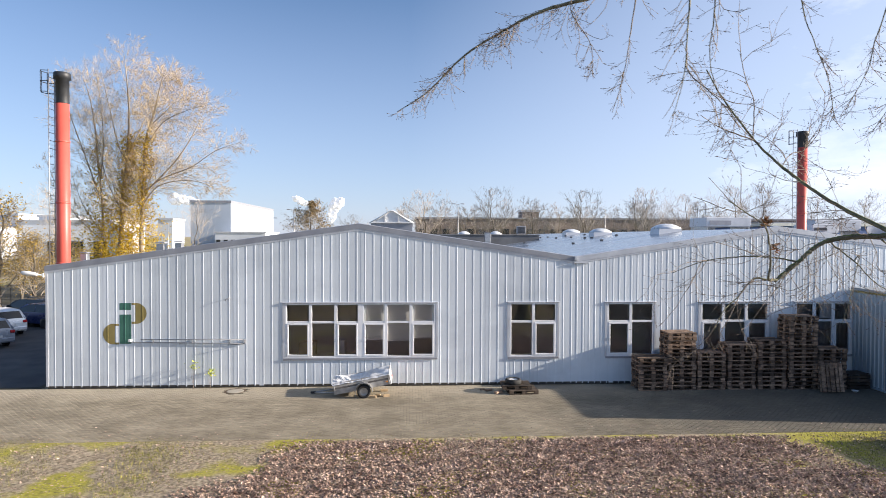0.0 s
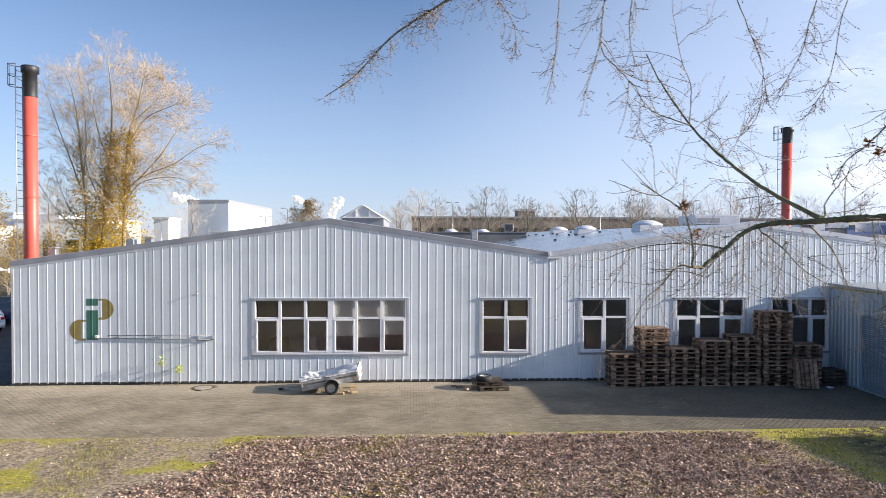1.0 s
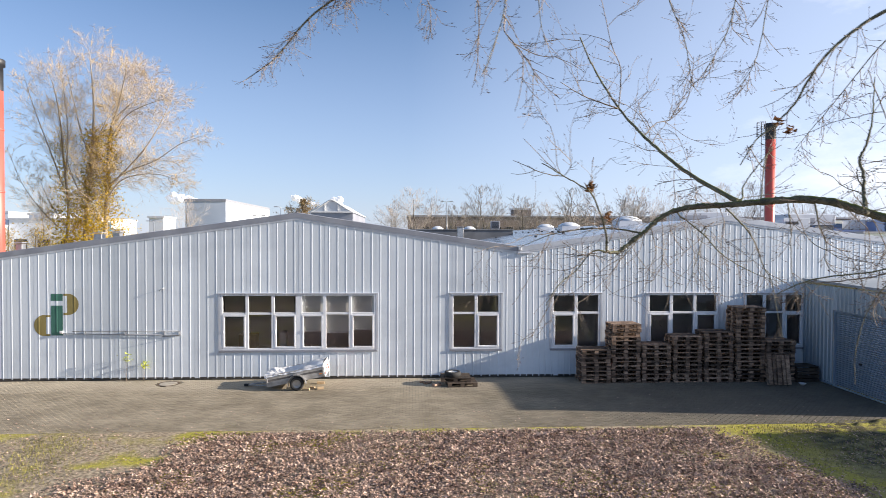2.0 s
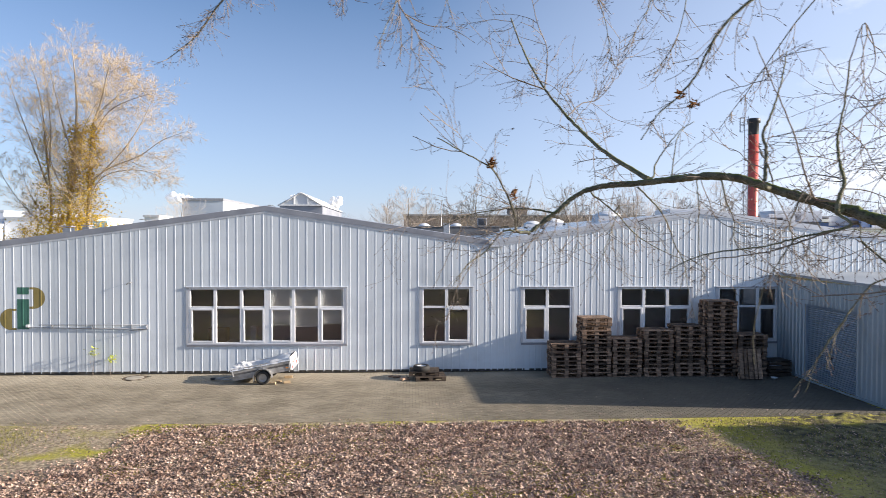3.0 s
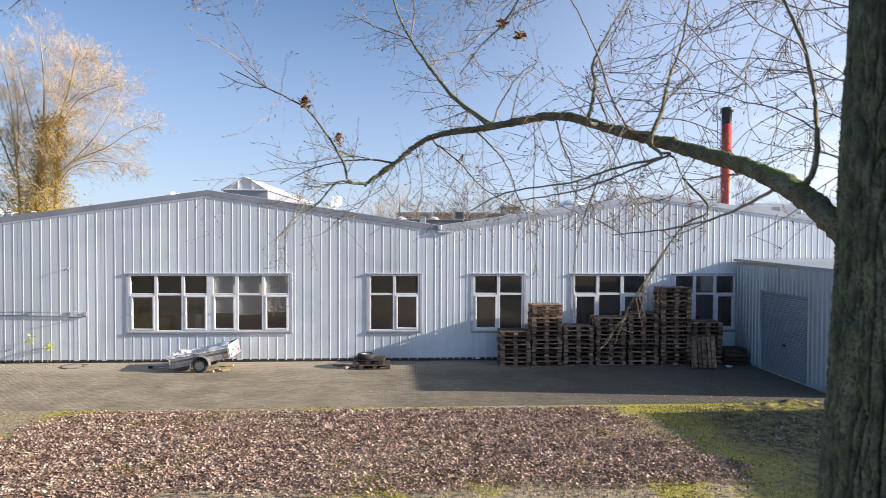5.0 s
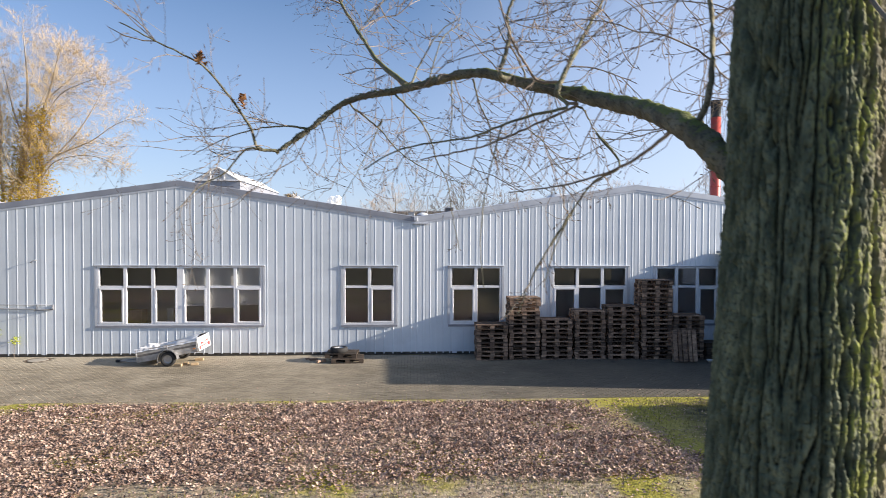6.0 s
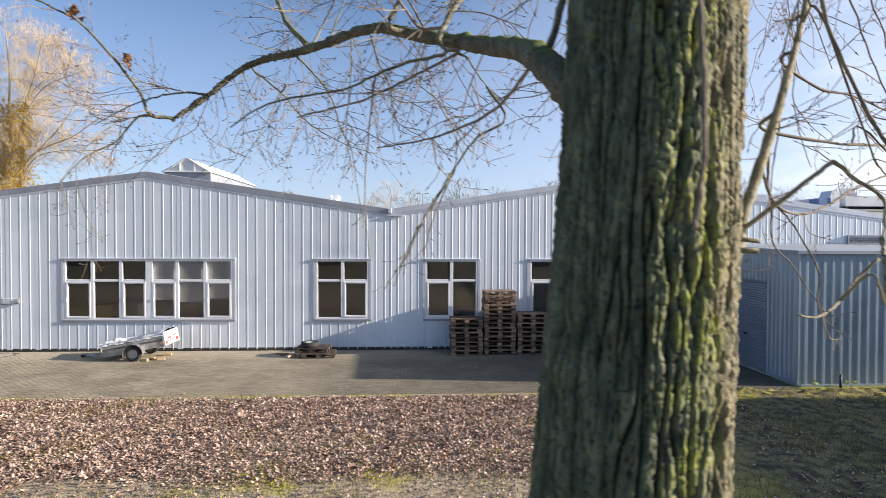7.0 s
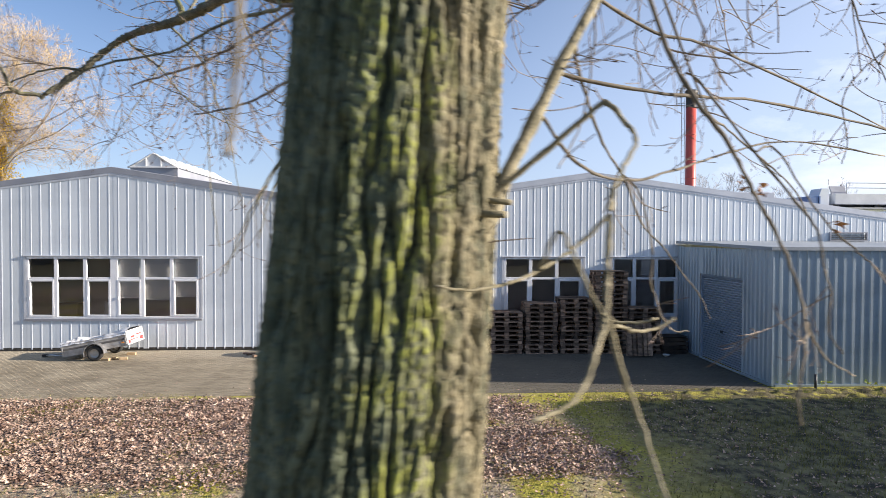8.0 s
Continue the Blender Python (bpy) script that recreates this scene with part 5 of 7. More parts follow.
o = raw("crown", verts, faces, M_TWIG)
o.parent, o.matrix_parent_inverse = tree, inv
tagged(o, "thin drooping bare twigs", kind="stuff")
verts, faces = [], []
for p, d in tips:
    s = rng.uniform(0.024, 0.042) * (0.6 if p.y < 6.6 else 1.0)
    a = d.orthogonal().normalized() * s * 0.135
    b = d.cross(a)
    i = len(verts)
    verts += [p, p + d * s * 0.45 + a, p + d * s * 0.45 + b, p + d * s * 0.45 - a, p + d * s * 0.45 - b, p + d * s * 1.3]
    for k in range(4):
        faces += [(i, i + 1 + (k + 1) % 4, i + 1 + k), (i + 5, i + 1 + k, i + 1 + (k + 1) % 4)]
o = raw("bud_growth", verts, faces, M_BUD)
o.parent, o.matrix_parent_inverse = tree, inv
tagged(o, "dark pointed winter buds", kind="stuff")


def leaf_quads(verts, faces, p, size, turn, lift, tilt):
    """One curled leaf of four triangles about p."""
    i = len(verts)
    c, s = math.cos(turn), math.sin(turn)
    for u, v, w in ((-0.5, 0, 0.12), (0, -0.36, lift), (0.5, 0, 0.2 + tilt), (0, 0.36, lift * 0.6), (0, 0, 0)):
        u, v = u * size, v * size
        verts.append((p[0] + c * u - s * v, p[1] + s * u + c * v, p[2] + w * size))
    faces.extend(((i, i + 1, i + 4), (i + 1, i + 2, i + 4), (i + 2, i + 3, i + 4), (i + 3, i, i + 4)))


for centre in ((4.39, 8.23, 5.75), (4.70, 8.53, 5.46), (6.30, 7.88, 6.45), (6.47, 7.95, 6.36), (9.13, 5.12, 3.955), (9.20, 5.14, 3.935), (9.45, 5.15, 3.85), (8.42, 5.2, 4.3)):
    verts, faces = [], []
    for _ in range(5 if centre[1] < 6 else 12):
        near = 0.42 if centre[1] < 6 else 1.1
        q = Vector(centre) + near * Vector((rng.gauss(0, 0.025), rng.gauss(0, 0.025), rng.gauss(-0.01, 0.025)))
        leaf_quads(verts, faces, q, near * rng.uniform(0.05, 0.09), rng.uniform(0, 6.28), rng.uniform(-0.5, 0.5), rng.uniform(-0.6, 0.6))
    o = raw("dead_leaves", verts, faces, M_DEADLEAF)
    o.parent, o.matrix_parent_inverse = tree, inv
    o["label"] = "bunch of withered brown leaves"
for a, b, r in (((8.34, 5.17, 3.905), (8.46, 5.12, 3.9), 0.009), ((8.33, 5.15, 3.86), (8.44, 5.09, 3.865), 0.011), ((8.36, 5.2, 4.32), (8.43, 5.16, 4.36), 0.014)):
    bm = bm_new()
    tube(bm, [a, ((a[0] + b[0]) / 2, (a[1] + b[1]) / 2, (a[2] + b[2]) / 2 + 0.005), b], [r * 1.3, r, r * 0.9], 10)
    o = part("stub", bm, M_PALELIMB)
    o.parent, o.matrix_parent_inverse = tree, inv

# ---- litter on the ground ----
M_LITTER = surf("fallen_leaf", (0.23, 0.143, 0.105), (0.55, 0.405, 0.315), 3.0, 0.75, 0.2, fine=60, spread=0.6, island=True)
verts, faces = [], []
rng = random.Random(3)


def litter_here(x, y):
    """How thick the leaves lie at a place, 0 to 1."""
    n1 = noise.noise(Vector((x * 0.35, y * 0.5, 1.7)))
    left = -3.2 - 1.6 * (17.8 - y) / 3.5 + 1.3 * n1
    right = 11.0 + 0.22 * (17.8 - y) + 0.8 * noise.noise(Vector((y * 0.9, 3.1, 0)))
    low = 12.7 + 0.5 * n1 - 0.6 * (x < 1)
    k = min((x - left) / 1.2, (right - x) / 0.7, (y - low) / 0.5, (17.92 - y) / 0.25)
    return max((0.012 if x < -3.5 else 0.05 if x < 11.5 else 0.012) if 9 < y < 17.9 and -13 < x < 15 else 0.0, min(1.0, k) * (0.75 + 0.5 * n1))


made = 0
while made < 66000:
    x, y = rng.uniform(-13, 15), rng.uniform(9.5, 18.0)
    if rng.random() > litter_here(x, y):
        continue
    leaf_quads(verts, faces, (x, y, rng.uniform(-0.025, 0.02)), rng.uniform(0.038, 0.088), rng.uniform(0, 6.28), rng.uniform(-0.25, 0.5), rng.uniform(-0.2, 0.5))
    made += 1
for _ in range(9000):
    x, y = rng.uniform(-16, 20), rng.uniform(-2.5, 9.5)
    leaf_quads(verts, faces, (x, y, rng.uniform(-0.025, 0.02)), rng.uniform(0.07, 0.14), rng.uniform(0, 6.28), rng.uniform(-0.25, 0.5), rng.uniform(-0.2, 0.5))
for _ in range(13000):
    x, y = rng.uniform(-13, 8) - 5 * max(0.0, rng.gauss(0, 0.5)), rng.uniform(11.5, 18.0)
    leaf_quads(verts, faces, (x, y, rng.uniform(-0.02, 0.005)), rng.uniform(0.018, 0.045), rng.uniform(0, 6.28), rng.uniform(-0.1, 0.4), rng.uniform(-0.2, 0.3))
for _ in range(500):
    x, y = rng.uniform(-13, 15), 18.0 + abs(rng.gauss(0, 1.3))
    if y < 23.6:
        leaf_quads(verts, faces, (x, y, 0.008), rng.uniform(0.03, 0.07), rng.uniform(0, 6.28), rng.uniform(0, 0.3), 0.1)
for _ in range(11000):
    x, y = rng.uniform(11.0, 23), rng.uniform(8.5, 17.8)
    if noise.noise(Vector((x * 0.8, y * 1.1, 9.0))) > -0.25 + 0.1 * (x - 14) / 4:
        leaf_quads(verts, faces, (x, y, rng.uniform(-0.03, 0.0)), rng.uniform(0.02, 0.065), rng.uniform(0, 6.28), rng.uniform(-0.1, 0.5), rng.uniform(-0.2, 0.3))
tagged(raw("fallen_leaves", verts, faces, M_LITTER), "thick litter of dry brown and pale fallen leaves", "leaf litter", kind="stuff")
lines = []
for _ in range(260):
    x, y = rng.uniform(-10, 16), rng.uniform(11, 18)
    a = rng.uniform(0, 6.28)
    ln = rng.uniform(0.15, 0.5)
    p = Vector((x, y, 0.02))
    lines.append(([p, p + Vector((math.cos(a), math.sin(a), 0.05)) * ln * 0.5, p + Vector((math.cos(a + 0.4), math.sin(a + 0.4), 0.02)) * ln], 0.005, 0.002))
verts, faces = tubes(lines, 3)
tagged(raw("fallen_twigs", verts, faces, M_TWIG), "short dry twigs lying on the soil", "twigs", kind="stuff")

# ---- grass blades ----
M_GRASS = surf("short_grass", (0.13, 0.125, 0.032), (0.30, 0.27, 0.065), 2.2, 0.8, 0.0, spread=0.45, island=True)
verts, faces = [], []
made = 0
while made < 45000:
    x, y = rng.uniform(-14, 24), rng.uniform(9.5, 18.3)
    n1 = noise.noise(Vector((x * 0.6, y * 0.6, 5.5)))
    if x > 11.2 + 0.22 * (17.8 - y):
        k = 0.4 + 0.5 * n1
    elif y > 17.2:
        k = -0.08 + 0.8 * n1 if x > -4 else 0.2 + 0.8 * n1
    else:
        k = (0.55 if litter_here(x, y) < 0.3 else 0.02) * max(0.0, 0.3 + 1.6 * n1)
    if rng.random() > k or (x > SX - 0.3 and y > SY - 0.1):
        continue
    h, a, w = rng.uniform(0.02, 0.055), rng.uniform(0, 6.28), rng.uniform(0.004, 0.009)
    lx, ly = rng.gauss(0, 0.02), rng.gauss(0, 0.02)
    i = len(verts)
    z0 = -0.035
    verts += [(x - w * math.cos(a), y - w * math.sin(a), z0), (x + w * math.cos(a), y + w * math.sin(a), z0), (x + lx, y + ly, z0 + 0.03 + h)]
    faces.append((i, i + 1, i + 2))
    made += 1
tagged(raw("grass", verts, faces, M_GRASS), "short sparse winter grass on the lawn", "grass", kind="stuff")

# ---- things along the wall ----


def rim_wheel(parent, x, y, z, r, w, axis="y", part_name="wheel"):
    """A wheel as tyre and rim, turned about y (or lying, about z)."""
    m = pose(x, y, z, 90, 0, 0) if axis == "y" else pose(x, y, z)
    hold = None
    bm = bm_new()
    lathe(bm, [(r * 0.62, -w / 2), (r * 0.9, -w / 2), (r, -w * 0.3), (r, w * 0.3), (r * 0.9, w / 2), (r * 0.62, w / 2), (r * 0.60, w * 0.3), (r * 0.60, -w * 0.3)], 28, m)
    hold = part(part_name, bm, M_RUBBER, parent, smooth=True)
    bm = bm_new()
    lathe(bm, [(r * 0.1, -w * 0.36), (r * 0.28, -w * 0.38), (r * 0.5, -w * 0.22), (r * 0.605, -w * 0.4), (r * 0.605, w * 0.4), (r * 0.5, w * 0.22), (r * 0.2, w * 0.3)], 28, m)
    part("rim", bm, M_ZINC if axis == "y" else M_WHITE, hold)
    for k in range(5):
        bm = bm_new()
        a = 2 * math.pi * k / 5
        lathe(bm, [(r * 0.035, 0), (r * 0.035, w * 0.06)], 6, m @ pose(r * 0.2 * math.cos(a), r * 0.2 * math.sin(a), -w * 0.42 if axis == "y" else w * 0.3))
        part("wheel_nut", bm, M_ZINC, hold)
    return hold


M_TARP = surf("grey_white_tarpaulin", (0.60, 0.605, 0.61), (0.78, 0.785, 0.79), 3, 0.6, 0.15, fine=20)
M_ALU = surf("scuffed_aluminium_panel", (0.36, 0.34, 0.315), (0.55, 0.53, 0.50), 5, 0.5, 0.1, 0.3)
M_REDSTRIPE = surf("red_marking", (0.55, 0.04, 0.04), (0.65, 0.07, 0.06), 5, 0.5, 0.0)
M_WHITEP = surf("white_panel_paint", (0.70, 0.70, 0.69), (0.78, 0.78, 0.77), 4, 0.5, 0.05)
M_DARKSTRIPE = surf("dark_side_stripe", (0.10, 0.095, 0.09), (0.16, 0.15, 0.14), 6, 0.6, 0.1)
M_AMBER = surf("amber_lens", (0.7, 0.25, 0.03), (0.8, 0.3, 0.05), 5, 0.3, 0.0)

trailer = empty("trailer", -1.40, 22.9, 0.0)
tilt = pose(0, 0, 0.31, 0, -10.5, 0)             # box leans down to its drawbar
L0, L1, W0, W1, H = -1.02, 0.95, -0.52, 0.56, 0.36
for name, q in (("side_panel", (L0, L1, W0, W0 + 0.025, 0, H)), ("side_panel", (L0, L1, W1 - 0.025, W1, 0, H)), ("front_panel", (L0, L0 + 0.025, W0 + 0.026, W1 - 0.026, 0, H)),
                ("floor_board", (L0, L1, W0, W1, -0.03, -0.002))):
    bm = bm_new()
    box(bm, *q, 0.004, tilt)
    part(name, bm, M_ALU, trailer)
for zz in (0.05, 0.15, 0.27):
    bm = bm_new()
    box(bm, L0 + 0.02, L1 - 0.02, W0 - 0.012, W0 - 0.001, zz, zz + (0.06 if zz == 0.15 else 0.02), 0.003, tilt)
    part("bead", bm, M_DARKSTRIPE if zz == 0.15 else M_ALU, trailer)
for xx in (L0 + 0.02, -0.02, L1 - 0.05):
    bm = bm_new()
    box(bm, xx, xx + 0.035, W0 - 0.022, W0 - 0.013, -0.02, H, 0.003, tilt)
    part("stake", bm, M_ZINC, trailer)
bm = bm_new()
box(bm, L1 + 0.002, L1 + 0.03, W0 - 0.02, W1 + 0.02, -0.02, H + 0.05, 0.005, tilt)
tail = part("tailboard", bm, M_WHITEP, trailer, "white tailboard with red markings")
for a, b, c, d in ((-0.3, -0.05, 0.16, 0.22), (0.05, 0.4, 0.2, 0.24), (-0.4, 0.2, 0.09, 0.12), (0.28, 0.5, 0.03, 0.14), (-0.5, -0.36, 0.02, 0.12)):
    bm = bm_new()
    box(bm, L1 + 0.031, L1 + 0.035, a, b, c, d, 0, tilt)
    part("marking", bm, M_REDSTRIPE, tail)
bm = bm_new()
box(bm, L1 - 0.16, L1 - 0.08, W0 - 0.03, W0 - 0.024, 0.07, 0.11, 0.003, tilt)
part("reflector", bm, M_AMBER, trailer, "small amber side reflector")
# sagging sheet over the load
verts, faces = [], []
nx, ny = 34, 16
for i in range(nx + 1):
    for j in range(ny + 1):
        u, v = i / nx, j / ny
        x, y = L0 - 0.02 + (L1 - L0 + 0.03) * u, W0 - 0.035 + (W1 - W0 + 0.07) * v
        edge = min(v, 1 - v) * 2
        z = H + 0.02 + 0.025 * noise.noise(Vector((x * 3.2, y * 4, 0.4))) + (0.07 if u < 0.5 else 0.025) * abs(noise.noise(Vector((x * 6 + y * 3, y * 2, 2)))) - 0.14 * math.exp(-((u - 0.42) / 0.16) ** 2) * min(1, edge * 3) + 0.16 * max(0, u - 0.5) * min(1, edge * 2.5)
        if j in (0, ny):
            z = H - 0.06 + 0.03 * noise.noise(Vector((x * 7, y, 1)))
        verts.append(tuple(tilt @ Vector((x, y, z))))
for i in range(nx):
    for j in range(ny):
        a = i * (ny + 1) + j
        faces.append((a, a + ny + 1, a + ny + 2, a + 1))
o = raw("tarpaulin", verts, faces, M_TARP, trailer)
o["label"] = "crumpled sagging grey tarpaulin cover"
for yy in (-0.62, 0.66):
    rim_wheel(trailer, 0.02, yy, 0.235, 0.232, 0.15)
    bm = bm_new()
    path = [(0.02 + 0.31 * math.cos(a), yy, 0.235 + 0.31 * math.sin(a)) for a in [math.radians(200 - 22 * k) for k in range(10)]]
    for (xa, ya, za), (xb, yb, zb) in zip(path, path[1:]):
        vs = [bm.verts.new(p) for p in ((xa, ya - 0.1, za), (xb, yb - 0.1, zb), (xb, yb + 0.1, zb), (xa, ya + 0.1, za))]
        bm.faces.new(vs)
    bmesh.ops.remove_doubles(bm, verts=bm.verts, dist=0.001)
    bmesh.ops.solidify(bm, geom=bm.faces[:], thickness=0.012)
    part("mudguard", bm, M_ZINC, trailer)
bm = bm_new()
tube(bm, [(0.02, -0.6, 0.235), (0.02, 0.64, 0.235)], 0.03, 8)
part("axle", bm, M_BLACK, trailer)
bm = bm_new()
box(bm, -0.1, 0.14, -0.45, 0.49, 0.236, 0.30, 0.004)
part("spring_seat", bm, M_BLACK, trailer)
for yy in (-0.3, 0.34):
    bm = bm_new()
    tube(bm, [(-1.0, yy, 0.12), (-1.35, 0.02 + (yy - 0.02) * 0.6, 0.08), (-1.75, 0.02 + (yy - 0.02) * 0.1, 0.06)], 0.025, 6)
    part("drawbar", bm, M_ZINC, trailer)
bm = bm_new()
box(bm, -1.9, -1.72, -0.03, 0.07, 0.02, 0.1, 0.015)
part("coupling", bm, M_BLACK, trailer)
tagged(trailer, "small car trailer tipped on its drawbar under a crumpled grey tarpaulin", "trailer")

for x, y, w, d, rz in ((-1.62, 22.42, 0.26, 0.10, 5), (-1.08, 22.30, 0.24, 0.1, -8), (-0.62, 22.45, 0.22, 0.1, 12), (-0.72, 23.2, 0.26, 0.12, 4), (-0.9, 22.5, 0.18, 0.08, -20)):
    bm = bm_new()
    box(bm, -w / 2, w / 2, -d / 2, d / 2, 0.0, 0.075, 0.006)
    o = part("wood_block", bm, M_WOODF)
    o.matrix_world = pose(x, y, 0.004, 0, 0, rz)
    tagged(o, "short sawn wooden wedge block on the paving", "wood block", "wheel blocks")

# two pallets with a tyre on top
a = pallet_at(4.22, 22.92, 0.004, 3, M_WOODD)
a["group"] = "pallets under the tyre"
tagged(a, "dark weathered pallet lying on the paving", "pallet")
b = copy_thing(a, pose(4.02, 23.02, 0.1525, 0, 0, -2))
tagged(b, "dark weathered pallet lying on another pallet", "pallet")
tyre = empty("tyre", 3.92, 22.95, 0.30)
rim_wheel(tyre, 0, 0, 0.085, 0.29, 0.17, "z", "tyre_body")
tagged(tyre, "black tyre with pale rim lying on pallets", "tyre")
for x, y, s in ((3.05, 23.1, 0.10), (3.35, 22.75, 0.12), (2.85, 23.25, 0.07)):
    bm = bm_new()
    box(bm, -s * 1.3, s * 1.3, -s * 0.6, s * 0.6, 0, s * 0.7, 0.01)
    o = part("wood_scrap", bm, M_WOOD)
    o.matrix_world = pose(x, y, 0.004, 0, 0, 30 * s * 10)
    tagged(o, "small dark wood offcut on the paving", "wood scrap")

# dark crate and bowl in the corner by the shed
crate = empty("crate", 16.74, 23.05, 0.004, 4)
for k in range(4):
    for y in (-0.30, 0.275):
        bm = bm_new()
        box(bm, -0.42, 0.42, y, y + 0.025, 0.02 + 0.13 * k, 0.125 + 0.13 * k, 0.004)
        part("slat", bm, M_WOODD, crate)
    for x in (-0.42, 0.395):
        bm = bm_new()
        box(bm, x, x + 0.025, -0.274, 0.274, 0.02 + 0.13 * k, 0.125 + 0.13 * k, 0.004)
        part("slat", bm, M_WOODD, crate)
bm = bm_new()
box(bm, -0.39, 0.39, -0.27, 0.27, 0.0, 0.02)
part("bottom_board", bm, M_WOODD, crate)
bm = bm_new()
box(bm, -0.44, 0.40, -0.32, 0.31, 0.545, 0.57, 0.006)
part("lid", bm, M_WOODD, crate, "dark loose lid board")
tagged(crate, "dark wooden crate with a loose lid in the shaded corner", "crate")
bm = bm_new()
lathe(bm, [(0.05, 0.0), (0.11, 0.06), (0.12, 0.075), (0.105, 0.07), (0.045, 0.015)], 20)
o = part("bowl", bm, M_WHITEP, smooth=True)
o.matrix_world = pose(16.27, 22.35, 0.004)
tagged(o, "small white bowl on the paving", "bowl")

# manhole
M_CONC = surf("worn_concrete", (0.30, 0.27, 0.22), (0.42, 0.38, 0.31), 6, 0.9, 0.3)
man = empty("manhole_cover", -6.06, 23.42, 0.0)
bm = bm_new()
lathe(bm, [(0.30, -0.01), (0.30, 0.006), (0.28, 0.008), (0.02, 0.008)], 36)
part("lid", bm, M_CONC, man, "pale concrete-filled lid")
bm = bm_new()
for k in range(36):
    a0, a1 = 2 * math.pi * k / 36, 2 * math.pi * (k + 1) / 36
    vs = [bm.verts.new((r * math.cos(t), r * math.sin(t), z)) for r, t, z in ((0.315, a0, 0.005), (0.385, a0, 0.005), (0.385, a1, 0.005), (0.315, a1, 0.005))]
    bm.faces.new(vs)
part("ring", bm, surf("rusty_iron_ring", (0.09, 0.06, 0.035), (0.15, 0.10, 0.06), 8, 0.8, 0.2), man, "rusty iron ring")
tagged(man, "round manhole cover with rusty ring in the paving", "manhole cover", kind="structure")

# sign of plain green and gold shapes on the wall
M_GREEN = surf("green_sign_paint", (0.045, 0.15, 0.11), (0.065, 0.19, 0.145), 3, 0.5, 0.05)
M_GOLD = surf("olive_gold_sign_paint", (0.24, 0.19, 0.06), (0.30, 0.24, 0.085), 3, 0.5, 0.05)
sign = empty("wall_sign", -10.17, YW, 1.65)


def plate(name, outline, mat):
    """A coat of paint that follows the ribs of the sheets, in upright strips."""
    verts, faces = [], []
    xa, xb = min(x for x, _ in outline), max(x for x, _ in outline)
    ribs = [BAYS[0][0] + k * BAYS[0][1] + q for k in range(-24, -16) for q, _ in RIB]
    cuts = sorted({*[x for x, _ in outline], *[xa + (xb - xa) * k / 40 for k in range(41)], *[q for q in ribs if xa < q < xb]})

    def depth(x):
        return 0.0045 + clad_depth(x)

    for p, q in zip(cuts, cuts[1:]):
        mid = (p + q) / 2
        edges = [((x0, z0), (x1, z1)) for (x0, z0), (x1, z1) in zip(outline, outline[1:] + outline[:1]) if (x0 - mid) * (x1 - mid) < 0]
        edges.sort(key=lambda e: e[0][1] + (e[1][1] - e[0][1]) * (mid - e[0][0]) / (e[1][0] - e[0][0]))
        at = [[z0 + (z1 - z0) * (x - x0) / (x1 - x0) - 1.65 for x in (p, q)] for (x0, z0), (x1, z1) in edges]
        for lo, hi in zip(at[::2], at[1::2]):
            i = len(verts)
            verts += [(p + 10.17, -depth(p), lo[0]), (q + 10.17, -depth(q), lo[1]), (q + 10.17, -depth(q), hi[1]), (p + 10.17, -depth(p), hi[0])]
            faces.append((i, i + 1, i + 2, i + 3))
    bm = bm_new()
    made = [bm.verts.new(v) for v in verts]
    for f in faces:
        bm.faces.new([made[i] for i in f])
    bmesh.ops.remove_doubles(bm, verts=bm.verts, dist=0.001)
    return part(name, bm, mat, sign)


plate("stem", [(-10.36, 1.63), (-9.95, 1.63), (-9.95, 2.70), (-10.36, 2.70)], M_GREEN)
plate("cap_block", [(-10.36, 2.87), (-9.95, 2.87), (-9.95, 3.12), (-10.36, 3.12)], M_GREEN)
arc = [math.radians(-90 + 180 * k / 20) for k in range(21)]
plate("half_disc", [(-9.93, 2.36), (-9.80, 2.36)] + [(-9.78 + 0.38 * math.cos(a), 2.74 + 0.38 * math.sin(a)) for a in arc] + [(-9.93, 3.12), (-9.93, 3.05), (-9.80, 3.05), (-9.80, 2.44), (-9.93, 2.44)], M_GOLD)
plate("half_disc", [(-10.38, 2.36), (-10.53, 2.36)] + [(-10.57 - 0.38 * math.cos(a), 1.99 + 0.38 * math.sin(-a)) for a in arc] + [(-10.38, 1.61), (-10.38, 1.68), (-10.53, 1.68), (-10.53, 2.29), (-10.38, 2.29)], M_GOLD)
tagged(sign, "faded green and olive-gold emblem shapes on the metal wall", "sign")

# pipe rail on the wall
rail = empty("wall_rail", -7.95, YW, 1.7)
for zz, yy, xa, xb in ((0.09, -0.062, -1.64, 2.03), (0.0, -0.05, -2.05, 2.10)):
    bm = bm_new()
    tube(bm, [(xa, yy, zz), (xb, yy, zz - (0.01 if zz > 0.05 else 0.07))], 0.013, 8)
    part("pipe", bm, M_STEELRAIL, rail)
bm = bm_new()
tube(bm, [(2.03, -0.062, 0.08), (2.07, -0.062, 0.05), (2.07, -0.06, -0.03), (2.1, -0.055, -0.07), (1.52, -0.16, -0.11)], 0.013, 8)
part("end_bend", bm, M_STEELRAIL, rail)
for xx in (-1.95, -1.2, 0.2, 1.55, 2.1):
    bm = bm_new()
    box(bm, xx - 0.009, xx + 0.009, -0.068, -0.012, -0.018 - 0.015 * (xx + 2), 0.095 if xx > -1.9 else 0.02, 0.003)
    part("bracket", bm, M_STEELRAIL, rail)
bm = bm_new()
box(bm, -2.08, -1.98, -0.09, -0.018, 0.01, 0.1, 0.01)
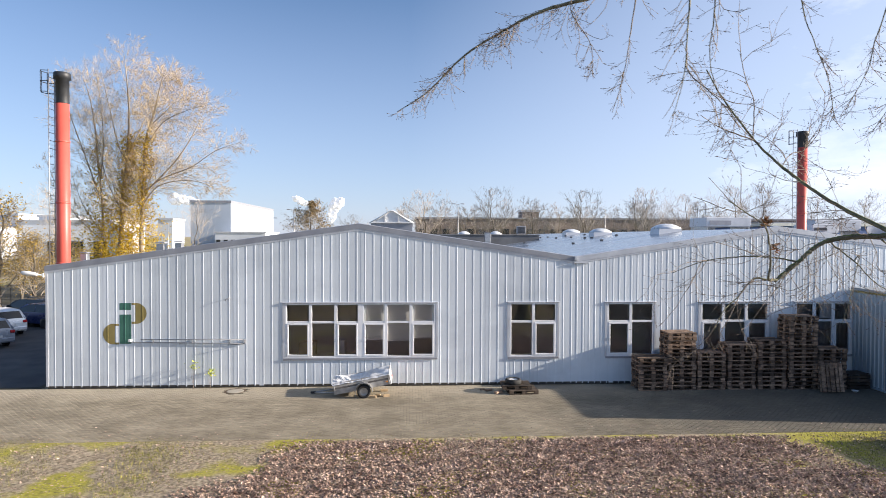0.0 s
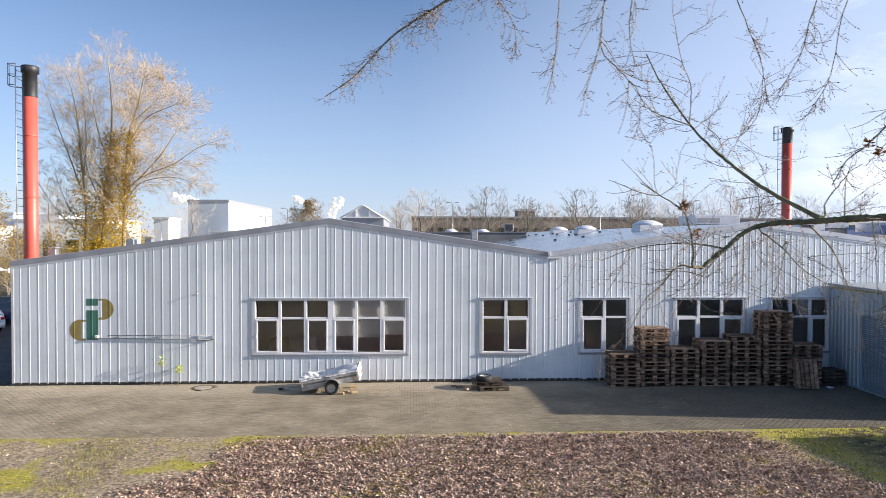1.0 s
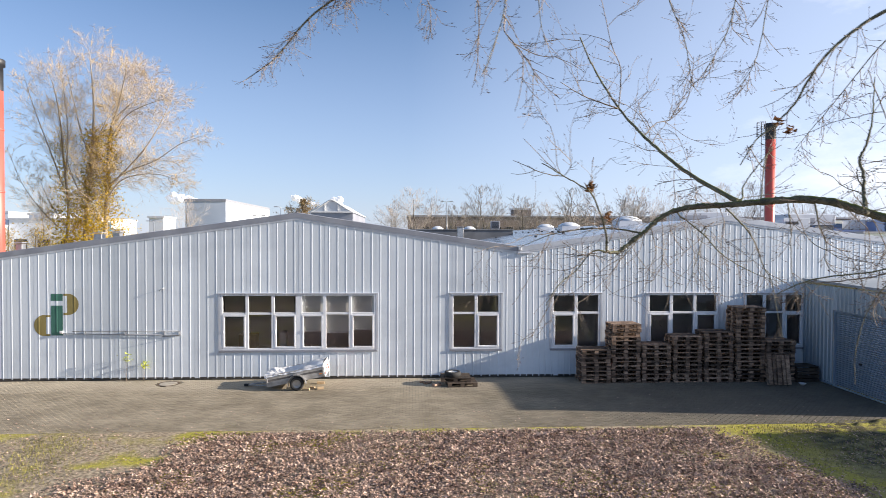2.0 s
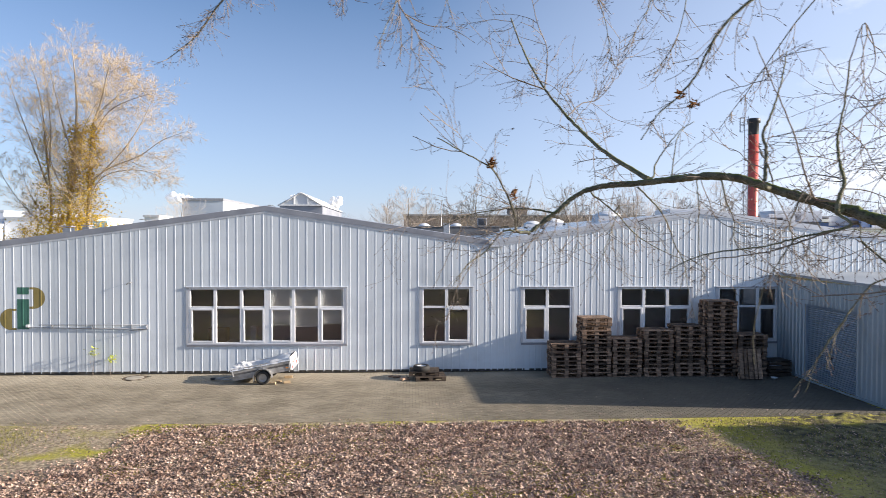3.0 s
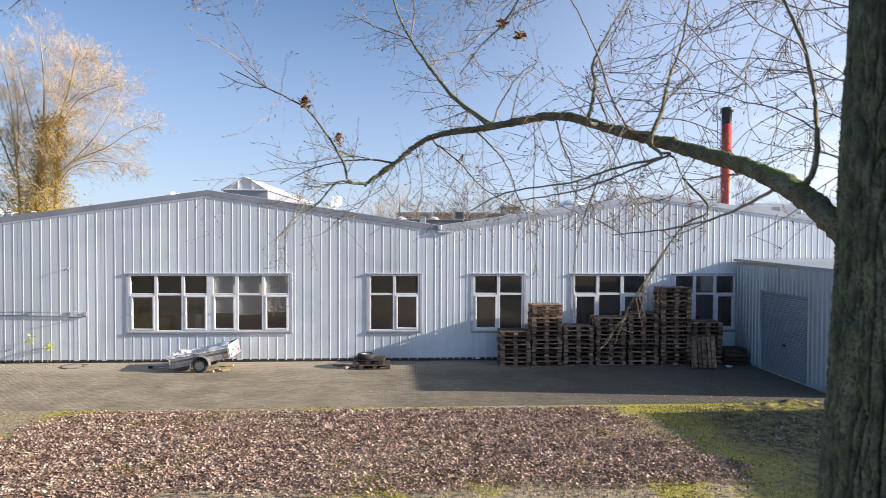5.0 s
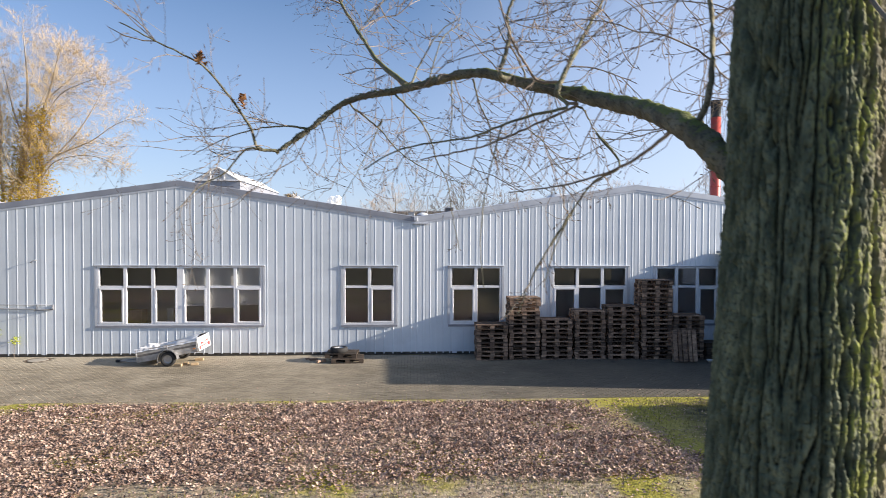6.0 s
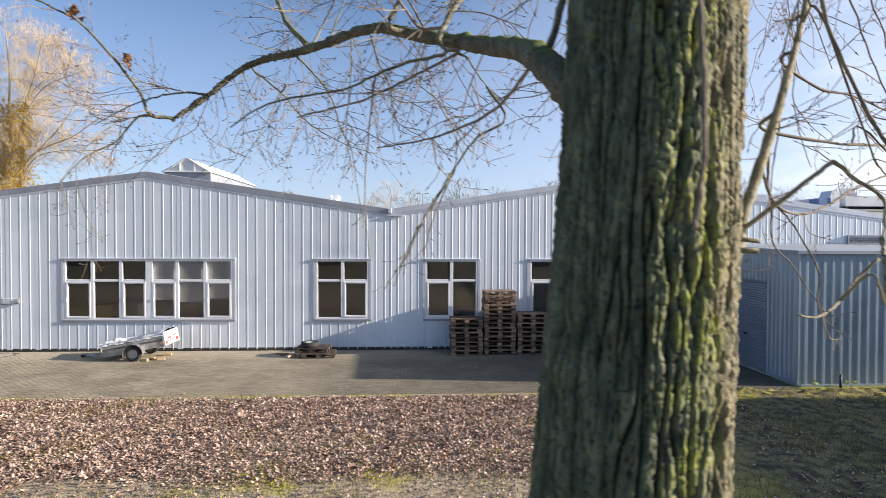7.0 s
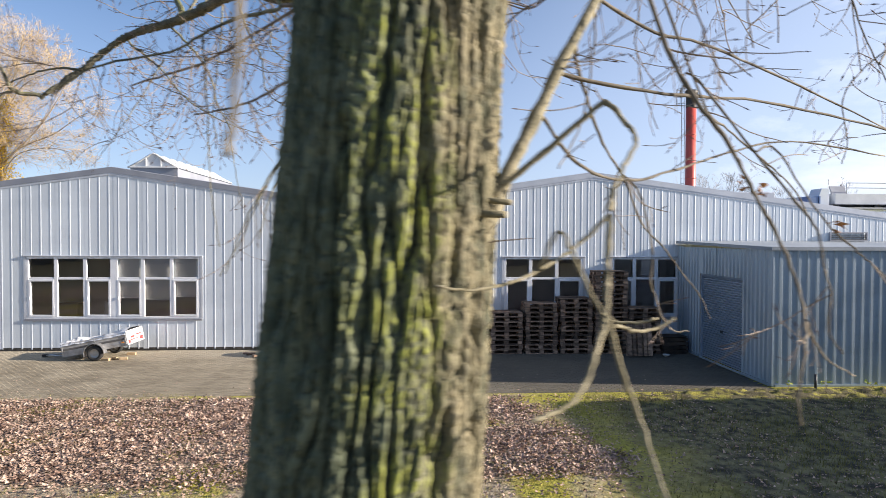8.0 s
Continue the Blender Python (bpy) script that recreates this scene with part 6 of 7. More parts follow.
part("junction_box", bm, M_WHITEP, rail, "small white junction box")
tagged(rail, "thin grey pipe rail held on brackets along the wall", "rail")

# lamp on the wall corner
lamp = empty("wall_lamp", XL - 0.06, YW - 0.05, 4.12)
bm = bm_new()
box(bm, -0.03, 0.02, -0.06, 0.0, -0.06, 0.09, 0.008)
part("mount", bm, M_WHITEP, lamp)
bm = bm_new()
tube(bm, [(-0.02, -0.03, 0.02), (-0.15, -0.05, 0.04), (-0.22, -0.06, 0.05)], 0.025, 8)
part("arm", bm, M_WHITEP, lamp)
bm = bm_new()
tube(bm, [(-0.18, -0.06, 0.04), (-0.26, -0.06, 0.055), (-0.5, -0.08, 0.09), (-0.68, -0.09, 0.11), (-0.74, -0.09, 0.115)], [0.04, 0.065, 0.085, 0.075, 0.03], 14)
part("head", bm, M_WHITEP, lamp, "white streamlined lamp head", True)
tagged(lamp, "white outdoor lamp on an arm at the wall corner", "wall lamp")

# louvre on the far wall
vent = empty("wall_vent", 23.4, YW, 3.72)
bm = bm_new()
for q in ((-0.68, 0.68, 0.24, 0.28), (-0.68, 0.68, -0.02, 0.02), (-0.68, -0.64, 0.02, 0.24), (0.64, 0.68, 0.02, 0.24)):
    box(bm, q[0], q[1], -0.09, -0.012, q[2], q[3])
part("frame", bm, M_TRIM, vent)
for k in range(3):
    bm = bm_new()
    box(bm, -0.63, 0.63, -0.075, -0.03, 0.03 + 0.06 * k, 0.045 + 0.06 * k)
    part("slat", bm, M_BLACK, vent)
tagged(vent, "grey louvre vent in the metal wall above the shed", "vent")

# weeds by the wall foot
M_WEED = surf("yellow_green_weed_leaf", (0.34, 0.40, 0.04), (0.52, 0.56, 0.08), 9, 0.6, 0.1)


def weed(x, y, h, leaves, seed):
    g = random.Random(seed)
    top = empty("weed", x, y, 0.0)
    lines = []
    for _ in range(3):
        lines.append(([Vector((g.uniform(-0.03, 0.03), g.uniform(-0.03, 0.03), 0)), Vector((g.uniform(-0.06, 0.06), g.uniform(-0.05, 0.05), h * 0.5)), Vector((g.uniform(-0.1, 0.1), g.uniform(-0.08, 0.08), h))], 0.006, 0.002))
    vv, ff = tubes(lines, 4)
    raw("stem", vv, ff, M_TWIG, top)
    vv, ff = [], []
    for _ in range(leaves):
        leaf_quads(vv, ff, (g.gauss(0, 0.08), g.gauss(0, 0.06), h * g.uniform(0.72, 1.06)), g.uniform(0.07, 0.14), g.uniform(0, 6.28), g.uniform(-0.4, 0.4), g.uniform(-0.5, 0.5))
    raw("foliage", vv, ff, M_WEED, top)
    return tagged(top, "thin weed with yellow-green leaves at the wall foot", "weed")


weed(-7.06, 23.80, 0.66, 34, 1)
weed(-7.68, 23.80, 0.98, 22, 2)
bm = bm_new()
tube(bm, [(-6.40, YW - 0.012, 3.30), (-6.42, YW - 0.07, 3.31), (-6.50, YW - 0.10, 3.27), (-6.55, YW - 0.10, 3.22)], 0.016, 8)
tagged(part("wall_hook", bm, M_ZINC), "small bent metal hook on the ribbed wall", "hook")

# rough turf and a standpipe at the shed's foot
M_TURF = surf("rough_turf", (0.09, 0.075, 0.03), (0.38, 0.34, 0.05), 3.5, 0.95, 0.9, fine=30, dist=0.04, lo=0.48, hi=0.64, dark=(0.07, 0.055, 0.03))
verts, faces = [], []
nx, ny = 200, 18
for i in range(nx + 1):
    for j in range(ny + 1):
        x, y = 12.5 + 14.0 * i / nx, 17.35 + 1.04 * j / ny
        k = min(1, (x - 12.5) / 3.0) * math.sin(math.pi * j / ny) ** 0.7
        z = -0.05 + k * (0.05 + 0.14 * abs(noise.noise(Vector((x * 1.3, y * 2.2, 0)))) + 0.10 * noise.noise(Vector((x * 3, y * 5, 3))) + 0.05 * noise.noise(Vector((x * 7, y * 9, 3))))
        verts.append((x, y, z))
for i in range(nx):
    for j in range(ny):
        a = i * (ny + 1) + j
        faces.append((a, a + ny + 1, a + ny + 2, a + 1))
tagged(raw("turf_bank", verts, faces, M_TURF, smooth=True), "low uneven bank of mossy turf before the shed", "turf", kind="structure")
bm = bm_new()
tube(bm, [(18.35, 18.2, -0.05), (18.35, 18.2, 0.36)], 0.032, 10)
tagged(part("standpipe", bm, M_BLACK), "short black standpipe by the shed wall", "pipe")
for k in range(3):
    weed(17.6 + 1.1 * k + rng.uniform(-0.2, 0.2), 18.2, rng.uniform(0.12, 0.2), 7, 20 + k)

# ---- behind the panes ----
for k, (xa, xb, zb) in enumerate(((-1.60, -0.705, 1.74), (-0.695, 0.235, 1.68), (0.245, 1.20, 1.78), (16.1, 16.7, 2.5))):
    bm = bm_new()
    box(bm, xa, xb, YW + 0.085, YW + 0.089, zb, WZ1 + 0.1)
    blind = part("roller_blind", bm, M_BLIND)
    bm = bm_new()
    tube(bm, [(xa, YW + 0.087, zb - 0.012), (xb, YW + 0.087, zb - 0.012)], 0.012, 8)
    part("bottom_bar", bm, M_PVC, blind)
    bm = bm_new()
    tube(bm, [(xa, YW + 0.087, WZ1 + 0.12), (xb, YW + 0.087, WZ1 + 0.12)], 0.03, 10)
    part("roll", bm, M_PVC, blind)
    tagged(blind, "pale roller blind lowered behind the panes", "roller blind", "blinds")
M_CARD = surf("brown_cardboard", (0.36, 0.24, 0.13), (0.44, 0.30, 0.17), 4, 0.85, 0.1)
bench = empty("workbench", -2.9, 25.6, 0.14)
bm = bm_new()
box(bm, -1.4, 1.4, -0.4, 0.4, 0.72, 0.76, 0.004)
part("worktop", bm, M_INNER, bench)
for x in (-1.33, 1.28):
    for y in (-0.36, 0.31):
        bm = bm_new()
        box(bm, x, x + 0.05, y, y + 0.05, 0, 0.72)
        part("leg", bm, M_BLACK, bench)
tagged(bench, "plain workbench inside behind the window", "workbench")
bm = bm_new()
box(bm, -4.15, -3.5, 25.3, 25.8, 0.905, 1.42, 0.008)
tagged(part("cardboard_box", bm, M_CARD), "brown cardboard box on the workbench", "box")
bm = bm_new()
box(bm, -2.6, -2.35, 25.3, 25.6, 0.905, 1.5, 0.03)
tagged(part("canister", bm, M_WHITEP), "white canister on the workbench", "canister")

# ---- on the roofs ----
M_CLEAR = surf("milky_skylight_plastic", (0.62, 0.65, 0.68), (0.74, 0.76, 0.78), 2, 0.3, 0.02)
skyl = empty("roof_skylight", -0.5, 24.45, 5.86)
half, ln = 0.78, 6.2
bm = bm_new()
box(bm, -half, half, 0, ln, -0.12, 0.24)
part("curb", bm, M_TRIM, skyl, "dark grey curb")
prof = [(-half - 0.06, 0.22), (-0.40, 0.46), (-0.10, 0.655), (0.0, 0.69), (0.10, 0.655), (0.40, 0.46), (half + 0.06, 0.22)]
bm = bm_new()
ends = [[bm.verts.new((x, y, z)) for x, z in prof] for y in (-0.03, ln)]
for i in range(len(prof) - 1):
    bm.faces.new((ends[0][i], ends[0][i + 1], ends[1][i + 1], ends[1][i]))
bm.faces.new(ends[0][::-1])
bm.faces.new(ends[1])
part("vault", bm, M_CLEAR, skyl, "milky plastic vault")
bm = bm_new()
tube(bm, [(x, -0.05, z) for x, z in prof], 0.03, 6)
box(bm, -half - 0.06, half + 0.06, -0.075, -0.035, 0.22, 0.27)
part("end_frame", bm, M_WHITEP, skyl)
for x, z in ((-0.25, 0.60), (0.25, 0.60)):
    bm = bm_new()
    box(bm, x - 0.02, x + 0.02, -0.07, -0.035, 0.26, z)
    part("glazing_bar", bm, M_WHITEP, skyl)
for k in range(1, 9):
    bm = bm_new()
    tube(bm, [(x, k * ln / 8.4, z + 0.01) for x, z in prof], 0.02, 5)
    part("glazing_bar", bm, M_WHITEP, skyl)
tagged(skyl, "white gabled skylight on a dark curb along the ridge", "skylight")


def dome(x, y, z, w):
    d = empty("roof_dome", x, y, z)
    bm = bm_new()
    vs = box(bm, -w / 2, w / 2, -w / 2, w / 2, -0.35, 0.34)
    for v in vs:
        if v.co.z < 0:
            v.co.x *= 1.18
            v.co.y *= 1.18
    part("curb", bm, M_TRIML, d)
    bm = bm_new()
    lathe(bm, [(w * 0.70, 0.34), (w * 0.70, 0.40), (w * 0.60, 0.46), (w * 0.42, 0.56), (w * 0.2, 0.61), (w * 0.03, 0.62)], 4, pose(0, 0, 0, 0, 0, 45))
    part("shell", bm, M_CLEAR, d)
    return tagged(d, "pale plastic roof dome on a metal curb", "roof dome", "roof domes")


for x, y, w in ((13.55, 32.5, 1.15), (12.75, 41.0, 1.15), (13.2, 50.0, 1.15)):
    dome(x, y, max(roofline(x) - 0.22, 5.2), w)
for x in (4.6, 7.2):
    dome(x, 51.2, 5.44, 0.95)
for k in range(16):
    x, y = 7.4 + 5.6 * rng.random(), 28 + 32 * rng.random()
    bm = bm_new()
    box(bm, -0.07, 0.07, -0.07, 0.07, -0.02, 0.08, 0.01)
    o = part("rubber_block", bm, M_BLACK)
    o.matrix_world = pose(x, y, roofline(x) - 0.07)
    tagged(o, "small black rubber block on the roof membrane", "rubber block", "rubber blocks")


# raised flat deck across the valley at the back
bm = bm_new()
box(bm, 2.0, 10.6, 50.0, 72.0, 4.4, 5.70, 0.02)
box(bm, 1.94, 10.66, 49.94, 72.06, 5.704, 5.80, 0.015)
tagged(part("roof_deck", bm, surf("grey_felt_deck", (0.12, 0.125, 0.135), (0.19, 0.195, 0.205), 0.7, 0.7, 0.1)), "raised dark grey flat deck across the roofs", "roof", kind="structure")
cooler = empty("air_conditioner", 9.3, 51.0, 5.804)
bm = bm_new()
box(bm, -0.37, 0.37, -0.18, 0.18, 0.06, 0.68, 0.02)
part("casing", bm, M_TRIM, cooler)
bm = bm_new()
for k in range(7):
    box(bm, -0.31, 0.31, -0.205, -0.184, 0.12 + 0.075 * k, 0.165 + 0.075 * k)
part("grille", bm, M_BLACK, cooler)
for x in (-0.3, 0.22):
    bm = bm_new()
    box(bm, x, x + 0.08, -0.17, 0.17, 0.0, 0.06)
    part("foot", bm, M_ZINC, cooler)
tagged(cooler, "grey cooling unit with a dark grille on the deck", "air conditioner")


def duct(x, y, z, w, h):
    d = empty("roof_vent", x, y, z)
    bm = bm_new()
    box(bm, -w / 2, w / 2, -w / 2, w / 2, -0.2, h, 0.01)
    part("shaft", bm, M_ZINC, d)
    bm = bm_new()
    box(bm, -w * 0.62, w * 0.62, -w * 0.62, w * 0.62, h + 0.03, h + 0.07, 0.01)
    part("cowl", bm, M_TRIM, d)
    return tagged(d, "square metal vent shaft on the roof", "roof vent", "roof vents")


for x, y, w, h in ((-12.55, 25.9, 0.24, 0.42), (-9.65, 26.0, 0.3, 0.40), (-8.95, 26.0, 0.27, 0.34), (6.3, 49.2, 0.46, 1.12)):
    duct(x, y, roofline(x) - 0.07, w, h)


def roof_unit(x0, x1, y0, y1, z0, z1):
    g = empty("roof_unit", (x0 + x1) / 2, (y0 + y1) / 2, z0)
    w, d, h = (x1 - x0) / 2, (y1 - y0) / 2, z1 - z0
    bm = bm_new()
    box(bm, -w, w, -d, d, 0.2, h, 0.03)
    part("casing", bm, M_TRIML, g)
    bm = bm_new()
    for k in range(5):
        box(bm, -w * 0.85, w * 0.1, -d - 0.03, -d - 0.004, 0.35 + (h - 0.6) * k / 5, 0.42 + (h - 0.6) * k / 5)
    part("grille", bm, M_TRIM, g)
    for sx in (-w + 0.1, w - 0.2):
        bm = bm_new()
        box(bm, sx, sx + 0.1, -d + 0.05, d - 0.05, -1.5, 0.2)
        part("foot", bm, M_ZINC, g)
    return tagged(g, "grey ventilation unit standing on the roof", "ventilation unit", "roof units")


roof_unit(24.4, 28.2, 50, 53, 6.3, 7.25)
roof_unit(29.5, 33.0, 44, 46, 5.9, 6.9)
roof_unit(26.6, 28.4, 40, 42, 5.7, 6.5)

# ---- far buildings ----


# white with distance haze put into the colour, so cooler and bluer
M_FARWHITE = surf("hazy_white_render", (0.60, 0.645, 0.71), (0.70, 0.74, 0.80), 0.15, 0.7, 0.02)


def block_house(name, x0, x1, y0, y1, h, wall, label, windows=(), band=None):
    b = empty(name, (x0 + x1) / 2, y0, 0)
    cx = (x0 + x1) / 2
    bm = bm_new()
    box(bm, x0 - cx, x1 - cx, 0, y1 - y0, -0.02, h)
    part("wall", bm, wall, b)
    bm = bm_new()
    box(bm, x0 - cx - 0.3, x1 - cx + 0.3, -0.3, y1 - y0 + 0.3, h + 0.01, h + (band or 0.5))
    part("roof", bm, M_TRIM if band else M_TRIML, b)
    cols, z0, zh, wd = windows if windows else (0, 0, 0, 0)
    if cols:
        bm = bm_new()
        box(bm, -wd / 2, wd / 2, -0.12, -0.03, 0, zh)
        me = mesh_from(bm, "window", M_BLACK)
        for k in range(cols):
            o = new("window", me)
            o.parent, o.location = b, ((x0 - cx) + (x1 - x0) * (k + 0.5) / cols, 0, z0)
    return tagged(b, label, "building")


# front coloured blue-grey as its shaded face, sunlit side covered in white
block_house("factory_hall", -91.7, -75.2, 262, 341, 19.6, M_BLUEGREY, "tall white and blue-grey factory hall far behind", band=1.0)
bm = bm_new()
box(bm, -75.15, -75.0, 262.1, 340.9, 0, 19.55)
o = part("side_wall", bm, M_FARWHITE, bpy.data.objects["factory_hall"])
o.matrix_parent_inverse = bpy.data.objects["factory_hall"].matrix_world.inverted()
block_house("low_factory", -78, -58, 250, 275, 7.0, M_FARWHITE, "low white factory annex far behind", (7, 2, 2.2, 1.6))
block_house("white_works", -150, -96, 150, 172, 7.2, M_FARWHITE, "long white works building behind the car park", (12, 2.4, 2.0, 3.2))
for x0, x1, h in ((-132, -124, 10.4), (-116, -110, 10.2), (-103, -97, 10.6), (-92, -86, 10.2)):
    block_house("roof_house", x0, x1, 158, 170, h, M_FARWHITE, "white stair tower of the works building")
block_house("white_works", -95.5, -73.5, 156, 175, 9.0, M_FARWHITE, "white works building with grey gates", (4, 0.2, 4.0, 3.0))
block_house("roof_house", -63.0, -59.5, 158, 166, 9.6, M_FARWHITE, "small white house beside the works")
block_house("brick_hall", 1.7, 118, 156, 185, 10.2, M_BROWN, "long low brown brick hall behind bare trees", (38, 6.2, 1.5, 1.6), 0.4)
block_house("roof_house", 29, 33.5, 158, 163, 12.2, M_BROWN, "brown roof house on the brick hall")
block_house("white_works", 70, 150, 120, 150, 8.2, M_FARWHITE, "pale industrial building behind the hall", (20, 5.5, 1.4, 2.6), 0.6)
block_house("blue_hall", 60, 82, 100, 118, 7.6, surf("blue_metal_sheet", (0.05, 0.10, 0.30), (0.07, 0.13, 0.36), 0.3, 0.5, 0.02), "blue clad hall far behind the roofs")
bm = bm_new()
box(bm, -74.3, -71.0, 155.6, 155.8, 0.5, 8.5)
tagged(part("banner", bm, surf("pale_blue_banner", (0.22, 0.50, 0.72), (0.30, 0.60, 0.80), 0.4, 0.6, 0.0)), "pale blue banner hanging on the works wall", "banner")


block_house("annex_hall", 31.0, 52.0, 38.6, 60.0, 5.5, M_FARWHITE, "pale flat-roofed annex behind the hall", (9, 4.4, 0.75, 1.9), 0.12)
plat = empty("roof_platform", 42.6, 39.2, 5.62)
bm = bm_new()
box(bm, -9.0, 9.0, -0.3, 5.0, 0.2, 0.85, 0.03)
part("casing", bm, M_TRIML, plat)
for k in range(8):
    bm = bm_new()
    box(bm, -8.9 + 2.5 * k, -8.7 + 2.5 * k, -0.2, 0.0, -0.01, 0.2)
    part("foot", bm, M_BLACK, plat)
for k in range(7):
    bm = bm_new()
    tube(bm, [(-8.2 + 2.6 * k, -0.2, 0.85), (-8.2 + 2.6 * k, -0.2, 1.5)], 0.025, 6)
    part("post", bm, M_ZINC, plat)
for z in (1.2, 1.5):
    bm = bm_new()
    tube(bm, [(-8.2, -0.2, z), (7.4, -0.2, z)], 0.022, 6)
    part("rail", bm, M_ZINC, plat)
tagged(plat, "long grey plant platform with a railing on the annex roof", "platform")
hood = empty("roof_hood", 32.8, 39.4, 5.62)
bm = bm_new()
vs = box(bm, -0.45, 0.45, -0.5, 0.5, 0.0, 1.15, 0.0)
for v in vs:
    if v.co.z > 0.5:
        v.co.x = v.co.x * 0.5 + 0.2
part("casing", bm, M_FARWHITE, hood)
bm = bm_new()
box(bm, 0.8, 1.75, -0.6, -0.52, 0.62, 1.2, 0.01, pose(0, 0, 0, -28, 0, 0))
part("louvre_panel", bm, M_TRIM, hood, "dark grey tilted louvre panel")
bm = bm_new()
tube(bm, [(0.72, 0, 0), (0.72, 0, 1.75)], 0.02, 6)
part("mast", bm, M_ZINC, hood)
tagged(hood, "white angular air hood with a dark tilted panel", "air hood")
sky_box = empty("roof_box", 32.3, 38.9, 5.62)
bm = bm_new()
box(bm, -0.65, 0.0, -0.4, 0.5, 0.0, 0.62, 0.02)
box(bm, 0.03, 0.12, -0.42, 0.5, 0.0, 0.66, 0.01)
part("casing", bm, surf("blue_metal_box", (0.08, 0.14, 0.30), (0.11, 0.18, 0.36), 0.6, 0.4, 0.02), sky_box)
tagged(sky_box, "small blue metal box on the annex roof", "roof box")


def street_lamp(x, y, h, arms=2):
    s = empty("street_lamp", x, y, 0)
    bm = bm_new()
    tube(bm, [(0, 0, 0), (0, 0, h)], [0.11, 0.06], 8)
    part("pole", bm, M_ZINC, s)
    for k in range(arms):
        d = 1 if k else -1
        bm = bm_new()
        tube(bm, [(0, 0, h), (d * 0.5, 0, h + 0.12)], 0.04, 6)
        part("arm", bm, M_ZINC, s)
        bm = bm_new()
        box(bm, min(d * 0.5, d * 1.2), max(d * 0.5, d * 1.2), -0.14, 0.14, h + 0.06, h + 0.2, 0.03)
        part("lamp_head", bm, M_TRIM, s)
    return tagged(s, "tall grey street lamp far behind the hall", "street lamp", "street lamps")


for x, y, h, n in ((9.3, 117.6, 11.8, 2), (-20.3, 110, 10.2, 1), (-26.5, 120, 9.0, 2), (-17.8, 118, 8.6, 1), (38, 118, 11.0, 1), (-62, 130, 10.5, 1), (58, 118, 12.5, 1), (-40, 105, 7.5, 1)):
    street_lamp(x, y, h, n)

# ---- far bare trees ----
M_FARTWIG = surf("far_bare_twigs", (0.33, 0.29, 0.265), (0.45, 0.41, 0.38), 1.5, 0.85, 0.0)
M_GOLDTWIG = surf("golden_poplar_twigs", (0.42, 0.295, 0.14), (0.56, 0.415, 0.22), 0.8, 0.85, 0.0)
M_YELLOW = surf("yellow_autumn_leaf", (0.56, 0.38, 0.025), (0.76, 0.55, 0.06), 0.8, 0.7, 0.0, spread=0.3, island=True)
M_TANLEAF = surf("tan_dry_leaf", (0.46, 0.31, 0.065), (0.60, 0.43, 0.12), 0.8, 0.7, 0.0, spread=0.3, island=True)


def thin_leaf(m, share):
    """Lets light through a leaf: part of its colour shines from the far side."""
    n, l = m.node_tree.nodes, m.node_tree.links
    bsdf = n["Principled BSDF"]
    lit = n.new("ShaderNodeBsdfTranslucent")
    l.new(bsdf.inputs["Base Color"].links[0].from_socket, lit.inputs["Color"])
    both = n.new("ShaderNodeMixShader")
    both.inputs["Fac"].default_value = share
    l.new(bsdf.outputs["BSDF"], both.inputs[1])
    l.new(lit.outputs["BSDF"], both.inputs[2])
    l.new(both.outputs["Shader"], n["Material Output"].inputs["Surface"])


thin_leaf(M_YELLOW, 0.35)
thin_leaf(M_TANLEAF, 0.45)
M_BOUGH = surf("far_bough_bark", (0.29, 0.25, 0.20), (0.42, 0.365, 0.30), 1.0, 0.9, 0.0)
M_FARBARK = surf("far_grey_bark", (0.10, 0.085, 0.065), (0.17, 0.15, 0.12), 2, 0.9, 0.3)


def bough(g, start, way, length, radius, level, lines, ends, lift, spread, counts, least=0.0055, wiggle=0.15, part_of=(0.32, 0.58)):
    """A bough with its own boughs, for trees seen from afar."""
    n = max((4, 3, 2, 2)[level], min(9, int(length / 0.6)))
    pts, d, p = [start], way.copy(), start.copy()
    for _ in range(n):
        d = (d + Vector((g.gauss(0, wiggle), g.gauss(0, wiggle), g.gauss(0, wiggle * 0.6) + lift))).normalized()
        p = p + d * (length / n)
        pts.append(p)
    lines.append((pts, radius, max(radius * 0.3, least * 0.7), level))
    ends.append(pts[-1])
    ends.append(pts[n // 2])
    if level < len(counts):
        for k in range(counts[level]):
            i = g.randint(min(1, n - 1), n - 1)
            dd = (pts[i + 1] - pts[i]).normalized()
            bough(g, pts[i], side_way(g, dd, g.uniform(*spread)), length * g.uniform(*part_of), max(radius * 0.40, least), level + 1, lines, ends, lift, spread, counts, least, wiggle, part_of)


